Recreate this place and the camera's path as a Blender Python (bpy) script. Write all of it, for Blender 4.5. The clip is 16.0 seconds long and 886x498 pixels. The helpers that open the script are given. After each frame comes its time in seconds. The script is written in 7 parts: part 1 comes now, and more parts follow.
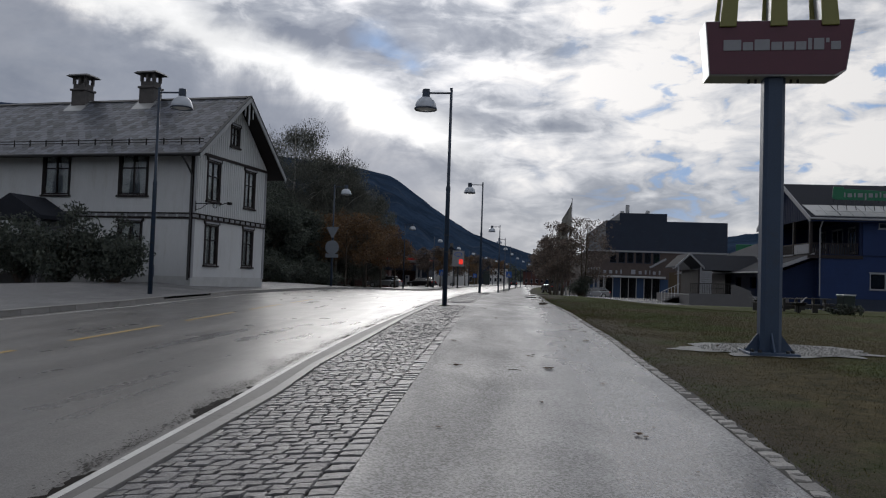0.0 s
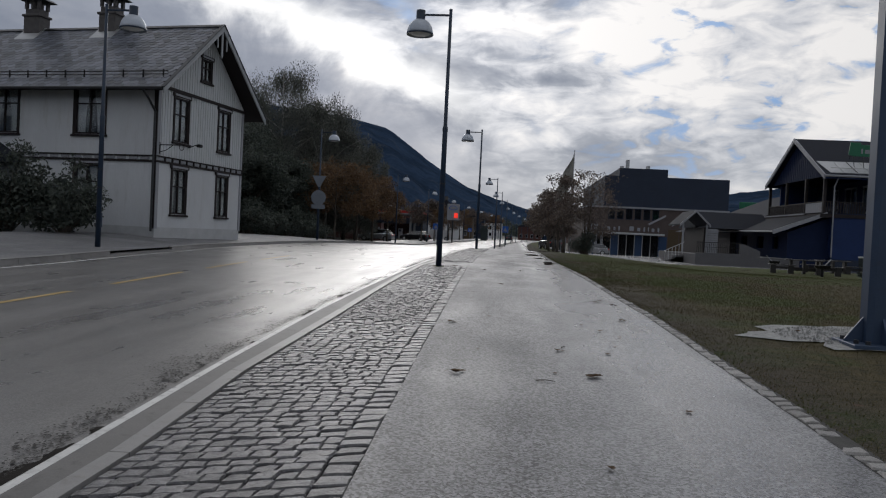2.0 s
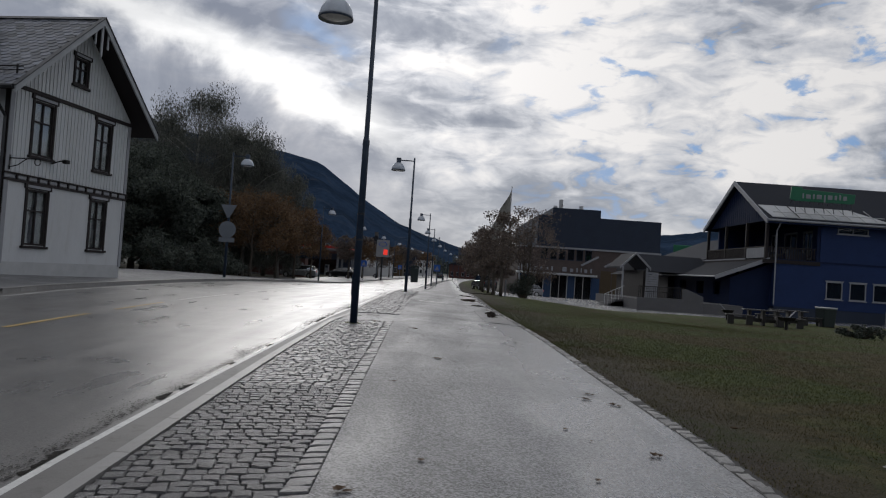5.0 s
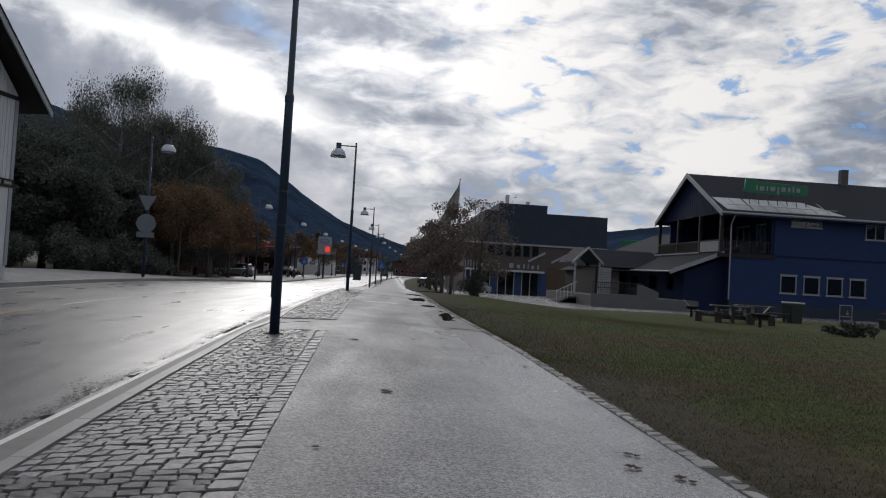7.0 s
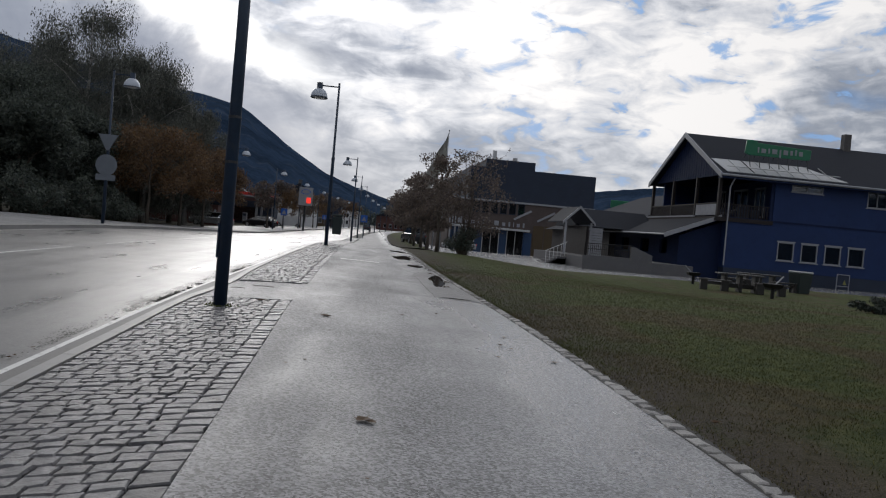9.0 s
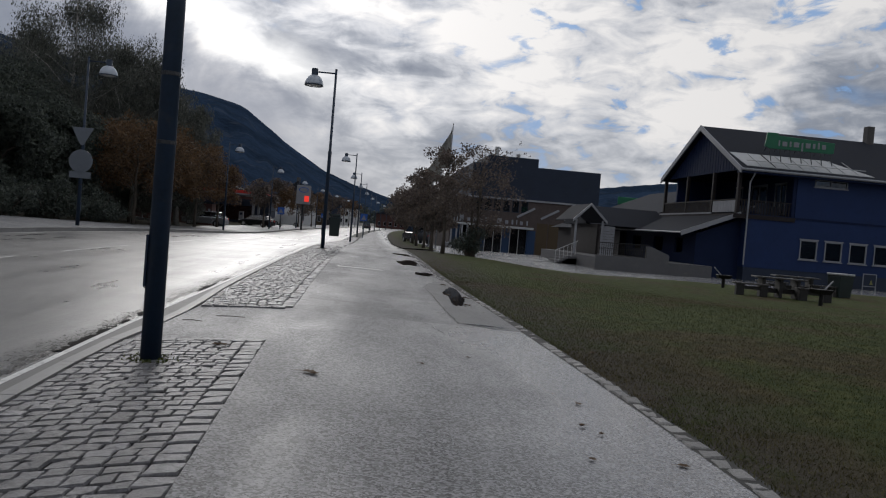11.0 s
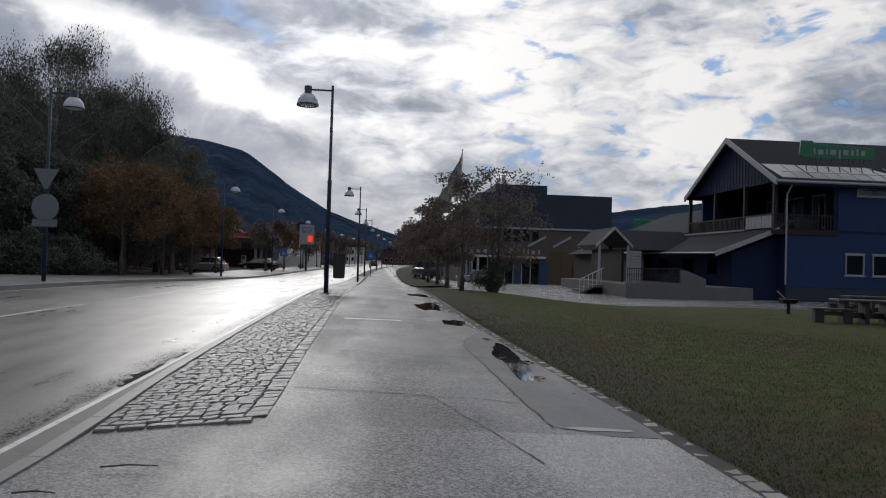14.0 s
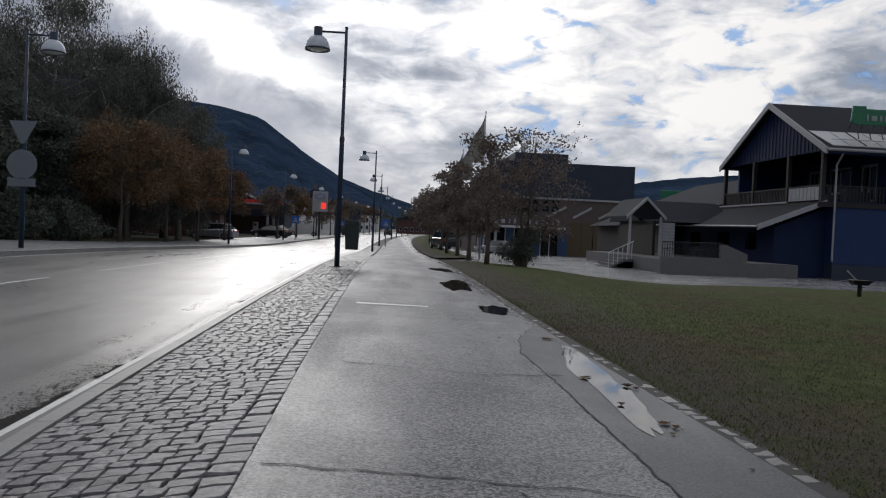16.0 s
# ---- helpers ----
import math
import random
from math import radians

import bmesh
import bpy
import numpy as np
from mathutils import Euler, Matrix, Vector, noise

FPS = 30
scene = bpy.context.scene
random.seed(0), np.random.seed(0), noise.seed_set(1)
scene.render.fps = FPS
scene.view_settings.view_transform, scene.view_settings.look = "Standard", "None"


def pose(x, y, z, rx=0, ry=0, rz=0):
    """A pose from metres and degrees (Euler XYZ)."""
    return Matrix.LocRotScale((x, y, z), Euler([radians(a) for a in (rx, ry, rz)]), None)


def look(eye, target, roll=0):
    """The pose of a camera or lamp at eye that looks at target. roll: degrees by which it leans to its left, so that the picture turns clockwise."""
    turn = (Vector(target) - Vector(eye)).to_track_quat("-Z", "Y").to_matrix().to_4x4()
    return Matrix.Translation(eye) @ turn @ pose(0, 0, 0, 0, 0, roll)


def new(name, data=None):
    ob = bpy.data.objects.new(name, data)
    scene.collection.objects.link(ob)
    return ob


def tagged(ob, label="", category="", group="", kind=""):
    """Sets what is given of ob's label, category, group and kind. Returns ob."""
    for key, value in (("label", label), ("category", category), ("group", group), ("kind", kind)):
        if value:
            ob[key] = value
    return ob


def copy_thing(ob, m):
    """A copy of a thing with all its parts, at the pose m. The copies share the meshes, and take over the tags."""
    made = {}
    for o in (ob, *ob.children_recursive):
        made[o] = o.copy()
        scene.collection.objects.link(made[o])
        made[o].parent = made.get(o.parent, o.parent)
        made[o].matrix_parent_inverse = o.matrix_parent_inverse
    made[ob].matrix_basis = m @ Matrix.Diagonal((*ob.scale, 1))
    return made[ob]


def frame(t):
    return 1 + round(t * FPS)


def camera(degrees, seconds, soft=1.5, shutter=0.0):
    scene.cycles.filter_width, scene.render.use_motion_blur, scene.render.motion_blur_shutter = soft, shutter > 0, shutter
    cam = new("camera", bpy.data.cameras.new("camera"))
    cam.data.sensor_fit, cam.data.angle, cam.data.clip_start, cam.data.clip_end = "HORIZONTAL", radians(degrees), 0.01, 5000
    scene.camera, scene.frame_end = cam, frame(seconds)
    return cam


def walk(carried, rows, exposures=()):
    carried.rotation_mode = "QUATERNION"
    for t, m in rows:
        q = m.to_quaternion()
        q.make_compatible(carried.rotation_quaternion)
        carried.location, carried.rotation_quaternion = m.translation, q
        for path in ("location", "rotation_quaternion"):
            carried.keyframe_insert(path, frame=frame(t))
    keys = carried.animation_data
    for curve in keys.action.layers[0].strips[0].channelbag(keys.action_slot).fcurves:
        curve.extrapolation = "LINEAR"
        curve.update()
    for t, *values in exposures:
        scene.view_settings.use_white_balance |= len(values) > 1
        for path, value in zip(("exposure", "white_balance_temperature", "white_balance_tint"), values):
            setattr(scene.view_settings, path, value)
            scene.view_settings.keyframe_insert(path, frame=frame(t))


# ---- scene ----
cam = camera(60.7, 16.0, 1.15)
PATH = [
    (0, (0.58, -0.87, 0.849), (0.371, 1.117, 0.927), 1.9),
    (0.5, (0.435, -0.046, 0.847), (0.198, 1.939, 0.901), 3.3),
    (1, (0.318, 0.774, 0.88), (0.048, 2.755, 0.922), 1.9),
    (1.5, (0.266, 1.648, 0.873), (0.028, 3.634, 0.896), 1.1),
    (2, (0.226, 2.43, 0.913), (0.037, 4.421, 0.869), 2.8),
    (2.5, (0.17, 3.317, 0.959), (0.009, 5.309, 0.904), 3.4),
    (3, (0.11, 4.123, 0.984), (-0.029, 6.118, 0.962), 2.8),
    (3.5, (0.072, 4.928, 1.023), (-0.053, 6.924, 1.013), 3.2),
    (4, (0.018, 5.761, 1.05), (-0.099, 7.757, 1.084), 3.4),
    (4.5, (0.007, 6.523, 1.086), (-0.068, 8.521, 1.138), 3.8),
    (5, (0.014, 7.23, 1.124), (0.002, 9.229, 1.187), 3.9),
    (7.5, (-0.07, 11.376, 1.061), (0.081, 13.369, 1.126), 3.3),
    (8, (-0.074, 12.025, 1.077), (0.091, 14.018, 1.106), 3.5),
    (8.5, (-0.08, 12.711, 1.086), (0.098, 14.703, 1.08), 4.3),
    (9, (-0.08, 13.369, 1.098), (0.11, 15.36, 1.05), 5.1),
    (9.2, (-0.085, 13.632, 1.113), (0.108, 15.621, 1.041), 5.3),
    (11.3, (-0.155, 16.79, 1.196), (0.035, 18.78, 1.152), 4.5),
    (11.5, (-0.159, 17.069, 1.194), (0.027, 19.06, 1.189), 4.1),
    (12, (-0.179, 17.752, 1.205), (0.003, 19.743, 1.233), 3.3),
    (12.5, (-0.211, 18.428, 1.203), (-0.03, 20.419, 1.243), 2.7),
    (13, (-0.225, 19.083, 1.213), (-0.046, 21.075, 1.25), 2.0),
    (13.5, (-0.248, 19.835, 1.206), (-0.075, 21.827, 1.244), 1.9),
    (14, (-0.287, 20.503, 1.208), (-0.118, 22.495, 1.241), 1.8),
    (14.5, (-0.34, 21.24, 1.221), (-0.182, 23.233, 1.245), 1.9),
    (15, (-0.366, 22.029, 1.219), (-0.216, 24.023, 1.221), 2.1),
    (15.5, (-0.413, 22.814, 1.224), (-0.269, 24.809, 1.191), 2.3),
    (16, (-0.413, 23.683, 1.218), (-0.278, 25.678, 1.169), 2.6),
]
walk(cam, [(t, look(eye, target, roll)) for t, eye, target, roll in PATH], [(0.0, 0.0, 6200, 11), (3.0, 0.02, 6200, 11), (4.5, -0.06, 6200, 11), (6.0, -0.02, 6200, 11), (8.8, 0.20, 6200, 11), (11.5, -0.06, 6200, 11), (12.5, -0.03, 6200, 11), (13.5, 0.12, 6200, 11), (14.5, 0.06, 6200, 11), (16.0, 0.20, 6200, 11)])

# ==== world, sun, exposure ====
SUN_AZ, SUN_EL = -10.0, 19.0        # degrees from +y towards +x; above the horizon
sun_dir = Vector((math.sin(radians(SUN_AZ)) * math.cos(radians(SUN_EL)), math.cos(radians(SUN_AZ)) * math.cos(radians(SUN_EL)), math.sin(radians(SUN_EL))))


def math_node(nt, op, a, b=None, c=None):
    n = nt.nodes.new("ShaderNodeMath")
    n.operation = op
    for i, val in enumerate((a, b, c)):
        if val is None:
            continue
        if isinstance(val, (int, float)):
            n.inputs[i].default_value = val
        else:
            nt.links.new(val, n.inputs[i])
    return n.outputs[0]


def noise_node(nt, vec, scale, detail=4.0, rough=0.5, distortion=0.0):
    n = nt.nodes.new("ShaderNodeTexNoise")
    n.inputs["Scale"].default_value = scale
    n.inputs["Detail"].default_value = detail
    n.inputs["Roughness"].default_value = rough
    n.inputs["Distortion"].default_value = distortion
    if vec is not None:
        nt.links.new(vec, n.inputs["Vector"])
    return n.outputs["Fac"]


def ramp_node(nt, fac, stops):
    n = nt.nodes.new("ShaderNodeValToRGB")
    el = n.color_ramp.elements
    while len(el) < len(stops):
        el.new(0.5)
    for e, (p, c) in zip(el, stops):
        e.position = p
        e.color = (*c, 1) if not isinstance(c, (int, float)) else (c, c, c, 1)
    nt.links.new(fac, n.inputs["Fac"])
    return n.outputs["Color"]


def mix_node(nt, fac, a, b, blend="MIX"):
    n = nt.nodes.new("ShaderNodeMix")
    n.data_type = "RGBA"
    n.blend_type = blend
    col = [s for s in n.inputs if s.type == "RGBA"]
    for sock, val in ((n.inputs[0], fac), (col[0], a), (col[1], b)):
        if isinstance(val, (int, float)):
            sock.default_value = val
        elif isinstance(val, tuple):
            sock.default_value = (*val, 1)
        else:
            nt.links.new(val, sock)
    return [s for s in n.outputs if s.type == "RGBA"][0]


def smooth(nt, x, a, b):
    n = nt.nodes.new("ShaderNodeMapRange")
    n.interpolation_type = "SMOOTHSTEP"
    n.inputs["From Min"].default_value, n.inputs["From Max"].default_value = a, b
    if isinstance(x, (int, float)):
        n.inputs["Value"].default_value = x
    else:
        nt.links.new(x, n.inputs["Value"])
    return n.outputs["Result"]


def build_world():
    world = bpy.data.worlds.new("sky")
    scene.world = world
    world.use_nodes = True
    nt = world.node_tree
    nt.nodes.clear()
    out = nt.nodes.new("ShaderNodeOutputWorld")
    bg = nt.nodes.new("ShaderNodeBackground")
    nt.links.new(bg.outputs[0], out.inputs[0])
    bg.inputs["Strength"].default_value = 0.1
    sky = nt.nodes.new("ShaderNodeTexSky")
    sky.sky_type = "NISHITA"
    sky.sun_disc = False
    sky.sun_elevation, sky.sun_rotation = radians(SUN_EL), radians(SUN_AZ)
    tc = nt.nodes.new("ShaderNodeTexCoord").outputs["Generated"]
    sep = nt.nodes.new("ShaderNodeSeparateXYZ")
    nt.links.new(tc, sep.inputs[0])
    dx, dy, dz = sep.outputs
    m = lambda op, a, b=None, c=None: math_node(nt, op, a, b, c)
    up = m("MAXIMUM", dz, 0.0)
    den = m("ADD", up, 0.10)
    comb = nt.nodes.new("ShaderNodeCombineXYZ")
    nt.links.new(m("DIVIDE", dx, den), comb.inputs[0])
    nt.links.new(m("DIVIDE", dy, den), comb.inputs[1])
    plane = comb.outputs[0]
    # layers: broad masses, cumulus lumps, fine dapples
    big = noise_node(nt, plane, 0.75, 5, 0.5, 0.6)
    mid = noise_node(nt, tc, 7.0, 9, 0.58, 0.4)
    stretch = nt.nodes.new("ShaderNodeMapping")
    stretch.inputs["Scale"].default_value = (1.0, 1.0, 2.6)
    stretch.inputs["Rotation"].default_value = (0, radians(-14), 0)
    nt.links.new(tc, stretch.inputs["Vector"])
    fine = noise_node(nt, stretch.outputs[0], 15.0, 7, 0.55, 0.5)
    mass = noise_node(nt, stretch.outputs[0], 2.4, 5, 0.5, 0.3)
    lump = noise_node(nt, stretch.outputs[0], 4.6, 7, 0.55, 0.4)
    # nearness to the sun
    dot = m("ADD", m("ADD", m("MULTIPLY", dx, sun_dir.x), m("MULTIPLY", dy, sun_dir.y)), m("MULTIPLY", dz, sun_dir.z))
    near = m("POWER", m("MAXIMUM", dot, 0.0), 9.0)
    core = m("POWER", m("MAXIMUM", dot, 0.0), 60.0)
    # thick bank of cloud below a slanting edge, west of the sun
    fy = m("MAXIMUM", dy, 0.2)
    gx, gz = m("DIVIDE", dx, fy), m("DIVIDE", dz, fy)
    edge = m("ADD", m("ADD", gz, m("MULTIPLY", gx, 0.42)), -0.115)       # above zero: open sky
    edge = m("ADD", edge, m("MULTIPLY", m("SUBTRACT", mid, 0.5), 0.16))
    west = smooth(nt, gx, 0.05, -0.16)
    bank = m("MULTIPLY", smooth(nt, edge, 0.035, -0.05), west)
    rift = m("MULTIPLY", m("MULTIPLY", smooth(nt, edge, -0.02, 0.02), smooth(nt, edge, 0.085, 0.025)), smooth(nt, gx, 0.0, -0.14))
    # brightness of the dappled sheet
    tone = m("ADD", m("ADD", m("MULTIPLY", fine, 0.55), m("MULTIPLY", lump, 0.75)), m("MULTIPLY", mid, 0.35))
    tone = m("ADD", tone, m("MULTIPLY", m("SUBTRACT", mass, 0.5), 0.75))
    sheet = ramp_node(nt, m("MULTIPLY", tone, 0.6), [(0.37, (0.20, 0.225, 0.28)), (0.45, (0.37, 0.39, 0.43)), (0.51, (0.68, 0.68, 0.69)), (0.58, (1.02, 0.975, 0.915))])
    grey = ramp_node(nt, mid, [(0.32, (0.20, 0.225, 0.28)), (0.70, (0.36, 0.38, 0.43))])
    gap = m("MULTIPLY", smooth(nt, big, 0.54, 0.66), smooth(nt, lump, 0.44, 0.36))
    gap = m("MAXIMUM", gap, m("MULTIPLY", smooth(nt, fine, 0.43, 0.33), smooth(nt, gx, -0.05, 0.3)))
    blue = mix_node(nt, 1.0, sky.outputs["Color"], (0.10, 0.12, 0.15), "MULTIPLY")
    col = mix_node(nt, m("MULTIPLY", gap, 0.85), sheet, (0.27, 0.45, 0.74))
    col = mix_node(nt, m("MULTIPLY", bank, 0.92), col, grey)
    col = mix_node(nt, m("MULTIPLY", rift, 0.65), col, (1.16, 1.13, 1.06))
    # low mist towards the horizon
    col = mix_node(nt, m("MULTIPLY", smooth(nt, dz, 0.16, 0.02), 0.6), col, mix_node(nt, mid, (0.30, 0.33, 0.38), (0.72, 0.72, 0.72)))
    gain = m("ADD", m("ADD", m("ADD", 0.70, m("MULTIPLY", smooth(nt, dot, -0.6, 0.5), 0.10)), m("MULTIPLY", near, 0.27)), m("MULTIPLY", core, 0.18))
    n = nt.nodes.new("ShaderNodeVectorMath")
    n.operation = "SCALE"
    nt.links.new(col, n.inputs[0])
    nt.links.new(m("MULTIPLY", gain, 9.5), n.inputs["Scale"])
    add = mix_node(nt, 0.02, n.outputs[0], sky.outputs["Color"], "ADD")
    nt.links.new(add, bg.inputs["Color"])


build_world()
sun = new("sun", bpy.data.lights.new("sun", "SUN"))
sun.data.energy, sun.data.angle, sun.data.color = 0.5, radians(20), (1.0, 0.95, 0.88)
sun.matrix_world = look(sun_dir * 300, (0, 0, 0))

# ==== materials ====
def base_mat(name):
    mt = bpy.data.materials.new(name)
    mt.use_nodes = True
    nt = mt.node_tree
    bs = nt.nodes["Principled BSDF"]
    return mt, nt, bs


def surf(name, c, rough=0.7, metal=0.0, var=0.25, scale=3.0, fine=60.0, bump=0.3, depth=0.01, rand=0.0, rough_var=0.12, dirt=None, spec=0.5, stretch=(1, 1, 1)):
    """A surface with broad stains, fine grain, relief and, for pieces, a tone of their own."""
    mt, nt, bs = base_mat(name)
    tc = nt.nodes.new("ShaderNodeTexCoord").outputs["Object"]
    mp = nt.nodes.new("ShaderNodeMapping")
    mp.inputs["Scale"].default_value = stretch
    nt.links.new(tc, mp.inputs["Vector"])
    vec = mp.outputs[0]
    if rand:
        oi = nt.nodes.new("ShaderNodeObjectInfo").outputs["Random"]
        gi = nt.nodes.new("ShaderNodeNewGeometry").outputs["Random Per Island"]
        rnd = math_node(nt, "FRACT", math_node(nt, "ADD", oi, gi))
        add = nt.nodes.new("ShaderNodeVectorMath")
        add.operation = "ADD"
        nt.links.new(vec, add.inputs[0])
        cb = nt.nodes.new("ShaderNodeCombineXYZ")
        nt.links.new(math_node(nt, "MULTIPLY", rnd, 37.0), cb.inputs[0])
        nt.links.new(math_node(nt, "MULTIPLY", rnd, 11.0), cb.inputs[1])
        nt.links.new(cb.outputs[0], add.inputs[1])
        vec = add.outputs[0]
    broad = noise_node(nt, vec, scale, 6, 0.6, 0.3)
    grain = noise_node(nt, vec, fine, 4, 0.6)
    f = math_node(nt, "ADD", math_node(nt, "MULTIPLY", broad, 0.6), math_node(nt, "MULTIPLY", grain, 0.4))
    lo = tuple(max(0.0, v * (1 - var)) for v in c)
    hi = tuple(min(1.0, v * (1 + var)) for v in c)
    col = ramp_node(nt, f, [(0.32, lo), (0.68, hi)])
    if dirt:
        col = mix_node(nt, math_node(nt, "MULTIPLY", smooth(nt, noise_node(nt, vec, scale * 2.3, 7, 0.65, 0.5), 0.52, 0.72), dirt[1]), col, dirt[0])
    if rand:
        hv = nt.nodes.new("ShaderNodeHueSaturation")
        nt.links.new(col, hv.inputs["Color"])
        nt.links.new(math_node(nt, "ADD", 1 - rand, math_node(nt, "MULTIPLY", rnd, 2 * rand)), hv.inputs["Value"])
        col = hv.outputs[0]
    nt.links.new(col, bs.inputs["Base Color"])
    r = math_node(nt, "ADD", rough - rough_var, math_node(nt, "MULTIPLY", broad, 2 * rough_var))
    nt.links.new(r, bs.inputs["Roughness"])
    bs.inputs["Metallic"].default_value = metal
    bs.inputs["Specular IOR Level"].default_value = spec
    if bump:
        bp = nt.nodes.new("ShaderNodeBump")
        bp.inputs["Strength"].default_value = bump
        bp.inputs["Distance"].default_value = depth
        nt.links.new(f, bp.inputs["Height"])
        nt.links.new(bp.outputs[0], bs.inputs["Normal"])
    return mt


def asphalt(name, c, rough, wet_lo, wet_hi, chip=140.0, streak=(1.0, 0.12, 1.0), bump=0.5, speck=0.6, tracks=None, low=0.45, calm=0.3):
    """Damp asphalt: stone chips, long streaks of water film, broad patches."""
    mt, nt, bs = base_mat(name)
    tc = nt.nodes.new("ShaderNodeTexCoord").outputs["Object"]
    mp = nt.nodes.new("ShaderNodeMapping")
    mp.inputs["Scale"].default_value = streak
    nt.links.new(tc, mp.inputs["Vector"])
    vor = nt.nodes.new("ShaderNodeTexVoronoi")
    vor.inputs["Scale"].default_value = chip
    nt.links.new(tc, vor.inputs["Vector"])
    split = nt.nodes.new("ShaderNodeSeparateColor")
    nt.links.new(vor.outputs["Color"], split.inputs[0])
    chips = split.outputs[0]
    fine = noise_node(nt, tc, chip * 0.45, 5, 0.7)
    patch = noise_node(nt, tc, 0.55, 6, 0.6, 0.5)
    film = noise_node(nt, mp.outputs[0], 1.3, 6, 0.6, 0.4)
    f = math_node(nt, "ADD", math_node(nt, "MULTIPLY", chips, 0.65), math_node(nt, "MULTIPLY", fine, 0.35))
    lo, hi = tuple(v * (1 - speck) for v in c), tuple(v * (1 + speck) for v in c)
    col = ramp_node(nt, f, [(0.24, lo), (0.80, hi)])
    tone = ramp_node(nt, patch, [(0.3, 0.84), (0.7, 1.12)])
    col = mix_node(nt, 1.0, col, tone, "MULTIPLY")
    nt.links.new(col, bs.inputs["Base Color"])
    wet = math_node(nt, "ADD", math_node(nt, "MULTIPLY", film, 0.6), math_node(nt, "MULTIPLY", patch, 0.4))
    if tracks:
        sep = nt.nodes.new("ShaderNodeSeparateXYZ")
        nt.links.new(tc, sep.inputs[0])
        wob = math_node(nt, "ADD", sep.outputs[0], math_node(nt, "MULTIPLY", math_node(nt, "SUBTRACT", noise_node(nt, tc, 0.8, 4), 0.5), 0.9))
        band = math_node(nt, "MULTIPLY", smooth(nt, wob, tracks[0] - tracks[1], tracks[0]), smooth(nt, wob, tracks[0] + tracks[1], tracks[0]))
        wet = math_node(nt, "ADD", wet, math_node(nt, "MULTIPLY", band, tracks[2]))
        wet = math_node(nt, "ADD", wet, math_node(nt, "MULTIPLY", smooth(nt, sep.outputs[1], 19.5, 25.0), 0.05))
    r = ramp_node(nt, wet, [(wet_lo, rough), (wet_hi, rough * low)])
    nt.links.new(r, bs.inputs["Roughness"])
    nt.links.new(ramp_node(nt, wet, [(wet_lo, 0.45), (wet_hi, 0.95 if tracks else 0.55)]), bs.inputs["Specular IOR Level"])
    bp = nt.nodes.new("ShaderNodeBump")
    nt.links.new(ramp_node(nt, wet, [(wet_lo, bump), (wet_hi, bump * calm)]), bp.inputs["Strength"])
    bp.inputs["Distance"].default_value = 0.011
    nt.links.new(f, bp.inputs["Height"])
    nt.links.new(bp.outputs[0], bs.inputs["Normal"])
    return mt


def leaf_mat(name, a, b, rough=0.6, trans=0.35):
    mt, nt, bs = base_mat(name)
    gi = nt.nodes.new("ShaderNodeNewGeometry").outputs["Random Per Island"]
    tc = nt.nodes.new("ShaderNodeTexCoord").outputs["Object"]
    clump = noise_node(nt, tc, 0.8, 3)
    f = math_node(nt, "ADD", math_node(nt, "MULTIPLY", gi, 0.6), math_node(nt, "MULTIPLY", clump, 0.4))
    col = ramp_node(nt, f, [(0.2, a), (0.8, b)])
    nt.links.new(col, bs.inputs["Base Color"])
    bs.inputs["Roughness"].default_value = rough
    bs.inputs["Specular IOR Level"].default_value = 0.3
    if trans:
        tr = nt.nodes.new("ShaderNodeBsdfTranslucent")
        nt.links.new(col, tr.inputs["Color"])
        mx = nt.nodes.new("ShaderNodeMixShader")
        mx.inputs[0].default_value = trans
        nt.links.new(bs.outputs[0], mx.inputs[1])
        nt.links.new(tr.outputs[0], mx.inputs[2])
        nt.links.new(mx.outputs[0], nt.nodes["Material Output"].inputs["Surface"])
    return mt


def glass_mat(name, tint=(0.80, 0.84, 0.86)):
    mt, nt, bs = base_mat(name)
    tc = nt.nodes.new("ShaderNodeTexCoord").outputs["Object"]
    bs.inputs["Base Color"].default_value = (*tint, 1)
    bs.inputs["Roughness"].default_value = 0.03
    bs.inputs["Transmission Weight"].default_value = 0.95
    bs.inputs["IOR"].default_value = 1.6
    bp = nt.nodes.new("ShaderNodeBump")
    bp.inputs["Strength"].default_value = 0.06
    nt.links.new(noise_node(nt, tc, 1.7, 2), bp.inputs["Height"])
    nt.links.new(bp.outputs[0], bs.inputs["Normal"])
    return mt


def lit_mat(name, c, strength):
    mt, nt, bs = base_mat(name)
    bs.inputs["Base Color"].default_value = (*c, 1)
    bs.inputs["Emission Color"].default_value = (*c, 1)
    bs.inputs["Emission Strength"].default_value = strength
    return mt


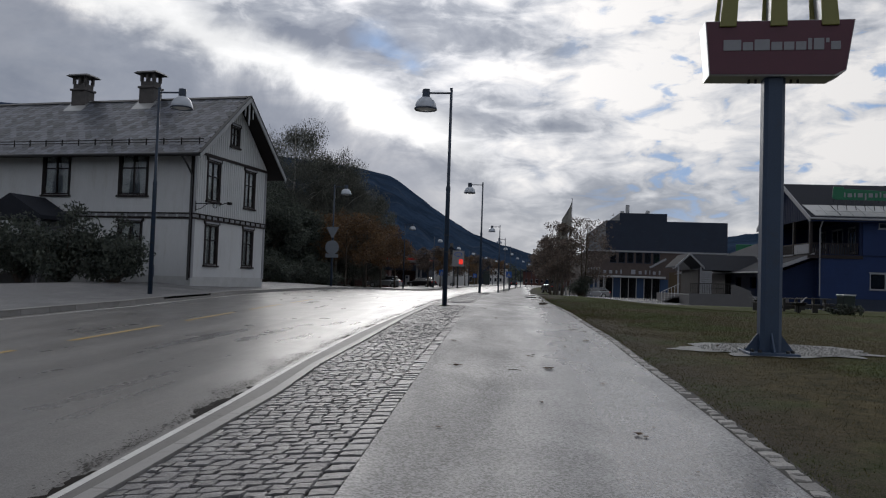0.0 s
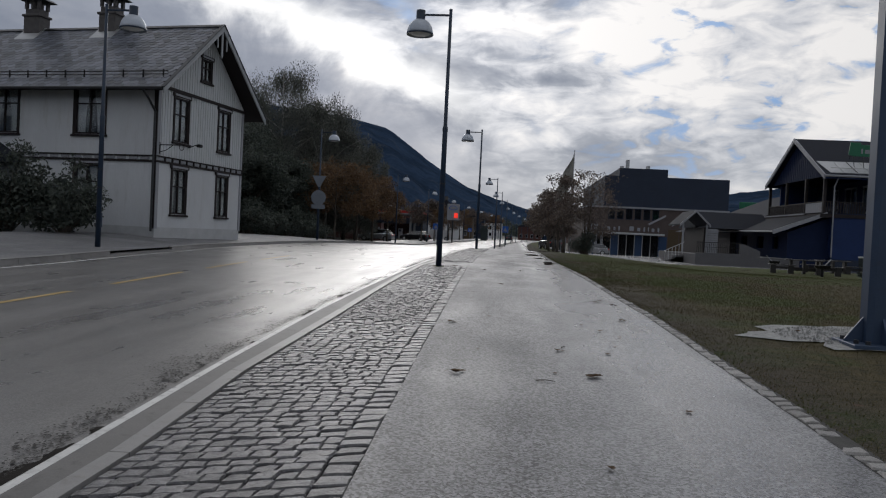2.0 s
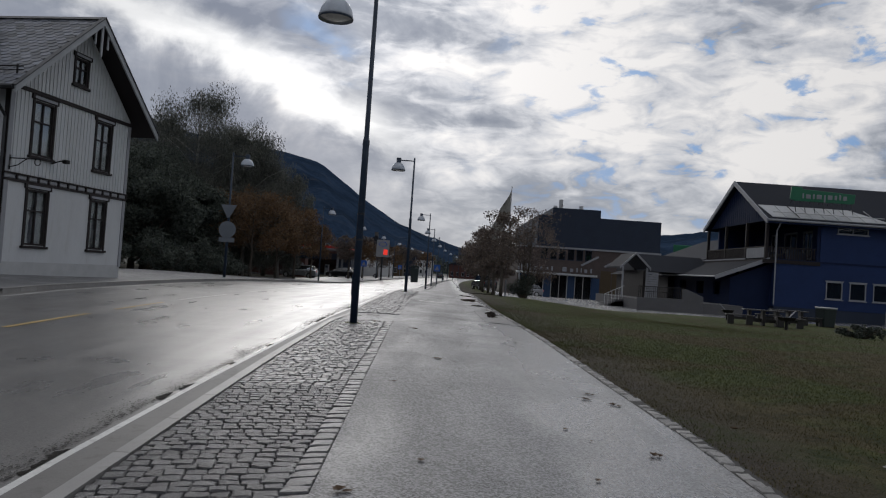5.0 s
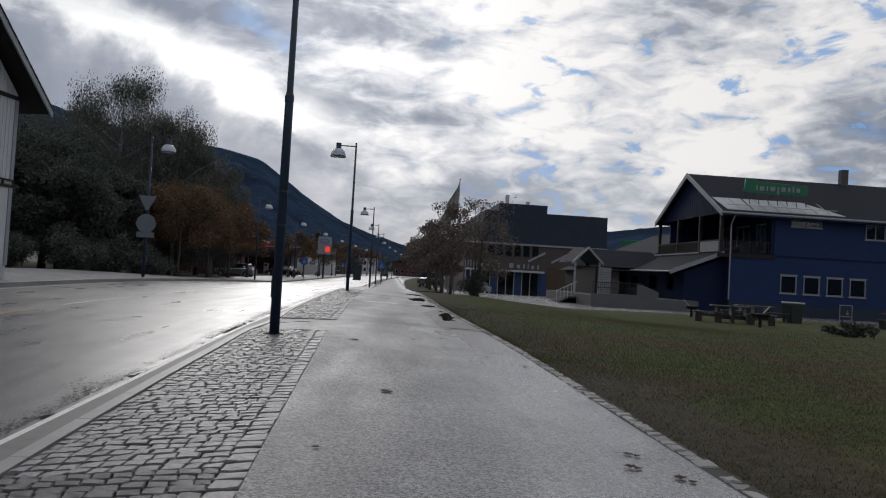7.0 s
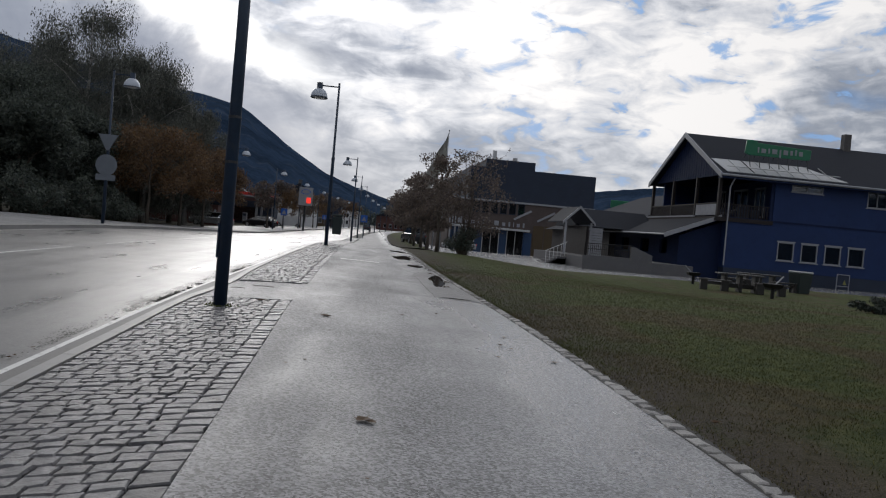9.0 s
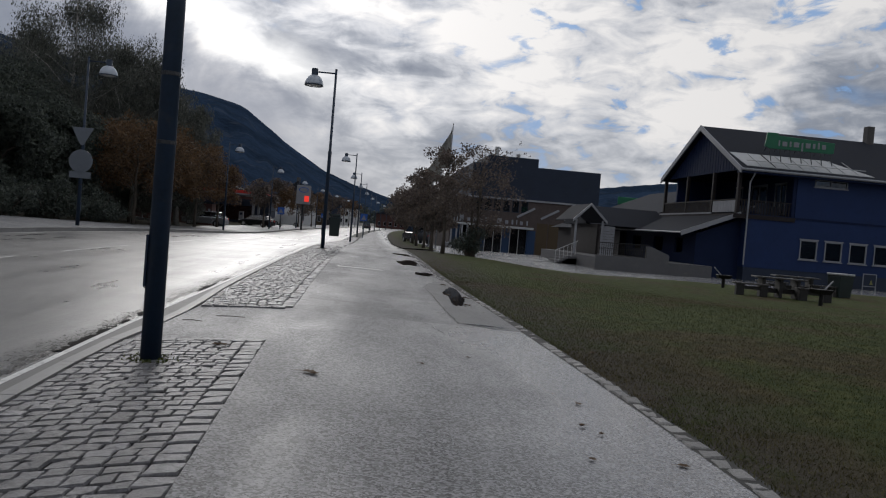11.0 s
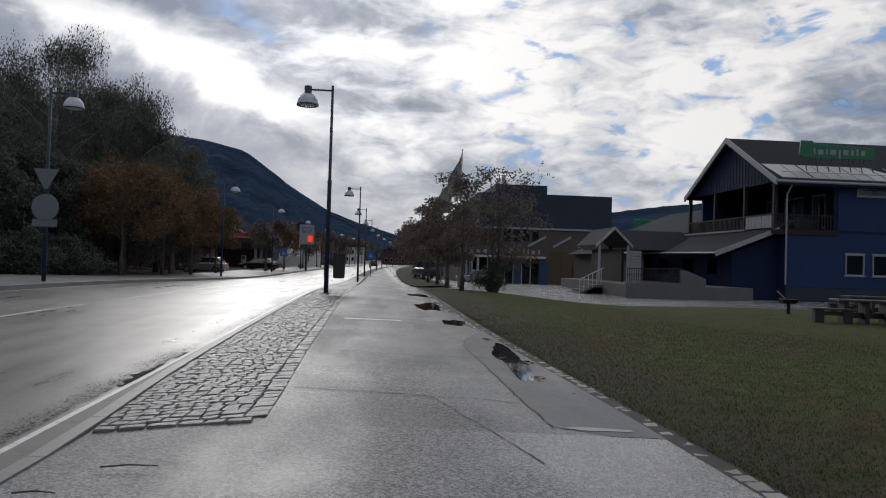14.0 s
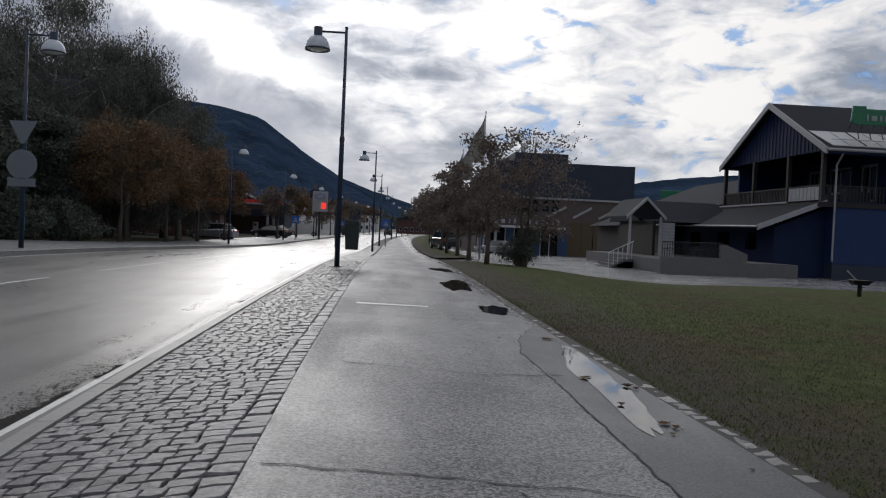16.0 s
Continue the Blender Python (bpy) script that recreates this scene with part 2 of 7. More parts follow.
def lawn_mat(name):
    mt, nt, bs = base_mat(name)
    tc = nt.nodes.new("ShaderNodeTexCoord").outputs["Object"]
    a, b, c = noise_node(nt, tc, 0.35, 5, 0.6, 0.5), noise_node(nt, tc, 3.2, 8, 0.75, 0.6), noise_node(nt, tc, 55, 4, 0.7)
    f = math_node(nt, "ADD", math_node(nt, "MULTIPLY", b, 0.65), math_node(nt, "MULTIPLY", c, 0.35))
    green = ramp_node(nt, f, [(0.38, (0.022, 0.033, 0.010)), (0.52, (0.060, 0.074, 0.022)), (0.66, (0.120, 0.120, 0.042))])
    brown = ramp_node(nt, f, [(0.38, (0.026, 0.023, 0.011)), (0.64, (0.115, 0.096, 0.046))])
    sep = nt.nodes.new("ShaderNodeSeparateXYZ")
    nt.links.new(tc, sep.inputs[0])
    a = math_node(nt, "ADD", a, math_node(nt, "MULTIPLY", smooth(nt, sep.outputs[1], 31.0, 20.0), 0.09))
    col = mix_node(nt, smooth(nt, a, 0.47, 0.62), green, brown)
    earth = ramp_node(nt, c, [(0.35, (0.024, 0.020, 0.016)), (0.7, (0.11, 0.095, 0.078))])
    sep = nt.nodes.new("ShaderNodeSeparateXYZ")
    nt.links.new(tc, sep.inputs[0])
    bare = math_node(nt, "MULTIPLY", smooth(nt, sep.outputs[0], 3.9, 2.2), smooth(nt, b, 0.36, 0.54))
    col = mix_node(nt, bare, col, earth)
    nt.links.new(col, bs.inputs["Base Color"])
    bs.inputs["Roughness"].default_value = 0.9
    bs.inputs["Specular IOR Level"].default_value = 0.15
    bp = nt.nodes.new("ShaderNodeBump")
    bp.inputs["Strength"].default_value = 0.9
    bp.inputs["Distance"].default_value = 0.05
    nt.links.new(f, bp.inputs["Height"])
    nt.links.new(bp.outputs[0], bs.inputs["Normal"])
    return mt


M_ROAD = asphalt("damp_road_asphalt", (0.125, 0.120, 0.116), 0.44, 0.36, 0.70, 120, (1.0, 0.05, 1.0), 0.12, 0.4, calm=0.4)
M_PATH = asphalt("damp_path_asphalt", (0.145, 0.145, 0.152), 0.58, 0.46, 0.95, 75, (1.0, 0.16, 1.0), 0.55, 0.85, (1.7, 1.7, 0.50), 0.45, 0.25)
M_PATH_OLD = asphalt("worn_path_asphalt", (0.112, 0.112, 0.118), 0.58, 0.46, 0.95, 75, (1.0, 0.16, 1.0), 0.6, 0.9, (1.7, 1.3, 0.40), 0.45, 0.3)
M_PATCH = asphalt("patched_asphalt", (0.120, 0.120, 0.128), 0.58, 0.46, 0.95, 75, (1.0, 0.3, 1.0), 0.6, 0.85)
M_PAVE = asphalt("pavement_asphalt", (0.15, 0.15, 0.156), 0.55, 0.5, 0.8, 80, (1.0, 0.4, 1.0), 0.25, 0.4)
M_LOT = asphalt("parking_asphalt", (0.27, 0.27, 0.275), 0.26, 0.42, 0.65, 60, (0.4, 1.0, 1.0), 0.05, 0.4)
M_LAWN = lawn_mat("lawn_earth")


def blade_mat(name):
    """Grass that browns in the same patches as the lawn beneath it."""
    mt, nt, bs = base_mat(name)
    gi = nt.nodes.new("ShaderNodeNewGeometry").outputs["Random Per Island"]
    tc = nt.nodes.new("ShaderNodeTexCoord").outputs["Object"]
    sep = nt.nodes.new("ShaderNodeSeparateXYZ")
    nt.links.new(tc, sep.inputs[0])
    a = math_node(nt, "ADD", noise_node(nt, tc, 0.35, 5, 0.6, 0.5), math_node(nt, "MULTIPLY", smooth(nt, sep.outputs[1], 31.0, 20.0), 0.09))
    green = ramp_node(nt, gi, [(0.1, (0.045, 0.062, 0.018)), (0.9, (0.112, 0.118, 0.040))])
    brown = ramp_node(nt, gi, [(0.1, (0.050, 0.044, 0.020)), (0.9, (0.135, 0.115, 0.052))])
    nt.links.new(mix_node(nt, smooth(nt, a, 0.47, 0.62), green, brown), bs.inputs["Base Color"])
    bs.inputs["Roughness"].default_value = 0.8
    bs.inputs["Specular IOR Level"].default_value = 0.25
    return mt


M_BLADE = blade_mat("grass_blades")
M_COBBLE = surf("granite_sett", (0.108, 0.106, 0.111), 0.42, 0, 0.65, 22, 110, 1.0, 0.014, 0.32, 0.14)
M_EDGING = surf("granite_edging", (0.27, 0.262, 0.25), 0.6, 0, 0.4, 7, 80, 0.6, 0.006, 0.25, 0.12, ((0.06, 0.055, 0.045), 0.4))
M_JOINT = surf("sett_joint_dirt", (0.042, 0.040, 0.037), 0.8, 0, 0.5, 6, 90, 0.6, 0.01, dirt=((0.02, 0.03, 0.01), 0.5))
M_KERB = surf("granite_kerb", (0.22, 0.215, 0.21), 0.5, 0, 0.2, 4, 130, 0.4, 0.003, 0.12, 0.12, ((0.12, 0.11, 0.09), 0.5))
M_CHANNEL = surf("concrete_channel", (0.13, 0.125, 0.12), 0.60, 0, 0.3, 3, 90, 0.4, 0.003, 0.1, 0.14, ((0.05, 0.045, 0.04), 0.6))
M_WHITE_LINE = surf("worn_white_paint", (0.62, 0.62, 0.60), 0.5, 0, 0.15, 5, 60, 0.2, 0.003, dirt=((0.15, 0.15, 0.15), 0.7))
M_YELLOW_LINE = surf("worn_yellow_paint", (0.40, 0.27, 0.07), 0.5, 0, 0.2, 5, 60, 0.2, 0.003, dirt=((0.12, 0.10, 0.06), 0.6))
M_GUTTER = surf("gutter_grit", (0.030, 0.027, 0.024), 0.75, 0, 0.6, 8, 90, 0.8, 0.02)
M_MUD = surf("wet_gutter_mud", (0.016, 0.014, 0.012), 0.85, 0, 0.6, 6, 70, 0.9, 0.01, 0, 0.1, None, 0.1)
M_WATER = surf("puddle_water", (0.012, 0.012, 0.012), 0.04, 0, 0.2, 2, 8, 0.02, 0.001, 0, 0.02)
M_POLE = surf("painted_steel_pole", (0.010, 0.026, 0.055), 0.45, 0.0, 0.3, 2, 30, 0.1, 0.002, dirt=((0.06, 0.06, 0.06), 0.3))
M_SHADE = surf("lamp_shade_enamel", (0.42, 0.46, 0.52), 0.35, 0.3, 0.12, 4, 50, 0.05, 0.001)
M_DIFF = surf("lamp_diffuser", (0.75, 0.75, 0.72), 0.3, 0, 0.05, 4, 50, 0)
M_LEAF_BROWN = leaf_mat("fallen_leaf", (0.030, 0.018, 0.010), (0.11, 0.060, 0.025), 0.7, 0.1)
M_WALL_WHITE = surf("white_painted_boards", (0.54, 0.56, 0.58), 0.6, 0, 0.08, 1.2, 30, 0.15, 0.004, 0.05, 0.1, ((0.36, 0.36, 0.34), 0.35), 0.4, (1, 1, 0.2))
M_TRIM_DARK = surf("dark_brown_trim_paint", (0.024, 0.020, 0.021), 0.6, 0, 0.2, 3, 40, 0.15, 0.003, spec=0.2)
M_TRIM_GREY = surf("grey_painted_barge_board", (0.34, 0.36, 0.38), 0.55, 0, 0.15, 3, 40, 0.15, 0.003)
M_SLATE = surf("roof_slate", (0.11, 0.12, 0.145), 0.38, 0, 0.3, 5, 50, 0.5, 0.006, 0.55, 0.12, ((0.05, 0.06, 0.04), 0.4))
M_FOUND = surf("grey_foundation_render", (0.42, 0.43, 0.44), 0.8, 0, 0.15, 2, 50, 0.4, 0.004)
M_CHIM = surf("dark_chimney_plaster", (0.09, 0.085, 0.085), 0.8, 0, 0.3, 4, 50, 0.4, 0.006)
M_SHEET = surf("dark_sheet_metal", (0.05, 0.052, 0.056), 0.4, 0.6, 0.2, 3, 40, 0.1, 0.002)
M_GLASS = glass_mat("window_glass")
M_GLASS_DARK = glass_mat("dark_shop_glass", (0.10, 0.12, 0.15))
M_WETPATCH = asphalt("wet_smooth_asphalt", (0.050, 0.050, 0.053), 0.42, 0.40, 0.85, 90, (1.0, 0.3, 1.0), 0.25, 0.6)
M_CURTAIN = surf("white_curtain", (0.62, 0.63, 0.62), 0.9, 0, 0.1, 6, 50, 0.2, 0.01)
M_IRON = surf("black_wrought_iron", (0.012, 0.012, 0.013), 0.5, 0.5, 0.2, 8, 60, 0.1, 0.002)
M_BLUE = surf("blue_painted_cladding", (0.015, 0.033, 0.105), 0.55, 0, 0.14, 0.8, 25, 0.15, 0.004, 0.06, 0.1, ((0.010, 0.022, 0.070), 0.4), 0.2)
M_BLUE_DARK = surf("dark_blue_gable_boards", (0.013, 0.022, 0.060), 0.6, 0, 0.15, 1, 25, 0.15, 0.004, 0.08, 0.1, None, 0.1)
M_PALE = surf("pale_painted_wood", (0.26, 0.27, 0.295), 0.55, 0, 0.12, 3, 40, 0.1, 0.002, dirt=((0.25, 0.25, 0.25), 0.4))
M_ROOFDARK = surf("dark_roof_felt", (0.026, 0.029, 0.038), 0.8, 0, 0.2, 1.5, 50, 0.3, 0.004, spec=0.1)
M_PANEL = surf("pale_roof_sheet", (0.40, 0.41, 0.42), 0.35, 0.2, 0.12, 1.5, 30, 0.1, 0.003, dirt=((0.2, 0.2, 0.2), 0.5))
M_GREEN = surf("green_sign_face", (0.012, 0.14, 0.070), 0.4, 0, 0.1, 2, 30, 0.05, 0.002)
# white greyed in the colour to suit the shaded front of the mast sign
M_LETTER = surf("shade_greyed_white", (0.24, 0.25, 0.28), 0.4, 0, 0.08, 3, 30, 0.0)
M_CONC = surf("grey_concrete", (0.10, 0.10, 0.106), 0.75, 0, 0.15, 1.2, 40, 0.4, 0.004, dirt=((0.14, 0.14, 0.13), 0.5))
M_BRICKWALL = surf("brown_brick_facade", (0.075, 0.058, 0.054), 0.8, 0, 0.25, 1.5, 40, 0.3, 0.004)
M_BRICKRED = surf("red_brown_facade", (0.075, 0.032, 0.028), 0.8, 0, 0.25, 1.5, 40, 0.3, 0.004)
M_CLADDARK = surf("dark_grey_metal_cladding", (0.026, 0.036, 0.060), 0.6, 0.0, 0.15, 0.6, 25, 0.1, 0.003, spec=0.25)
M_OCHRE = surf("ochre_facade_panel", (0.060, 0.040, 0.018), 0.7, 0, 0.15, 1, 30, 0.1, 0.003)
M_SHOPBLUE = surf("blue_shop_panel", (0.012, 0.042, 0.11), 0.4, 0, 0.15, 1, 30, 0.05, 0.002)
# Mast sign red and yellow: darkened in the colour for its backlit side
M_SIGNRED_SHADE = surf("shade_dulled_sign_red", (0.085, 0.020, 0.040), 0.4, 0, 0.12, 2, 30, 0.05, 0.002)
M_SIGNYEL = surf("shade_dimmed_sign_yellow", (0.20, 0.20, 0.06), 0.45, 0, 0.1, 2, 30, 0.05, 0.002)
M_ALU = surf("weathered_aluminium", (0.45, 0.46, 0.47), 0.4, 0.7, 0.15, 3, 40, 0.1, 0.002)
M_PYLON = surf("blue_grey_steel_mast", (0.035, 0.060, 0.110), 0.5, 0.1, 0.15, 1.5, 40, 0.1, 0.002, dirt=((0.04, 0.04, 0.05), 0.4))
M_GRAVEL = surf("grey_gravel", (0.30, 0.30, 0.29), 0.8, 0, 0.5, 12, 80, 1.0, 0.02)
M_WOOD = surf("weathered_wood", (0.015, 0.014, 0.014), 0.55, 0, 0.3, 3, 40, 0.4, 0.004, 0.15, 0.15, None, 0.5, (8, 1, 8))
# Plank tops: smoother when wet, and sky glare added as a paler colour
M_WOOD_GLARE = surf("wet_plank_with_glare", (0.055, 0.052, 0.05), 0.30, 0, 0.3, 3, 40, 0.2, 0.003, 0.15, 0.1, None, 0.5, (8, 1, 8))
M_BARK = surf("bark", (0.075, 0.062, 0.050), 0.9, 0, 0.4, 6, 50, 0.8, 0.02)
M_BARK_BIRCH = surf("birch_bark", (0.30, 0.29, 0.27), 0.8, 0, 0.5, 5, 30, 0.6, 0.01, 0, 0.1, ((0.03, 0.03, 0.03), 0.8))
# Birch and dark leaves: paler and cooler, with haze mixed into the colour
M_LEAF_BIRCH = leaf_mat("birch_leaves_hazed", (0.070, 0.078, 0.072), (0.160, 0.165, 0.140))
M_LEAF_DARK = leaf_mat("dark_green_leaves_hazed", (0.040, 0.050, 0.046), (0.100, 0.115, 0.092), 0.6, 0.25)
M_LEAF_AUT = leaf_mat("autumn_orange_leaves", (0.080, 0.056, 0.040), (0.200, 0.120, 0.060))
M_LEAF_ROWAN = leaf_mat("reddish_brown_leaves", (0.080, 0.068, 0.064), (0.180, 0.140, 0.115), 0.6, 0.35)
# Forest green pushed to blue: the haze of distance is in the base colour
M_FOREST_HAZE = surf("forest_haze_blue", (0.025, 0.042, 0.074), 0.9, 0, 0.6, 0.006, 0.09, 1.0, 6.0, 0, 0.05, ((0.085, 0.10, 0.12), 0.4), 0.0)
M_EARTH = surf("rough_ground", (0.09, 0.085, 0.07), 0.9, 0, 0.4, 0.2, 8, 0.5, 0.02)
M_SIGNBACK = surf("galvanised_sign_back", (0.15, 0.17, 0.20), 0.6, 0.2, 0.12, 4, 40, 0.05, 0.001)
M_SIGNBLUE = surf("blue_traffic_sign", (0.02, 0.10, 0.42), 0.35, 0, 0.05, 4, 30, 0.0)
M_RUBBER = surf("black_rubber", (0.015, 0.015, 0.015), 0.8, 0, 0.2, 6, 40, 0.1, 0.002)
M_CARDARK = surf("dark_car_paint", (0.012, 0.013, 0.016), 0.2, 0.1, 0.1, 2, 40, 0.0)
M_CARGREY = surf("silver_car_paint", (0.35, 0.36, 0.38), 0.25, 0.4, 0.1, 2, 40, 0.0)
M_CARWHITE = surf("white_car_paint", (0.65, 0.66, 0.67), 0.25, 0, 0.06, 2, 40, 0.0)
M_RED = surf("red_canopy_band", (0.48, 0.020, 0.015), 0.4, 0, 0.08, 2, 30, 0.0)
M_REDLIT = lit_mat("red_price_display", (1.0, 0.05, 0.03), 0.6)
M_WHITEWALL = surf("white_facade", (0.60, 0.61, 0.62), 0.7, 0, 0.1, 1, 30, 0.1, 0.003)
M_FLAG = surf("flag_cloth", (0.22, 0.22, 0.20), 0.8, 0, 0.4, 3, 30, 0.1, 0.003)
M_BIN = surf("dark_green_bin", (0.012, 0.022, 0.022), 0.5, 0, 0.2, 3, 40, 0.1, 0.002)

# ==== mesh tools ====
class Buf:
    """Vertices and faces gathered for one mesh."""

    def __init__(self):
        self.v, self.f = [], []

    def add(self, verts, faces):
        k = len(self.v)
        self.v += [tuple(p) for p in verts]
        self.f += [tuple(k + i for i in f) for f in faces]
        return self

    def hexa(self, p):
        """Eight corners: four below, four above, each going round."""
        return self.add(p, [(3, 2, 1, 0), (4, 5, 6, 7), (0, 1, 5, 4), (1, 2, 6, 5), (2, 3, 7, 6), (3, 0, 4, 7)])

    def box(self, x0, y0, z0, x1, y1, z1):
        return self.hexa([(x0, y0, z0), (x1, y0, z0), (x1, y1, z0), (x0, y1, z0), (x0, y0, z1), (x1, y0, z1), (x1, y1, z1), (x0, y1, z1)])

    def beam(self, a, b, w, h, up=(0, 0, 1)):
        a, b = Vector(a), Vector(b)
        d = (b - a).normalized()
        s = d.cross(Vector(up)).normalized() * (w / 2)
        t = s.cross(d).normalized() * (h / 2)
        return self.hexa([a - s - t, a + s - t, b + s - t, b - s - t, a - s + t, a + s + t, b + s + t, b - s + t])

    def tube(self, pts, radii, n=8, cap=True):
        pts = [Vector(p) for p in pts]
        rings = []
        for i, p in enumerate(pts):
            d = (pts[min(i + 1, len(pts) - 1)] - pts[max(i - 1, 0)]).normalized()
            a = d.orthogonal().normalized() if i == 0 else (rings[-1][1] - d * rings[-1][1].dot(d)).normalized()
            rings.append((p, a, d.cross(a)))
        verts = [p + (a * math.cos(2 * math.pi * j / n) + b * math.sin(2 * math.pi * j / n)) * radii[i] for i, (p, a, b) in enumerate(rings) for j in range(n)]
        faces = [(i * n + j, i * n + (j + 1) % n, (i + 1) * n + (j + 1) % n, (i + 1) * n + j) for i in range(len(pts) - 1) for j in range(n)]
        if cap:
            faces += [tuple(range(n - 1, -1, -1)), tuple(range((len(pts) - 1) * n, len(pts) * n))]
        return self.add(verts, faces)

    def lathe(self, prof, n=20, at=(0, 0, 0)):
        verts = [(at[0] + r * math.cos(2 * math.pi * j / n), at[1] + r * math.sin(2 * math.pi * j / n), at[2] + z) for r, z in prof for j in range(n)]
        faces = [(i * n + j, i * n + (j + 1) % n, (i + 1) * n + (j + 1) % n, (i + 1) * n + j) for i in range(len(prof) - 1) for j in range(n)]
        return self.add(verts, faces)

    def prism(self, poly, a, b, axis="y"):
        """A polygon pushed from a to b along an axis; its points are the other two coordinates."""
        put = {"x": lambda p, q, w: (w, p, q), "y": lambda p, q, w: (p, w, q), "z": lambda p, q, w: (p, q, w)}[axis]
        n = len(poly)
        verts = [put(p, q, a) for p, q in poly] + [put(p, q, b) for p, q in poly]
        faces = [tuple(range(n)), tuple(range(2 * n - 1, n - 1, -1))] + [(i, i + n, (i + 1) % n + n, (i + 1) % n) for i in range(n)]
        return self.add(verts, faces)

    def mesh(self, name, mat, bevel=0.0, smooth_it=False, fix=True):
        me = bpy.data.meshes.new(name)
        me.from_pydata(self.v, [], self.f)
        if fix or bevel:
            bm = bmesh.new()
            bm.from_mesh(me)
            if bevel or name.endswith("wall"):
                bmesh.ops.remove_doubles(bm, verts=bm.verts, dist=0.0002)
            bmesh.ops.recalc_face_normals(bm, faces=bm.faces)
            if bevel:
                sharp = [e for e in bm.edges if len(e.link_faces) == 2 and e.calc_face_angle(0) > 0.5]
                bmesh.ops.bevel(bm, geom=sharp, offset=bevel, segments=1, affect="EDGES", clamp_overlap=True)
            bm.to_mesh(me)
            bm.free()
        if smooth_it:
            me.polygons.foreach_set("use_smooth", [True] * len(me.polygons))
        me.materials.append(mat)
        return me


def part(name, buf, mat, parent, label="", bevel=0.0, smooth_it=False, fix=True):
    ob = new(name, buf.mesh(name, mat, bevel, smooth_it, fix))
    ob.parent = parent
    return tagged(ob, label)


def thing(name, m, label, category, group="", kind=""):
    ob = new(name)
    ob.empty_display_size = 0.2
    ob.matrix_world = m
    return tagged(ob, label, category, group, kind)


def solid(name, buf, mat, label, category, m=None, group="", kind="", bevel=0.0, smooth_it=False):
    ob = new(name, buf.mesh(name, mat, bevel, smooth_it))
    if m is not None:
        ob.matrix_world = m
    return tagged(ob, label, category, group, kind)


def holed_wall(buf, length, top, holes, thick, put, bottom=0.0, extra=()):
    """A wall along its own s axis with rectangular openings (s0, z0, s1, z1). top: height at s. put: (s, depth, z) to the mesh."""
    cuts = sorted({0.0, length, *extra, *(h[0] for h in holes), *(h[2] for h in holes)})
    for a, b in zip(cuts, cuts[1:]):
        mid = (a + b) / 2
        own = sorted([h for h in holes if h[0] < mid < h[2]], key=lambda h: h[1])
        z = bottom
        spans = []
        for h in own:
            spans.append((z, z, h[1], h[1]))
            z = h[3]
        spans.append((z, z, top(a), top(b)))
        for za, zb, ta, tb in spans:
            if max(ta - za, tb - zb) < 0.005:
                continue
            buf.hexa([put(a, 0, za), put(b, 0, zb), put(b, thick, zb), put(a, thick, za), put(a, 0, ta), put(b, 0, tb), put(b, thick, tb), put(a, thick, ta)])
    return buf


# ==== lie of the land ====
def step(t):
    t = min(1.0, max(0.0, t))
    return t * t * (3 - 2 * t)


def bend(y):
    return 0.00026 * max(0.0, y - 80) ** 2 if y < 260 else 0.00026 * 180 ** 2 + 0.0936 * (y - 260)


def land(x, y):
    """Height of the ground: the street climbs gently to the lawn's middle, then falls away; the path sheds water eastward."""
    z = -0.47 * ((30 - max(-10.0, min(30.0, y))) / 30) ** 1.7 - 0.5 * step((y - 44) / 42)
    z -= 0.03 * (max(-1.6, min(1.95, x - bend(y))) - 0.3) * (1 - step((-2 - x + bend(y)) / 4)) * (1 - step((x - bend(y) - 2.5) / 3.5)) * (1 - step((y - 44) / 20))
    east = step((x - 3.5 - bend(y)) / 7)
    z += east * (-0.36 * step((y - 25) / 17) * (1 - step((y - 64) / 22)) - 1.5 * step((y - 78) / 62))
    west = step((-11.2 - x) / 3.6)
    z += 0.22 * west * (1 - step((y - 40) / 25))
    return z


def along(rows):
    ys, xs = [r[0] for r in rows], [r[1] for r in rows]
    return lambda y: float(np.interp(y, ys, xs)) + bend(y)


path_w = along([(-60, -0.33), (3, -0.40), (6, -0.50), (9, -0.60), (12, -0.69), (14, -0.75), (16, -0.82), (18, -0.88), (20, -0.94), (23.6, -1.06), (27, -1.07), (30, -1.13), (35, -1.19), (40, -1.25), (52, -1.28), (80, -1.32), (900, -1.32)])
path_e = along([(-60, 2.46), (4, 2.44), (6, 2.42), (8, 2.38), (11, 2.32), (14, 2.30), (17, 2.18), (20, 2.11), (22, 2.07), (25, 1.97), (27.5, 1.88), (29.5, 1.80), (32, 1.73), (35, 1.68), (50, 1.66), (61, 1.6), (900, 1.6)])
sett_w = along([(-60, -1.5), (3, -1.56), (6, -1.62), (8, -1.77), (11, -1.84), (14, -1.95), (16, -2.02), (18, -2.08), (20, -2.12), (22.5, -2.20), (25.6, -2.12), (27.5, -2.22), (30, -2.28), (33, -2.34), (36, -2.39), (48, -2.48), (80, -2.5), (900, -2.5)])
kerb_w = along([(-60, -1.82), (3, -1.90), (5.7, -2.02), (8.5, -2.19), (12, -2.34), (15, -2.41), (18.5, -2.45), (21, -2.50), (24, -2.54), (28, -2.53), (31, -2.56), (34, -2.61), (39, -2.66), (47, -2.72), (80, -2.78), (900, -2.78)])
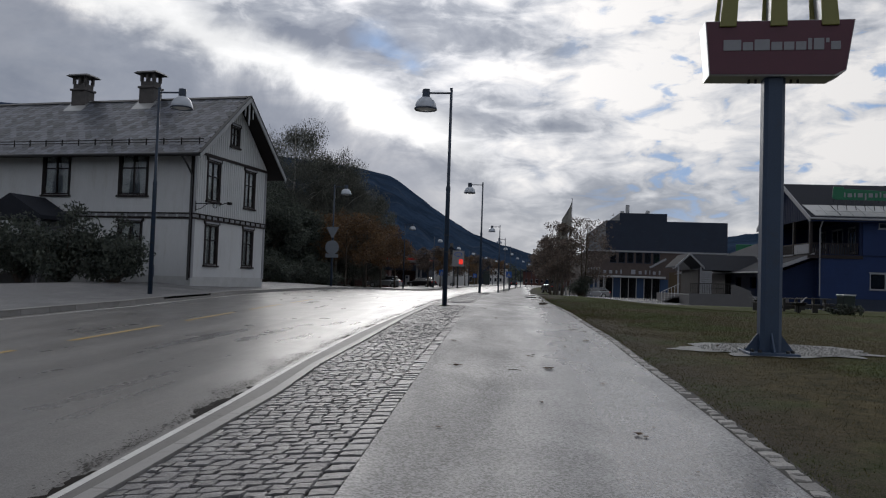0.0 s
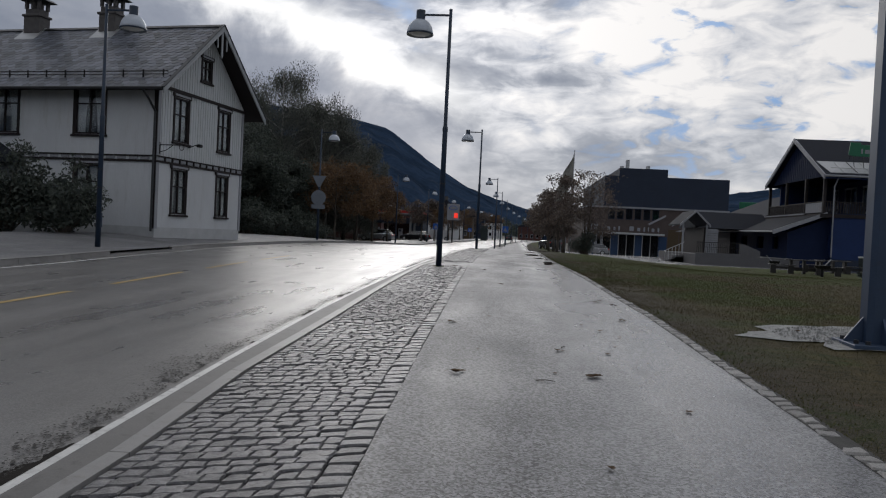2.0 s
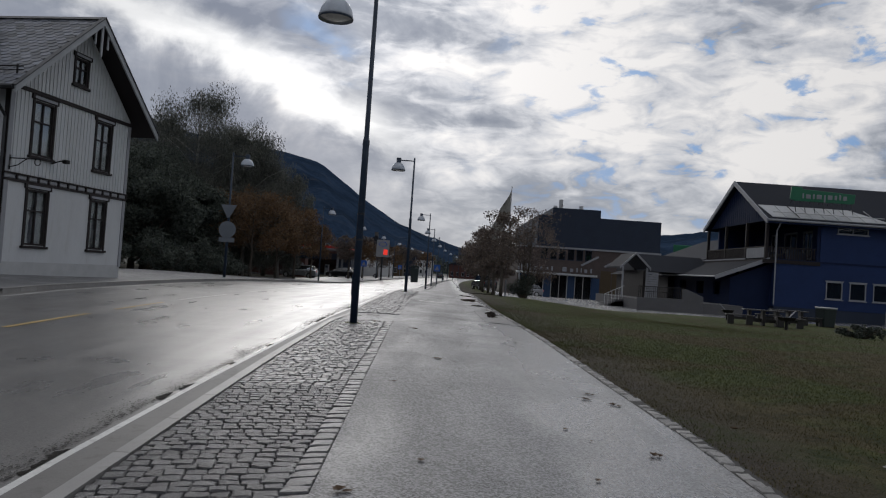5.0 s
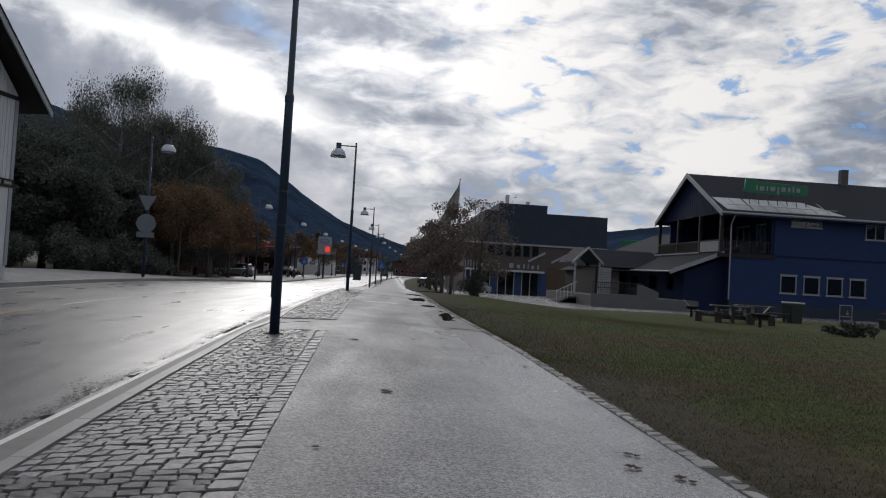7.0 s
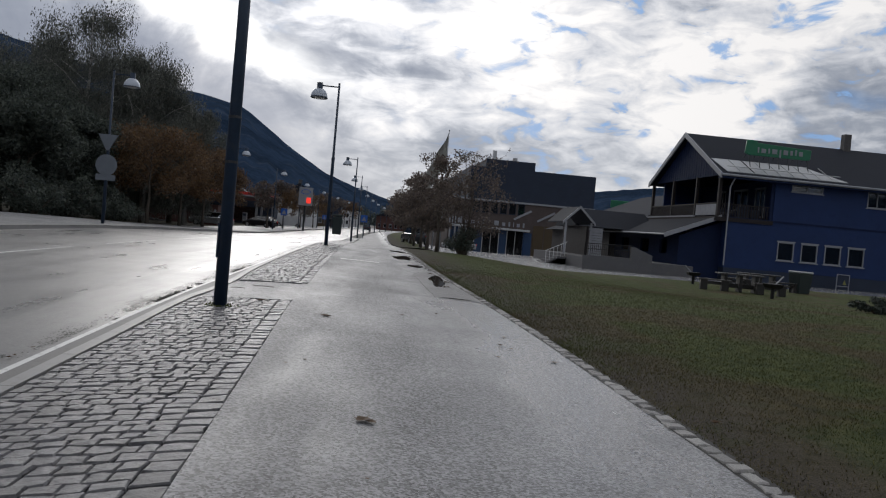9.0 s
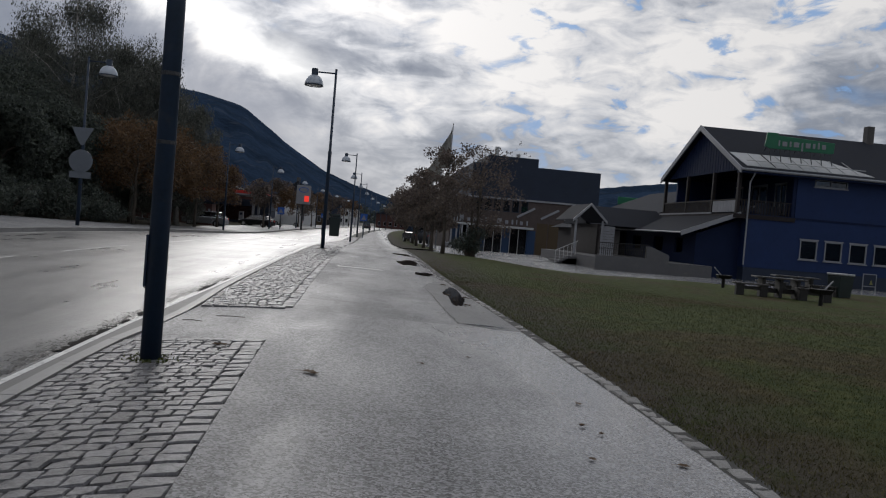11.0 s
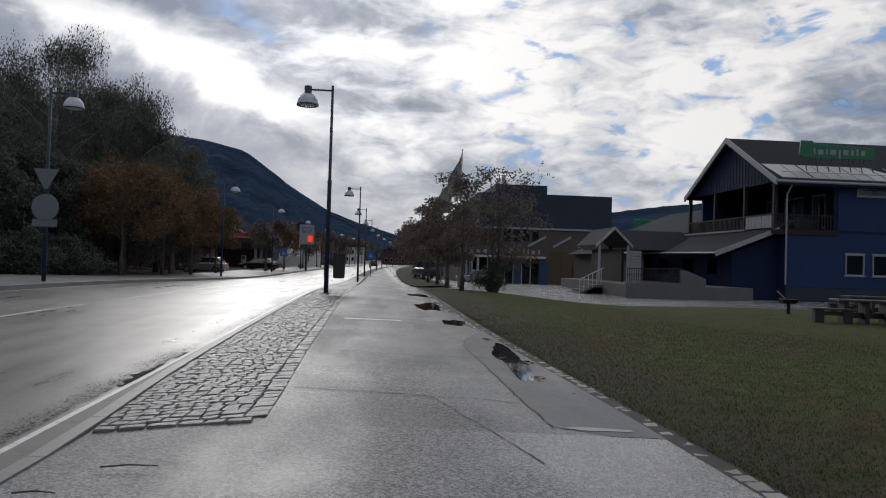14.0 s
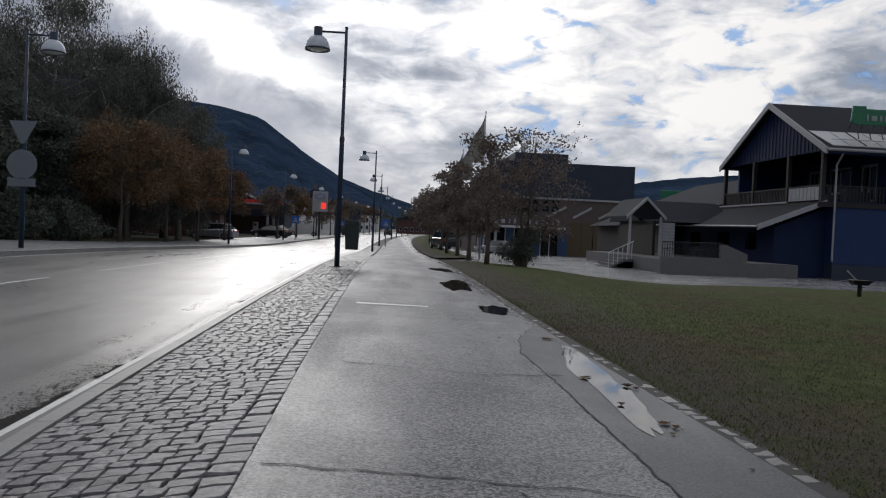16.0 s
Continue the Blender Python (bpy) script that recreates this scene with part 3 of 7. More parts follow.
road_w = along([(-60, -9.7), (13.4, -9.8), (18, -9.86), (22, -10.2), (25, -10.35), (28, -10.75), (35, -11.2), (40, -11.4), (44, -11.3), (50, -10.9), (60, -10.3), (90, -9.7), (900, -9.7)])
ROAD_DROP = 0.055
OUT_W = lambda y: -15.6 + bend(y)


def strip(name, fa, fb, y0, y1, dz, mat, step_y=1.0, nx=2, thick=0.0, parent=None, label="", kind="structure", bumpy=0.0):
    """A sheet between two edges that follow the land."""
    ys = list(np.arange(y0, y1, step_y)) + [y1]
    buf = Buf()
    for y in ys:
        a, b = fa(y), fb(y)
        for i in range(nx):
            x = a + (b - a) * i / (nx - 1)
            edge = 0 < i < nx - 1
            buf.v.append((x, y, land(x, y) + dz + (bumpy * noise.noise((x * 0.5, y * 0.5, 3)) if edge else 0)))
    n = nx
    for j in range(len(ys) - 1):
        for i in range(nx - 1):
            buf.f.append((j * n + i, j * n + i + 1, (j + 1) * n + i + 1, (j + 1) * n + i))
    ob = new(name, buf.mesh(name, mat, fix=False, smooth_it=True))
    if parent:
        ob.parent = parent
        return tagged(ob, label)
    return tagged(ob, label, "", "", kind)


# one sheet of ground out to the horizon
def build_ground():
    xs = [-3000, -1200, -400, -150, -60, -30, -22, -16, -13, -10, -6, -2, 1, 3, 5, 8, 12, 20, 35, 60, 150, 400, 1200, 3000]
    ys = [-3000, -600, -150, -60, 0, 20, 40, 50, 60, 70, 80, 90, 100, 115, 130, 150, 180, 220, 260, 400, 800, 1500, 3000]
    buf = Buf()
    for y in ys:
        for x in xs:
            buf.v.append((x, y, land(x, y) - 0.22))
    n = len(xs)
    for j in range(len(ys) - 1):
        for i in range(n - 1):
            buf.f.append((j * n + i, j * n + i + 1, (j + 1) * n + i + 1, (j + 1) * n + i))
    tagged(new("ground", buf.mesh("ground", M_EARTH, fix=False, smooth_it=True)), "rough dark earth and grass around the street", "ground", "", "structure")


build_ground()
road = strip("road", road_w, lambda y: kerb_w(y) + 0.05, -60, 420, -ROAD_DROP, M_ROAD, 1.5, 6)
tagged(road, "damp grey asphalt road with worn lines", "road")
pavement = strip("path", path_w, path_e, -60, 26.0, 0.0, M_PATH, 1.0, 6)
tagged(pavement, "damp grey asphalt foot and cycle path", "pavement")
older = strip("path", path_w, path_e, 26.0, 420, 0.0, M_PATH_OLD, 1.0, 6)
tagged(older, "older cracked dark grey asphalt path", "pavement")
bed = strip("sett_bed", lambda y: sett_w(y) - 0.02, lambda y: path_w(y) + 0.01, -60, 420, -0.03, M_JOINT, 1.0, 2)
tagged(bed, "dirt bed between granite setts", "verge")
patch = strip("asphalt_crossing", lambda y: sett_w(y) - 0.01, lambda y: path_w(y) + 0.05, 22.9, 26.4, -0.018, M_PATCH, 0.3, 3)
tagged(patch, "darker asphalt patch between sett strips", "pavement")
far_pave = strip("pavement", OUT_W, road_w, -60, 420, 0.075, M_PAVE, 1.2, 5)
tagged(far_pave, "grey asphalt pavement across the road", "pavement")


def lawn_far(x):
    return float(np.interp(x, [2, 3.5, 5, 7, 10.5, 15, 40, 80], [59.5, 58.5, 55.5, 50.3, 51.2, 52.2, 53, 54]))


def build_lawn():
    buf = Buf()
    xs = list(np.concatenate([np.linspace(0, 1, 36) ** 1.4 * 30, [34, 40, 50, 64, 80]]))
    ts = np.linspace(0, 1, 140)
    for t in ts:
        for k, x in enumerate(xs):
            x0 = 2.05 + x
            y = -60 + t * (lawn_far(x0) + 60)
            x0 = path_e(y) + 0.12 + x
            buf.v.append((x0, y, land(x0, y) + (0.014 * noise.noise((x0 * 0.2, y * 0.2, 1)) + 0.010 if k else -0.01)))
    n = len(xs)
    for j in range(len(ts) - 1):
        for i in range(n - 1):
            buf.f.append((j * n + i, j * n + i + 1, (j + 1) * n + i + 1, (j + 1) * n + i))
    tagged(new("lawn", buf.mesh("lawn", M_LAWN, fix=False, smooth_it=True)), "patchy green and brown autumn lawn", "lawn", "", "structure")


build_lawn()
lot = strip("parking_lot", lambda y: path_e(y) + 0.1, lambda y: 90 + bend(y), 46.0, 150, -0.07, M_LOT, 1.5, 60)
tagged(lot, "wet pale asphalt parking area", "pavement")
verge = strip("verge_lawn", lambda y: path_e(y) + 0.12, lambda y: path_e(y) + 0.35 + 2.6 * min(1, max(0, (y - 61.5) / 6)), 61.5, 300, 0.02, M_LAWN, 2.0, 4, bumpy=0.04)
tagged(verge, "narrow grass verge below street trees", "lawn")
far_lawn = strip("far_lawn", lambda y: -45, OUT_W, 56, 135, 0.02, M_LAWN, 3.0, 8, bumpy=0.05)
tagged(far_lawn, "grass beneath trees across the road", "lawn")


# road markings: dashes on the crown, the inner edge of the kerb lane
def mark(name, x, y0, y1, w, mat, label):
    mid = lambda y: x(y)
    ob = strip(name, lambda y: mid(y) - w / 2, lambda y: mid(y) + w / 2, y0, y1, -ROAD_DROP + 0.006, mat, 1.0, 2)
    return tagged(ob, label, "road marking", "lane markings")


centre = along([(-60, -6.2), (8, -6.2), (13, -6.3), (17, -6.5), (21, -6.7), (28, -7.0), (37, -7.15), (51, -6.7), (90, -6.2), (900, -6.2)])
for y in np.arange(-20.35, 26, 4.3):
    mark("lane_marking", centre, y + 0.3, y + 3.3, 0.11, M_YELLOW_LINE, "worn yellow dash on the road")
for y in np.arange(27, 190, 7.0):
    mark("lane_marking", centre, y + 0.3, y + 5.0, 0.10, M_WHITE_LINE, "worn pale dash on the road")
mark("edge_marking", lambda y: road_w(y) + 0.32, -30, 150, 0.1, M_WHITE_LINE, "pale edge line beside the far kerb")


# grit and leaf litter lying in the gutter
def gutter_litter():
    rng = random.Random(31)
    buf = Buf()
    for i in range(26000):
        y = rng.uniform(0.5, 48) if i % 3 else rng.uniform(2, 30)
        lump = noise.noise((y * 0.55, 3.0, 0)) + 0.35 * noise.noise((y * 2.3, 8.0, 0))
        if 25.6 < y < 30 or 8 < y < 11:
            lump += 0.35
        if lump < rng.uniform(-0.45, 0.55):
            continue
        band = 0.14 + 0.30 * max(0.0, lump)
        x = kerb_w(y) - 0.05 - band * abs(rng.gauss(0.35, 0.42))
        s = rng.uniform(0.003, 0.009) * (1 if rng.random() < 0.96 else 2.2)
        a = rng.uniform(0, 6.28)
        z = land(x, y) - ROAD_DROP + 0.005
        pts = [(x + s * rng.uniform(0.5, 1.2) * math.cos(a + k * 1.257), y + 1.7 * s * rng.uniform(0.5, 1.2) * math.sin(a + k * 1.257), z + rng.uniform(0, 0.0025)) for k in range(5)]
        buf.add(pts, [(0, 1, 2, 3, 4)])
    ob = new("gutter_litter", buf.mesh("gutter_litter", M_GUTTER, fix=False))
    tagged(ob, "dark grit and wet leaf crumbs along the kerb", "litter", "", "stuff")


gutter_litter()


def gutter_mud():
    """Ragged films of dark wet mud on the road against the edge line."""
    buf = Buf()
    run = []

    def close():
        if len(run) > 3:
            k = len(buf.v)
            for x0, x1, y in run:
                z = land(x1, y) - ROAD_DROP
                buf.v += [(x0, y, z + 0.003), ((x0 + x1) / 2, y, z + 0.007), (x1, y, z + 0.0075)]
            for i in range(len(run) - 1):
                for j in (0, 1):
                    buf.f.append((k + 3 * i + j, k + 3 * i + j + 1, k + 3 * i + j + 4, k + 3 * i + j + 3))
        run.clear()

    y = 1.0
    while y < 60:
        w = 0.12 * noise.noise((y * 0.8, 2.0, 5)) + 0.10 * noise.noise((y * 3.1, 1.0, 2)) + 0.07 * noise.noise((y * 13, 4.0, 1)) - 0.01
        if 5.0 < y < 6.6 or 27.4 < y < 30.4 or 22.6 < y < 25.4:
            w += 0.05
        gap = 0.02 + 0.05 * max(0.0, noise.noise((y * 1.3, 9.0, 2)))
        if w > 0.015:
            x1 = kerb_w(y) - gap + 0.02
            run.append((x1 - min(w, 0.15), x1, y))
        else:
            close()
        y += 0.035
    close()
    ob = new("gutter_mud", buf.mesh("gutter_mud", M_MUD, fix=False))
    tagged(ob, "dark wet mud film along the road edge", "mud", "", "stuff")


gutter_mud()
channel = strip("kerb_channel", lambda y: kerb_w(y) + 0.085, lambda y: sett_w(y) - 0.10, -60, 200, -0.032, M_CHANNEL, 0.5, 2)
tagged(channel, "damp concrete channel beside the kerb", "kerb")
mark("edge_marking", lambda y: kerb_w(y) + 0.055, -20, 160, 0.11, M_WHITE_LINE, "pale edge line beside the near kerb")

# the far kerb, and the mountain country
def far_kerb():
    root = thing("kerb_west", Matrix.Identity(4), "grey granite kerb across the road", "kerb", "", "structure")
    y = -30.0
    while y < 150:
        L = 1.0 if y < 70 else 4.0
        buf = Buf()
        a, b = y + 0.006, y + L - 0.006
        xa, xb = road_w(a), road_w(b)
        low = 0.05 if 20.5 < y < 24.5 else 0.125
        za, zb = land(xa, a) - ROAD_DROP, land(xb, b) - ROAD_DROP
        buf.hexa([(xa - 0.14, a, za - 0.1), (xa, a, za - 0.1), (xb, b, zb - 0.1), (xb - 0.14, b, zb - 0.1), (xa - 0.14, a, za + low + 0.02), (xa - 0.015, a, za + low + 0.01), (xb - 0.015, b, zb + low + 0.01), (xb - 0.14, b, zb + low + 0.02)])
        part("kerb_stone", buf, M_KERB, root)
        y += L


far_kerb()


def mountain(name, ridge, dist, depth, mat, label, seed):
    """A long slope whose crest stands at given bearings and heights (degrees), seen from the street."""
    az = [r[0] for r in ridge]
    el = [r[1] for r in ridge]
    buf = Buf()
    cols, rows = 150, 26
    for i in range(cols + 1):
        a = az[0] + (az[-1] - az[0]) * i / cols
        e = float(np.interp(a, az, el)) + 0.10 * noise.noise((a * 1.5, seed, 0)) + 0.06 * noise.noise((a * 6, seed, 1))
        for j in range(rows + 1):
            t = j / rows
            d = dist + depth * t
            h = (dist + depth) * math.tan(radians(e)) * (t ** 0.85)
            h += 18 * t * (1 - t) * 4 * noise.noise((a * 0.9, t * 5, seed)) + 7 * (1 - t) * noise.noise((a * 4, t * 14, seed))
            buf.v.append((d * math.sin(radians(a)), d * math.cos(radians(a)), h - 4))
    n = rows + 1
    for i in range(cols):
        for j in range(rows):
            buf.f.append((i * n + j, i * n + j + 1, (i + 1) * n + j + 1, (i + 1) * n + j))
    solid(name, buf, mat, label, "mountain", kind="structure", smooth_it=True)


# the blue of these slopes is painted haze
mountain("mountain", [(-75, 7), (-50, 9), (-38, 10.5), (-30, 11.0), (-24, 9.8), (-19, 8.8), (-16, 8.5), (-13, 8.25), (-11.5, 8.0), (-10.3, 7.75), (-9.3, 7.2), (-6.8, 5.4), (-4.2, 3.8), (-2.5, 3.1), (-0.3, 2.45), (1.5, 1.9), (3, 1.2), (6, 0.6)], 1300, 1500, M_FOREST_HAZE, "dark forested mountain under low cloud", 2)
mountain("backdrop_hill", [(-6, 0.4), (0, 1.2), (4, 2.0), (9, 2.8), (14, 3.6), (18, 4.2), (21, 4.6), (25, 4.9), (32, 5.2), (45, 6), (70, 6)], 1900, 1200, M_FOREST_HAZE, "distant wooded hillside, haze tinted into its colour", 9)
mountain("backdrop_rear", [(100, 4), (140, 5), (180, 5), (220, 6), (260, 7), (285, 9)], 1600, 1200, M_FOREST_HAZE, "wooded valley side behind the walker", 5)

# ==== street lamps, signs, bin ====
def street_lamp():
    """A stepped steel pole with a side arm and a bell shade; the arm points along +x."""
    root = thing("street_lamp", Matrix.Identity(4), "dark blue steel street lamp with pale bell shade", "street lamp", "street lamps")
    part("pole", Buf().tube([(0, 0, -0.1), (0, 0, 3.62), (0, 0, 3.66), (0, 0, 3.72), (0, 0, 6.74)], [0.077, 0.066, 0.064, 0.052, 0.042], 14), M_POLE, root, smooth_it=True)
    part("collar", Buf().lathe([(0.066, 3.55), (0.071, 3.56), (0.071, 3.65), (0.055, 3.70)], 14), M_POLE, root)
    for h in (1.66, 2.18):
        part("band", Buf().lathe([(0.068, h - 0.016), (0.0755, h - 0.014), (0.0755, h + 0.014), (0.068, h + 0.016)], 14), M_SHEET, root, "thin steel band")
    part("cap", Buf().lathe([(0.044, 6.72), (0.044, 6.76), (0.0, 6.78)], 12), M_POLE, root)
    part("hatch", Buf().box(0.066, -0.045, 0.55, 0.085, 0.045, 0.95), M_POLE, root, bevel=0.004)
    part("arm", Buf().beam((0.02, 0, 6.60), (0.72, 0, 6.60), 0.05, 0.05), M_POLE, root, bevel=0.006)
    part("housing", Buf().lathe([(0.0, 6.72), (0.115, 6.715), (0.12, 6.70), (0.12, 6.46), (0.13, 6.44)], 18, (0.79, 0, 0)), M_POLE, root, smooth_it=True)
    shade = part("shade", Buf().lathe([(0.10, 6.47), (0.17, 6.45), (0.25, 6.38), (0.315, 6.27), (0.345, 6.15), (0.35, 6.08), (0.34, 6.08), (0.33, 6.15), (0.30, 6.26), (0.23, 6.36), (0.10, 6.43)], 28, (0.79, 0, 0)), M_SHADE, root, "pale enamelled bell shade", smooth_it=True)
    part("diffuser", Buf().lathe([(0.0, 6.05), (0.16, 6.06), (0.27, 6.10), (0.325, 6.13)], 24, (0.79, 0, 0)), M_DIFF, shade, smooth_it=True)
    part("rim", Buf().lathe([(0.352, 6.11), (0.358, 6.09), (0.352, 6.07), (0.335, 6.07)], 28, (0.79, 0, 0)), M_POLE, shade)
    return root


lamp = street_lamp()
R_LAMPS = [(-1.76, 22.33), (-1.95, 45.3), (-1.72, 74.8), (-1.7, 96), (-1.6, 117), (-1.5, 140), (-1.5, 164), (-1.5, 190), (-1.5, 218), (-1.5, 248)]
L_LAMPS = [(-11.4, 22.6), (-11.9, 48.0), (-11.5, 76.0), (-11.2, 99), (-11, 122), (-10.8, 146), (-10.6, 171), (-10.6, 198), (-10.6, 228)]
lamp.matrix_world = pose(R_LAMPS[0][0], R_LAMPS[0][1], land(*R_LAMPS[0]), 0, 0, 180)
for x, y in R_LAMPS[1:]:
    xx = x + bend(y)
    copy_thing(lamp, pose(xx, y, land(xx, y), 0, 0, 180))
for x, y in L_LAMPS:
    xx = x + bend(y)
    copy_thing(lamp, pose(xx, y, land(xx, y) + 0.075, 0, 0, 0))


def moss_ring(x, y, z, seed):
    rng = random.Random(seed)
    buf = Buf()
    for i in range(260):
        a, r = rng.uniform(0, 6.28), 0.085 + abs(rng.gauss(0, 0.06))
        px, py, h = x + r * math.cos(a), y + r * math.sin(a), rng.uniform(0.008, 0.026)
        w = rng.uniform(0.004, 0.012)
        b = rng.uniform(0, 6.28)
        buf.add([(px - w * math.cos(b), py - w * math.sin(b), z), (px + w * math.cos(b), py + w * math.sin(b), z), (px + rng.uniform(-0.02, 0.02), py + rng.uniform(-0.02, 0.02), z + h)], [(0, 1, 2)])
    ob = solid("weeds", buf, M_BLADE, "small weeds round a lamp post foot", "weeds", group="weeds at lamp posts", kind="stuff")


moss_ring(-1.76, 22.33, land(-1.76, 22.33) - 0.005, 3)
moss_ring(-1.95, 45.3, land(-1.95, 45.3) - 0.005, 4)


def yield_board(x, y):
    z = land(x, y)
    root = thing("traffic_sign_boards", pose(x, y, z), "grey backs of traffic signs on a lamp post", "traffic sign")
    part("triangle_board", Buf().prism([(-0.43, 4.0), (0.43, 4.0), (0.06, 3.30), (-0.06, 3.30)], -0.11, -0.095, "y"), M_SIGNBACK, root, "grey metal triangular sign back", 0.004)
    disc = [(0.46 * math.cos(2 * math.pi * i / 36), 2.66 + 0.46 * math.sin(2 * math.pi * i / 36)) for i in range(36)]
    part("round_board", Buf().prism(disc, -0.11, -0.095, "y"), M_SIGNBACK, root, "grey metal round sign back", 0.004)
    part("plate", Buf().box(-0.42, -0.11, 1.98, 0.42, -0.095, 2.24), M_SIGNBACK, root, "grey metal oblong plate", 0.004)
    for h in (3.8, 3.45, 2.9, 2.4, 2.1):
        part("clamp", Buf().lathe([(0.07, h - 0.02), (0.105, h - 0.02), (0.105, h + 0.02), (0.07, h + 0.02)], 12), M_SHEET, root)


yield_board(-11.9, 48.0)


def crossing_sign(x, y, flip=False):
    z = land(x, y)
    root = thing("pedestrian_sign", pose(x, y, z), "blue square crossing sign on a steel post", "traffic sign", "crossing signs")
    part("post", Buf().tube([(0, 0, -0.1), (0, 0, 2.6)], [0.04, 0.04], 8), M_SIGNBACK, root)
    b = part("board", Buf().box(-0.36, -0.06, 1.75, 0.36, -0.04, 2.5), M_SIGNBLUE, root, "", 0.004)
    part("triangle", Buf().prism([(-0.25, 1.88), (0.25, 1.88), (0, 2.36)], -0.066, -0.062, "y"), M_LETTER, b)


crossing_sign(-10.2 + bend(100), 100)
crossing_sign(-1.1 + bend(95), 94.5)
crossing_sign(-10.0 + bend(150), 150)


def litter_bin(x, y):
    root = thing("litter_bin", pose(x, y, land(x, y)), "dark green litter bin hung on a lamp post", "bin")
    part("body", Buf().hexa([(-0.18, -0.16, 0.50), (0.18, -0.16, 0.50), (0.18, 0.16, 0.50), (-0.18, 0.16, 0.50), (-0.2, -0.18, 1.22), (0.2, -0.18, 1.22), (0.2, 0.18, 1.22), (-0.2, 0.18, 1.22)]), M_BIN, root, "", 0.02)
    part("hood", Buf().prism([(-0.21, 1.24), (0.21, 1.24), (0.19, 1.34), (-0.19, 1.34)], -0.19, 0.19, "y"), M_BIN, root, "", 0.015)
    part("bracket", Buf().box(-0.30, -0.03, 0.9, -0.2, 0.03, 1.1), M_SHEET, root)


litter_bin(-1.56, 45.45)


# ==== tall restaurant sign on a mast ====
def pylon_sign():
    root = thing("pylon_sign", pose(4.60, 11.95, land(4.6, 11.95) + 0.01, 0, 0, -3) @ Matrix.Scale(1.06, 4), "shade-dulled red sign box with yellow legs on a steel mast", "sign")
    part("mast", Buf().prism([(-0.155, -0.10), (-0.10, -0.155), (0.10, -0.155), (0.155, -0.10), (0.155, 0.10), (0.10, 0.155), (-0.10, 0.155), (-0.155, 0.10)], 0.03, 4.26, "z"), M_PYLON, root, "blue-grey steel mast")
    base = part("base_plate", Buf().box(-0.36, -0.36, 0.0, 0.36, 0.36, 0.045), M_PYLON, root, "", 0.006)
    for i in range(4):
        a = radians(90 * i)
        c, s = math.cos(a), math.sin(a)
        pts = [(0.15, 0.04), (0.35, 0.04), (0.35, 0.07), (0.15, 0.34)]
        buf = Buf()
        buf.v = [(c * r - s * w, s * r + c * w, z) for w in (-0.012, 0.012) for r, z in pts]
        buf.f = [(0, 1, 2, 3), (7, 6, 5, 4), (0, 4, 5, 1), (1, 5, 6, 2), (2, 6, 7, 3), (3, 7, 4, 0)]
        part("gusset", buf, M_PYLON, root)
        for e in (-1, 1):
            part("bolt", Buf().lathe([(0.03, 0.045), (0.03, 0.085), (0.0, 0.09)], 6, (0.29 * c - e * 0.2 * s, 0.29 * s + e * 0.2 * c, 0)), M_SHEET, root)
    # box: wider at the top, lower corner cut
    face = [(-1.0, 4.26), (0.83, 4.24), (0.98, 4.32), (1.10, 5.10), (-1.07, 5.10)]
    box = part("sign_box", Buf().prism(face, -0.24, 0.24, "y"), M_ALU, root, "aluminium sign casing")
    # faces, bars and legs carry their shade in the colour itself
    part("sign_face", Buf().prism([(x * 0.985, 4.275 + (z - 4.26) * 0.965) for x, z in face], -0.262, -0.244, "y"), M_SIGNRED_SHADE, box, "red sign face, dulled in colour for shade")
    part("rear_face", Buf().prism([(x * 0.985, 4.275 + (z - 4.26) * 0.965) for x, z in face], 0.244, 0.262, "y"), M_SIGNRED_SHADE, box, "red sign face, dulled in colour for shade")
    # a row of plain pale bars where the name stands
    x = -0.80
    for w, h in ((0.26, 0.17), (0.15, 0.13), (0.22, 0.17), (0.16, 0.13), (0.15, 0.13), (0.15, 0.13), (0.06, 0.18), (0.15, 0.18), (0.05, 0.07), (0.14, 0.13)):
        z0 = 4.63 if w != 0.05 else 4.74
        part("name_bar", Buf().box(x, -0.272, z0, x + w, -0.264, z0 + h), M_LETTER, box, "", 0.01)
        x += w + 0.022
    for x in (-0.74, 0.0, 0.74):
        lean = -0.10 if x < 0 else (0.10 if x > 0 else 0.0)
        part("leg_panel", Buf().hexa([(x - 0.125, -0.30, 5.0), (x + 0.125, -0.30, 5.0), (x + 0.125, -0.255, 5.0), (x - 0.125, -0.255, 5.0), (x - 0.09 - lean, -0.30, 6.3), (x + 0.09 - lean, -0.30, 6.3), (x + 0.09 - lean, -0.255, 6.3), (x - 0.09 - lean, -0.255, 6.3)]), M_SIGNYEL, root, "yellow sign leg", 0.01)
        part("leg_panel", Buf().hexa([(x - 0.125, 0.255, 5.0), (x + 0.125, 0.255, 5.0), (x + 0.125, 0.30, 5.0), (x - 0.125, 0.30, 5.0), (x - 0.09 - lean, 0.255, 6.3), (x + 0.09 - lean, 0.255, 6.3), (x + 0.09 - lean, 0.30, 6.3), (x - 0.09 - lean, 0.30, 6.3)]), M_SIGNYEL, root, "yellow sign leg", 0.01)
        part("leg_core", Buf().hexa([(x - 0.06, -0.252, 5.102), (x + 0.06, -0.252, 5.102), (x + 0.06, 0.252, 5.102), (x - 0.06, 0.252, 5.102), (x - 0.05 - lean, -0.252, 6.28), (x + 0.05 - lean, -0.252, 6.28), (x + 0.05 - lean, 0.252, 6.28), (x - 0.05 - lean, 0.252, 6.28)]), M_ALU, root)
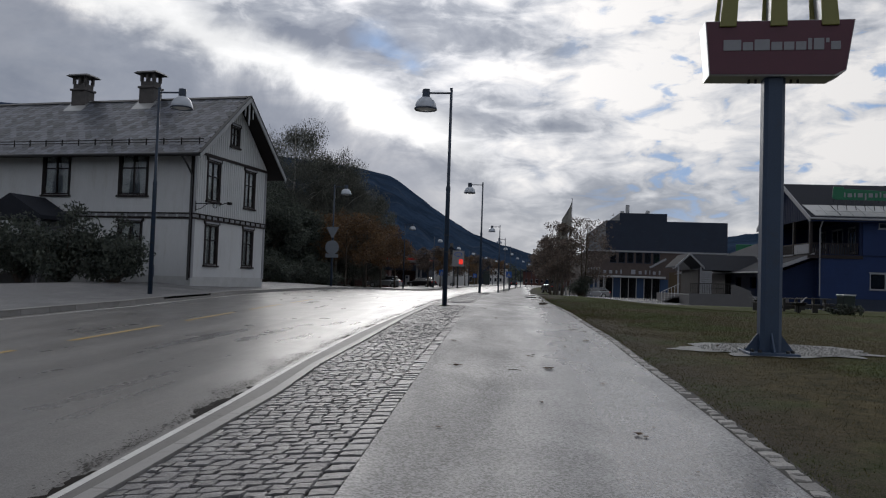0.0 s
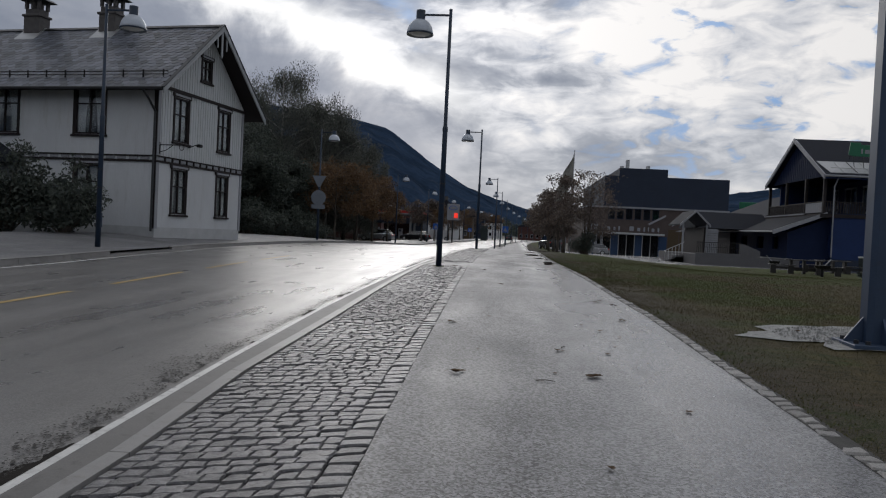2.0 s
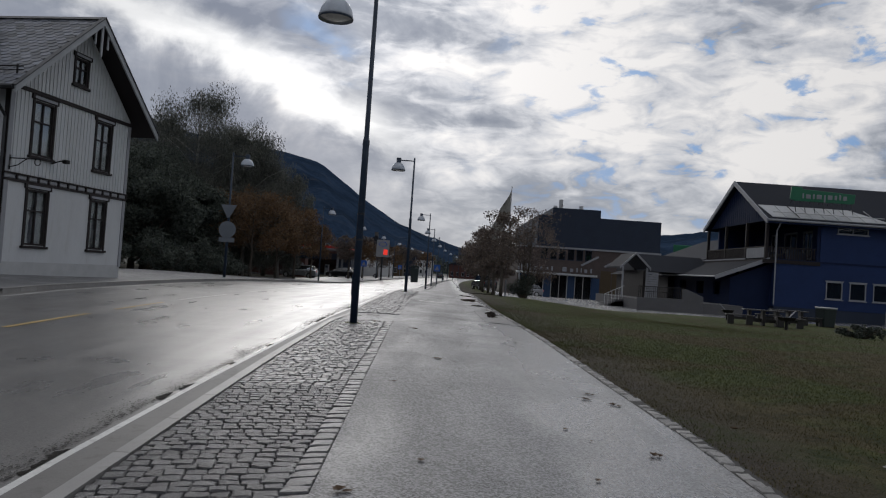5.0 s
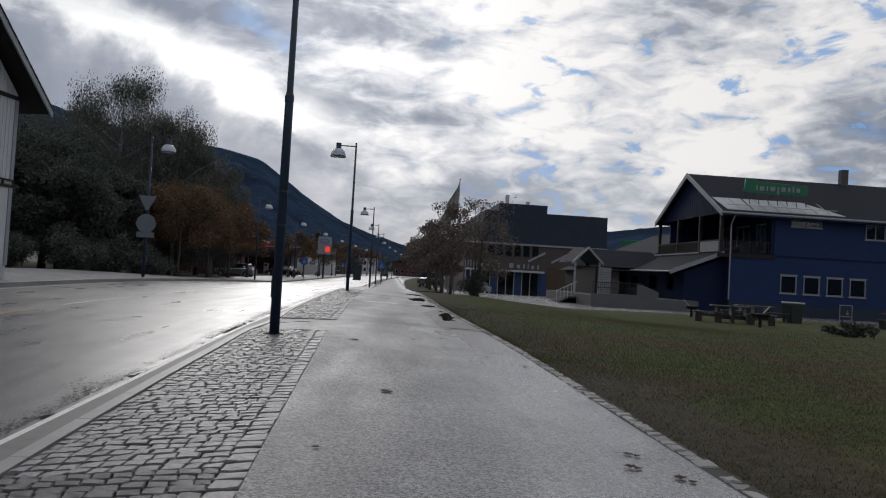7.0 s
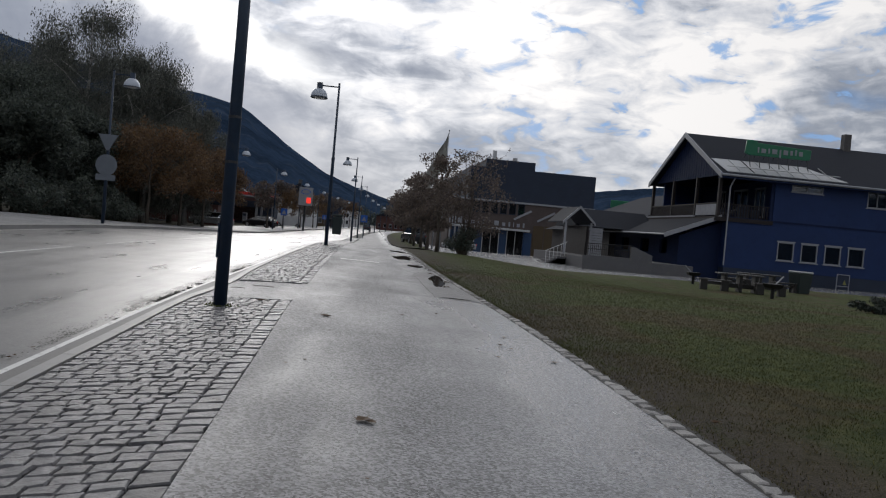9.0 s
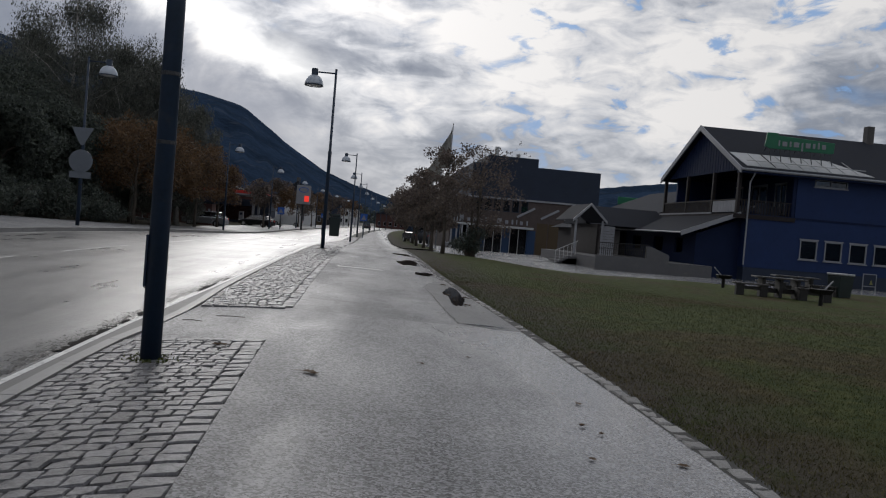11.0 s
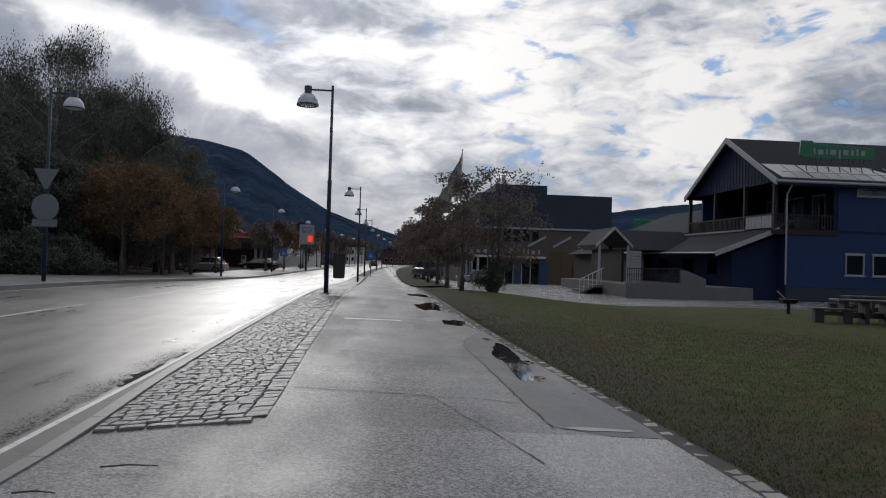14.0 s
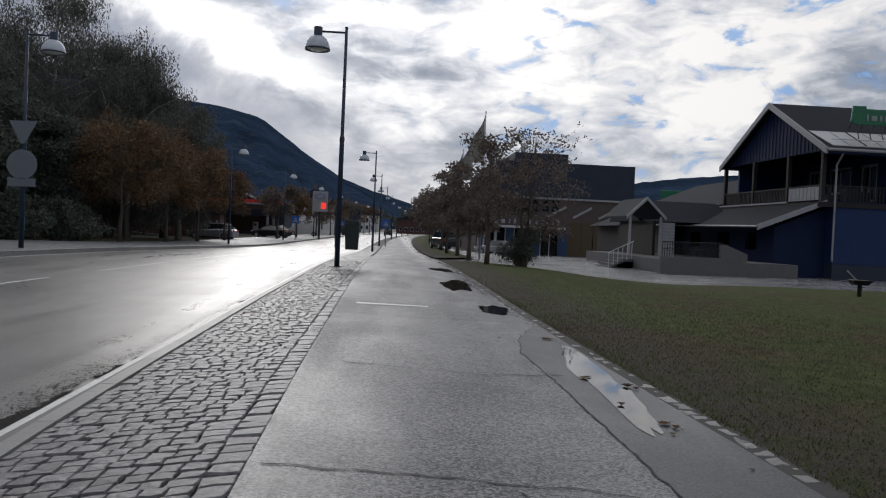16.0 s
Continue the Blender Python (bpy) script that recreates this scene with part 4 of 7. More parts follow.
    for x in (-0.36, -0.26, 0.26, 0.36):
        part("bolt", Buf().tube([(x, 0, 4.26), (x, 0, 4.19)], [0.02, 0.02], 6), M_SHEET, root)


pylon_sign()


def gravel_bed():
    rng = random.Random(8)
    buf = Buf()
    ring = []
    for i in range(40):
        a = 2 * math.pi * i / 40
        r = 1 + 0.5 * noise.noise((math.cos(a) * 2.5, math.sin(a) * 2.5, 4)) + 0.15 * noise.noise((math.cos(a) * 9, math.sin(a) * 9, 4))
        ring.append((5.0 + 1.45 * r * math.cos(a), 12.6 + 1.1 * r * math.sin(a)))
    buf.add([(x, y, land(x, y) + 0.024) for x, y in ring], [tuple(range(40))])
    solid("gravel_bed", buf, M_GRAVEL, "pale gravel bed round the mast foot", "gravel", kind="stuff")
    st = Buf()
    for i in range(1500):
        a, r = rng.uniform(0, 6.28), rng.random() ** 0.5
        x, y, s = 5.0 + 1.35 * r * math.cos(a), 12.6 + 1.0 * r * math.sin(a), rng.uniform(0.008, 0.02)
        t, z = rng.uniform(0, 6), land(x, y) + 0.028
        st.add([(x + s * math.cos(t), y + s * math.sin(t), z), (x + s * math.cos(t + 2.1), y + s * math.sin(t + 2.1), z), (x + s * math.cos(t + 4.2), y + s * math.sin(t + 4.2), z), (x, y, z + 0.005 + s)], [(0, 1, 3), (1, 2, 3), (2, 0, 3)])
    solid("gravel", st, M_GRAVEL, "loose pale stones beside the mast", "gravel", kind="stuff")


gravel_bed()


# ==== the white wooden house ====
HOUSE = pose(-13.13, 29.35, 0.23, 0, 0, -8.86)
HL, HW, HE = 14.5, 6.16, 5.72     # length, gable width, wall height


def sash_window(parent, put, s0, z0, s1, z1, curtain=True, name="window", full=0.0):
    """A two-light casement with a crossbar, in a deep frame with outer trim. put: (along, out, up)."""
    def bx(a, o0, b, c, o1, d):
        return Buf().hexa([put(a, o0, b), put(c, o0, b), put(c, o1, b), put(a, o1, b), put(a, o0, d), put(c, o0, d), put(c, o1, d), put(a, o1, d)])
    fr = Buf()
    for args in ((s0, -0.12, z0, s0 + 0.06, 0.012, z1), (s1 - 0.06, -0.12, z0, s1, 0.012, z1), (s0 + 0.06, -0.12, z0, s1 - 0.06, 0.012, z0 + 0.06), (s0 + 0.06, -0.12, z1 - 0.06, s1 - 0.06, 0.012, z1)):
        b = bx(*args)
        fr.add(b.v, b.f)
    win = part(name, fr, M_TRIM_DARK, parent, "dark-framed casement window")
    for args in ((s0 - 0.07, 0.0, z0 - 0.02, s0, 0.035, z1 + 0.02), (s1, 0.0, z0 - 0.02, s1 + 0.07, 0.035, z1 + 0.02)):
        part("side_trim", bx(*args), M_TRIM_DARK, win)
    part("head_trim", bx(s0 - 0.14, 0.0, z1 + 0.02, s1 + 0.14, 0.06, z1 + 0.17), M_TRIM_DARK, win, "", 0.008)
    part("head_panel", bx(s0 - 0.04, 0.06, z1 + 0.05, s1 + 0.04, 0.068, z1 + 0.13), M_PALE, win)
    part("window_sill", bx(s0 - 0.13, 0.0, z0 - 0.10, s1 + 0.13, 0.085, z0 - 0.02), M_TRIM_DARK, win, "", 0.008)
    mid, bar = (s0 + s1) / 2, z0 + (z1 - z0) * 0.62
    part("mullion", bx(mid - 0.024, -0.09, z0 + 0.06, mid + 0.024, -0.01, z1 - 0.06), M_TRIM_DARK, win)
    for a, c in ((s0 + 0.06, mid - 0.03), (mid + 0.03, s1 - 0.06)):
        part("transom", bx(a, -0.088, bar - 0.022, c, -0.012, bar + 0.022), M_TRIM_DARK, win)
        for b, d in ((z0 + 0.06, bar - 0.022), (bar + 0.022, z1 - 0.06)):
            p = part("pane", bx(a, -0.060, b, c, -0.054, d), M_GLASS, win)
            p.visible_shadow = False
    if curtain:
        for side in (0, 1):
            buf = Buf()
            a = s0 + 0.05 if side == 0 else s1 - 0.05
            k = 12
            for i in range(k + 1):
                t = i / k
                w = (s1 - s0) * (0.26 + 0.16 * (1 - t) ** 2 + full)
                z = z1 - 0.05 - t * (z1 - z0 - 0.1)
                zig = 0.012 * math.sin(i * 2.0)
                buf.v += [put(a, -0.105 + zig, z), put(a + (w if side == 0 else -w), -0.105 - zig, z)]
            buf.f = [(2 * i, 2 * i + 1, 2 * i + 3, 2 * i + 2) for i in range(k)]
            part("curtain", buf, M_CURTAIN, win, "white curtain drawn aside")
    return win


def white_house():
    root = thing("house", HOUSE, "white two-storey wooden house with slate roof", "house")
    ridge_z, eave_z = 8.60, 5.42
    slope = (ridge_z - 0.12 - HE) / (HW / 2)
    top = lambda s: HE + slope * min(s, HW - s) if 0 <= s <= HW else HE
    gable_put = lambda s, d, z: (-d, s, z)
    side_put = lambda s, d, z: (-s, d, z)
    g_holes = [(0.98, 0.88, 1.92, 2.60), (4.15, 0.88, 5.02, 2.60), (0.98, 3.66, 1.92, 5.36), (4.13, 3.66, 5.02, 5.36), (2.74, 6.34, 3.42, 7.22)]
    buf = holed_wall(Buf(), HW, top, g_holes, 0.2, gable_put, 0.35, (HW / 2,))
    part("gable_wall", buf, M_WALL_WHITE, root, "white boarded gable wall")
    s_holes = [(2.12, 3.76, 3.48, 5.62), (6.12, 3.76, 7.48, 5.62), (10.2, 3.76, 11.5, 5.62), (2.3, 0.95, 3.4, 2.6)]
    part("side_wall", holed_wall(Buf(), HL, lambda s: HE, s_holes, 0.2, lambda s, d, z: (-0.2 - s * (HL - 0.2) / HL, d, z), 0.35), M_WALL_WHITE, root, "white boarded long wall in shade")
    part("rear_wall", Buf().box(-HL, HW - 0.2, 0.35, -0.2, HW, HE), M_WALL_WHITE, root)
    part("end_wall", Buf().prism([(0.2, 0.35), (HW - 0.2, 0.35), (HW - 0.2, HE), (HW / 2, ridge_z - 0.2), (0.2, HE)], -HL, -HL + 0.2, "x"), M_WALL_WHITE, root)
    part("foundation", Buf().box(-HL, 0.004, -0.3, -0.004, HW - 0.004, 0.35), M_FOUND, root, "grey rendered foundation")
    part("inner_floor", Buf().box(-HL + 0.2, 0.2, 2.9, -0.2, HW - 0.2, 3.1), M_WOOD, root)
    part("attic_floor", Buf().box(-HL + 0.2, 0.2, 5.74, -0.2, HW - 0.2, 5.84), M_WOOD, root)
    part("partition", Buf().box(-5.2, 0.2, 0.4, -5.1, HW - 0.2, 5.7), M_WOOD, root)
    gp = lambda a, o, z: (o, a, z)
    sp = lambda a, o, z: (-0.2 - a * (HL - 0.2) / HL, -o, z)
    for i, (a, b, c, d) in enumerate(g_holes):
        sash_window(root, gp, a, b, c, d, True, full=0.14 if i > 1 else 0.0)
    for h in s_holes:
        sash_window(root, sp, *h)
    # trim: belt between the storeys, corner boards, gable belt
    belt = part("belt_board", Buf().box(0.002, -0.05, 2.76, 0.05, HW + 0.03, 2.84), M_TRIM_DARK, root, "dark belt board between storeys", 0.006)
    part("belt_cap", Buf().box(0.002, -0.06, 2.97, 0.07, HW + 0.05, 3.02), M_TRIM_DARK, belt, "", 0.006)
    for i in range(13):
        y = 0.05 + i * 0.475
        part("belt_panel", Buf().box(0.004, y, 2.85, 0.035, y + 0.36, 2.96), M_PALE, belt, "", 0.012)
        part("belt_bracket", Buf().box(0.004, y + 0.38, 2.84, 0.06, y + 0.45, 2.968), M_TRIM_DARK, belt, "", 0.006)
    sb = part("belt_board", Buf().box(-HL, -0.05, 2.76, 0.0, -0.002, 2.84), M_TRIM_DARK, root, "", 0.006)
    part("belt_cap", Buf().box(-HL, -0.07, 2.97, 0.0, -0.002, 3.02), M_TRIM_DARK, sb, "", 0.006)
    for i in range(28):
        x = -0.3 - i * 0.5
        part("belt_panel", Buf().box(x - 0.38, -0.035, 2.85, x, -0.004, 2.96), M_PALE, sb, "", 0.012)
    part("gable_belt", Buf().box(0.003, -0.02, 5.54, 0.06, HW + 0.02, 5.66), M_TRIM_DARK, root, "dark board below the gable", 0.008)
    part("corner_board", Buf().box(0.004, -0.03, 0.30, 0.03, 0.13, 5.54), M_PALE, root)
    part("corner_board", Buf().box(-0.16, -0.03, 0.30, 0.003, -0.004, 5.6), M_TRIM_DARK, root)
    part("corner_board", Buf().box(0.004, HW - 0.13, 0.30, 0.03, HW + 0.03, 5.54), M_PALE, root)
    # upright cover strips on the gable, split round the windows
    strips = []
    y = 0.24
    while y < HW - 0.2:
        for lo, hi in ((3.03, 5.53), (5.68, top(y) - 0.03)):
            cuts = [(lo, hi)]
            for a, b, c, d in g_holes:
                if a - 0.16 < y < c + 0.16:
                    cuts = [seg for l, h in cuts for seg in ((l, min(h, b - 0.11)), (max(l, d + 0.18), h)) if seg[1] - seg[0] > 0.03]
            for l, h in cuts:
                part("cover_strip", Buf().box(0.002, y - 0.02, l, 0.020, y + 0.02, h), M_WALL_WHITE, root)
        y += 0.17
    # roof: deck, slates, barge boards, gutter, snow rail
    over, ang = 0.72, math.atan2(ridge_z - eave_z, HW / 2 + 0.72)
    for sgn in (1, -1):
        y_e = -over if sgn == 1 else HW + over
        poly = [(y_e, eave_z), (HW / 2, ridge_z), (HW / 2, ridge_z - 0.14), (y_e, eave_z - 0.14)]
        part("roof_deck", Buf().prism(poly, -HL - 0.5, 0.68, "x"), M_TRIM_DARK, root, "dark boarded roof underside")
        barge = [(y_e - 0.02 * sgn, eave_z - 0.02), (HW / 2, ridge_z + 0.02), (HW / 2, ridge_z - 0.22), (y_e - 0.02 * sgn, eave_z - 0.24)]
        part("barge_board", Buf().prism(barge, 0.682, 0.73, "x"), M_TRIM_GREY, root, "grey barge board")
        part("barge_cap", Buf().prism([(y_e - 0.05 * sgn, eave_z + 0.0), (HW / 2, ridge_z + 0.07), (HW / 2, ridge_z + 0.03), (y_e - 0.05 * sgn, eave_z - 0.04)], 0.60, 0.76, "x"), M_SHEET, root)
    for dx in (-0.34, 0.34):
        part("gable_ornament", Buf().prism([(HW / 2 + dx - 0.03, ridge_z - 0.95), (HW / 2 + dx + 0.03, ridge_z - 0.95), (HW / 2 + dx + 0.03, ridge_z - 0.42), (HW / 2 + dx - 0.03, ridge_z - 0.42)], 0.64, 0.68, "x"), M_TRIM_GREY, root)
    part("gable_ornament", Buf().prism([(HW / 2 - 0.05, ridge_z - 1.2), (HW / 2, ridge_z - 1.32), (HW / 2 + 0.05, ridge_z - 1.2), (HW / 2 + 0.05, ridge_z - 0.2), (HW / 2 - 0.05, ridge_z - 0.2)], 0.64, 0.68, "x"), M_TRIM_GREY, root)
    part("gutter", Buf().tube([(-HL - 0.4, -over - 0.06, eave_z - 0.06), (0.66, -over - 0.06, eave_z - 0.06)], [0.065, 0.065], 8), M_SHEET, root)
    part("downpipe", Buf().tube([(-0.15, -over - 0.04, eave_z - 0.1), (-0.10, -0.5, eave_z - 0.35), (-0.08, -0.08, eave_z - 0.8), (-0.08, -0.08, 0.2)], [0.045] * 4, 8), M_SHEET, root)
    part("snow_rail", Buf().tube([(-HL, -over + 0.5, eave_z + 0.66), (0.5, -over + 0.5, eave_z + 0.66)], [0.02, 0.02], 6), M_IRON, root)
    part("snow_rail", Buf().tube([(-HL, -over + 0.5, eave_z + 0.55), (0.5, -over + 0.5, eave_z + 0.55)], [0.015, 0.015], 6), M_IRON, root)
    for i in range(18):
        x = 0.3 - i * 0.85
        part("rail_bracket", Buf().beam((x, -over + 0.5, eave_z + 0.38), (x, -over + 0.5, eave_z + 0.72), 0.03, 0.05, (1, 0, 0)), M_IRON, root)
    ridge = part("ridge_cap", Buf().prism([(HW / 2 - 0.16, ridge_z - 0.05), (HW / 2, ridge_z + 0.07), (HW / 2 + 0.16, ridge_z - 0.05)], -HL - 0.5, 0.62, "x"), M_SHEET, root)
    # chimneys with hooded tops
    for x in (-4.6, -8.4):
        ch = part("chimney", Buf().box(x - 0.40, HW / 2 - 0.32, ridge_z - 0.6, x + 0.40, HW / 2 + 0.32, ridge_z + 0.52), M_CHIM, root, "dark plastered chimney", 0.02)
        part("cornice", Buf().box(x - 0.46, HW / 2 - 0.38, ridge_z + 0.52, x + 0.46, HW / 2 + 0.38, ridge_z + 0.62), M_CHIM, ch, "", 0.02)
        part("stack", Buf().box(x - 0.36, HW / 2 - 0.28, ridge_z + 0.62, x + 0.36, HW / 2 + 0.28, ridge_z + 0.86), M_CHIM, ch, "", 0.02)
        for a in (-0.32, 0, 0.32):
            for b in (-0.24, 0.24):
                part("pier", Buf().box(x + a - 0.06, HW / 2 + b - 0.06, ridge_z + 0.86, x + a + 0.06, HW / 2 + b + 0.06, ridge_z + 1.22), M_CHIM, ch)
        part("hood", Buf().hexa([(x - 0.62, HW / 2 - 0.5, ridge_z + 1.22), (x + 0.62, HW / 2 - 0.5, ridge_z + 1.22), (x + 0.62, HW / 2 + 0.5, ridge_z + 1.22), (x - 0.62, HW / 2 + 0.5, ridge_z + 1.22), (x - 0.5, HW / 2 - 0.38, ridge_z + 1.33), (x + 0.5, HW / 2 - 0.38, ridge_z + 1.33), (x + 0.5, HW / 2 + 0.38, ridge_z + 1.33), (x - 0.5, HW / 2 + 0.38, ridge_z + 1.33)]), M_SHEET, ch, "", 0.01)
        part("flashing", Buf().prism([(HW / 2 - 0.7, ridge_z - 0.55), (HW / 2, ridge_z + 0.085), (HW / 2 + 0.7, ridge_z - 0.55), (HW / 2 + 0.7, ridge_z - 0.6), (HW / 2 - 0.7, ridge_z - 0.6)], x - 0.52, x + 0.52, "x"), M_ALU, ch)
    # wrought-iron bracket for a hanging sign, and a small flood lamp
    br = part("sign_bracket", Buf().tube([(0.03, 0.12, 3.42), (0.5, 0.12, 3.42), (1.05, 0.12, 3.42)], [0.018] * 3, 6), M_IRON, root, "black wrought-iron sign bracket")
    part("scroll", Buf().tube([(0.95 + 0.10 * math.cos(a * 0.5), 0.12, 3.33 + 0.10 * math.sin(a * 0.5)) for a in range(13)], [0.014] * 13, 6), M_IRON, br)
    part("stay", Buf().tube([(0.03, 0.12, 3.15), (0.3, 0.12, 3.22), (0.6, 0.12, 3.42)], [0.014] * 3, 6), M_IRON, br)
    part("wall_plate", Buf().box(0.0, 0.08, 3.08, 0.03, 0.16, 3.52), M_IRON, br)
    fl = part("flood_lamp", Buf().tube([(0.02, 1.95, 3.52), (0.35, 1.95, 3.62), (0.5, 1.95, 3.60)], [0.02, 0.02, 0.02], 6), M_IRON, root)
    part("lamp_head", Buf().box(0.45, 1.85, 3.54, 0.62, 2.05, 3.66), M_IRON, fl, "", 0.02)
    # porch on the long side
    po = part("porch", Buf().prism([(-9.0, 2.7), (-7.4, 3.6), (-5.8, 2.7), (-5.8, 2.55), (-9.0, 2.55)], -2.0, -0.06, "y"), M_ROOFDARK, root, "dark porch roof among shrubs")
    for x in (-8.8, -6.1):
        part("post", Buf().box(x, -1.9, -0.2, x + 0.12, -1.78, 2.55), M_PALE, po)
    part("steps", Buf().box(-8.4, -1.7, -0.25, -6.4, -0.05, 0.25), M_CONC, po)
    return root, ang, eave_z, ridge_z, over


house, H_ANG, H_EZ, H_RZ, H_OV = white_house()


def house_slates():
    """Slates in lapped courses; those near the gable as pieces, the rest in one mesh."""
    slope_len = math.hypot(HW / 2 + H_OV, H_RZ - H_EZ)
    rows, w = 22, 0.34
    expo = slope_len / rows
    ca, sa = math.cos(H_ANG), math.sin(H_ANG)
    shape = [(-w / 2 + 0.006, 0.02), (-w * 0.22, -0.10), (w * 0.22, -0.10), (w / 2 - 0.006, 0.02), (w / 2 - 0.006, expo + 0.05), (-w / 2 + 0.006, expo + 0.05)]
    one = Buf()
    n = len(shape)
    lift = lambda y: 0.026 - 0.020 * (y + 0.1) / (expo + 0.15)
    one.v = [(x, y * ca - sa * lift(y), y * sa + ca * lift(y)) for x, y in shape]
    one.v += [(x, y * ca - sa * (lift(y) - 0.008), y * sa + ca * (lift(y) - 0.008)) for x, y in shape]
    one.f = [tuple(range(n))] + [(i, i + n, (i + 1) % n + n, (i + 1) % n) for i in range(n)]
    me = one.mesh("slate", M_SLATE)
    rest = Buf()
    rng = random.Random(4)
    for r in range(rows):
        y0, z0 = -H_OV + r * expo * ca, H_EZ + r * expo * sa
        cols = int((HL + 1.0) / w)
        for c in range(cols):
            x = 0.5 - c * w - (w / 2 if r % 2 else 0)
            dz = rng.uniform(0, 0.006)
            if c < 13:
                ob = new("slate", me)
                ob.parent = house
                ob.matrix_basis = Matrix.Translation((x, y0, z0 + dz)) @ Matrix.Rotation(rng.uniform(-0.03, 0.03), 4, "Z")
            else:
                rest.add([(x + p[0], y0 + p[1], z0 + p[2] + dz) for p in one.v], one.f)
    ob = part("slating", rest, M_SLATE, house, "joined rows of grey roof slates", fix=False)
    tagged(ob, kind="stuff")
    rear = Buf()
    for r in range(rows):
        y0, z0 = HW + H_OV - r * expo * ca, H_EZ + r * expo * sa + 0.02
        rear.add([(-HL - 0.4, y0, z0 + 0.01), (0.6, y0, z0 + 0.01), (0.6, y0 - expo * ca, z0 + expo * sa), (-HL - 0.4, y0 - expo * ca, z0 + expo * sa)], [(0, 1, 2, 3)])
    part("rear_slates", rear, M_SLATE, house)


house_slates()

# ==== blue shop with veranda, across the lawn ====
def pane_window(parent, put, s0, z0, s1, z1, frame_mat, bars=1, name="window", label="pale-framed window"):
    def bx(a, o0, b, c, o1, d):
        return Buf().hexa([put(a, o0, b), put(c, o0, b), put(c, o1, b), put(a, o1, b), put(a, o0, d), put(c, o0, d), put(c, o1, d), put(a, o1, d)])
    fr = Buf()
    t = 0.07
    for args in ((s0, -0.1, z0, s0 + t, 0.04, z1), (s1 - t, -0.1, z0, s1, 0.04, z1), (s0 + t, -0.1, z0, s1 - t, 0.04, z0 + t), (s0 + t, -0.1, z1 - t, s1 - t, 0.04, z1)):
        b = bx(*args)
        fr.add(b.v, b.f)
    win = part(name, fr, frame_mat, parent, label)
    part("window_sill", bx(s0 - 0.08, 0.0, z0 - 0.07, s1 + 0.08, 0.10, z0 - 0.004), frame_mat, win)
    part("head_board", bx(s0 - 0.06, 0.0, z1 + 0.004, s1 + 0.06, 0.06, z1 + 0.09), frame_mat, win)
    w = (s1 - s0 - 2 * t) / (bars + 1)
    for i in range(bars + 1):
        a = s0 + t + i * w
        if i:
            part("mullion", bx(a - 0.03, -0.08, z0 + t, a + 0.03, 0.02, z1 - t), frame_mat, win)
        p = part("pane", bx(a + (0.03 if i else 0), -0.05, z0 + t, a + w - (0.03 if i < bars else 0), -0.042, z1 - t), M_GLASS_DARK, win)
        p.visible_shadow = False
    return win


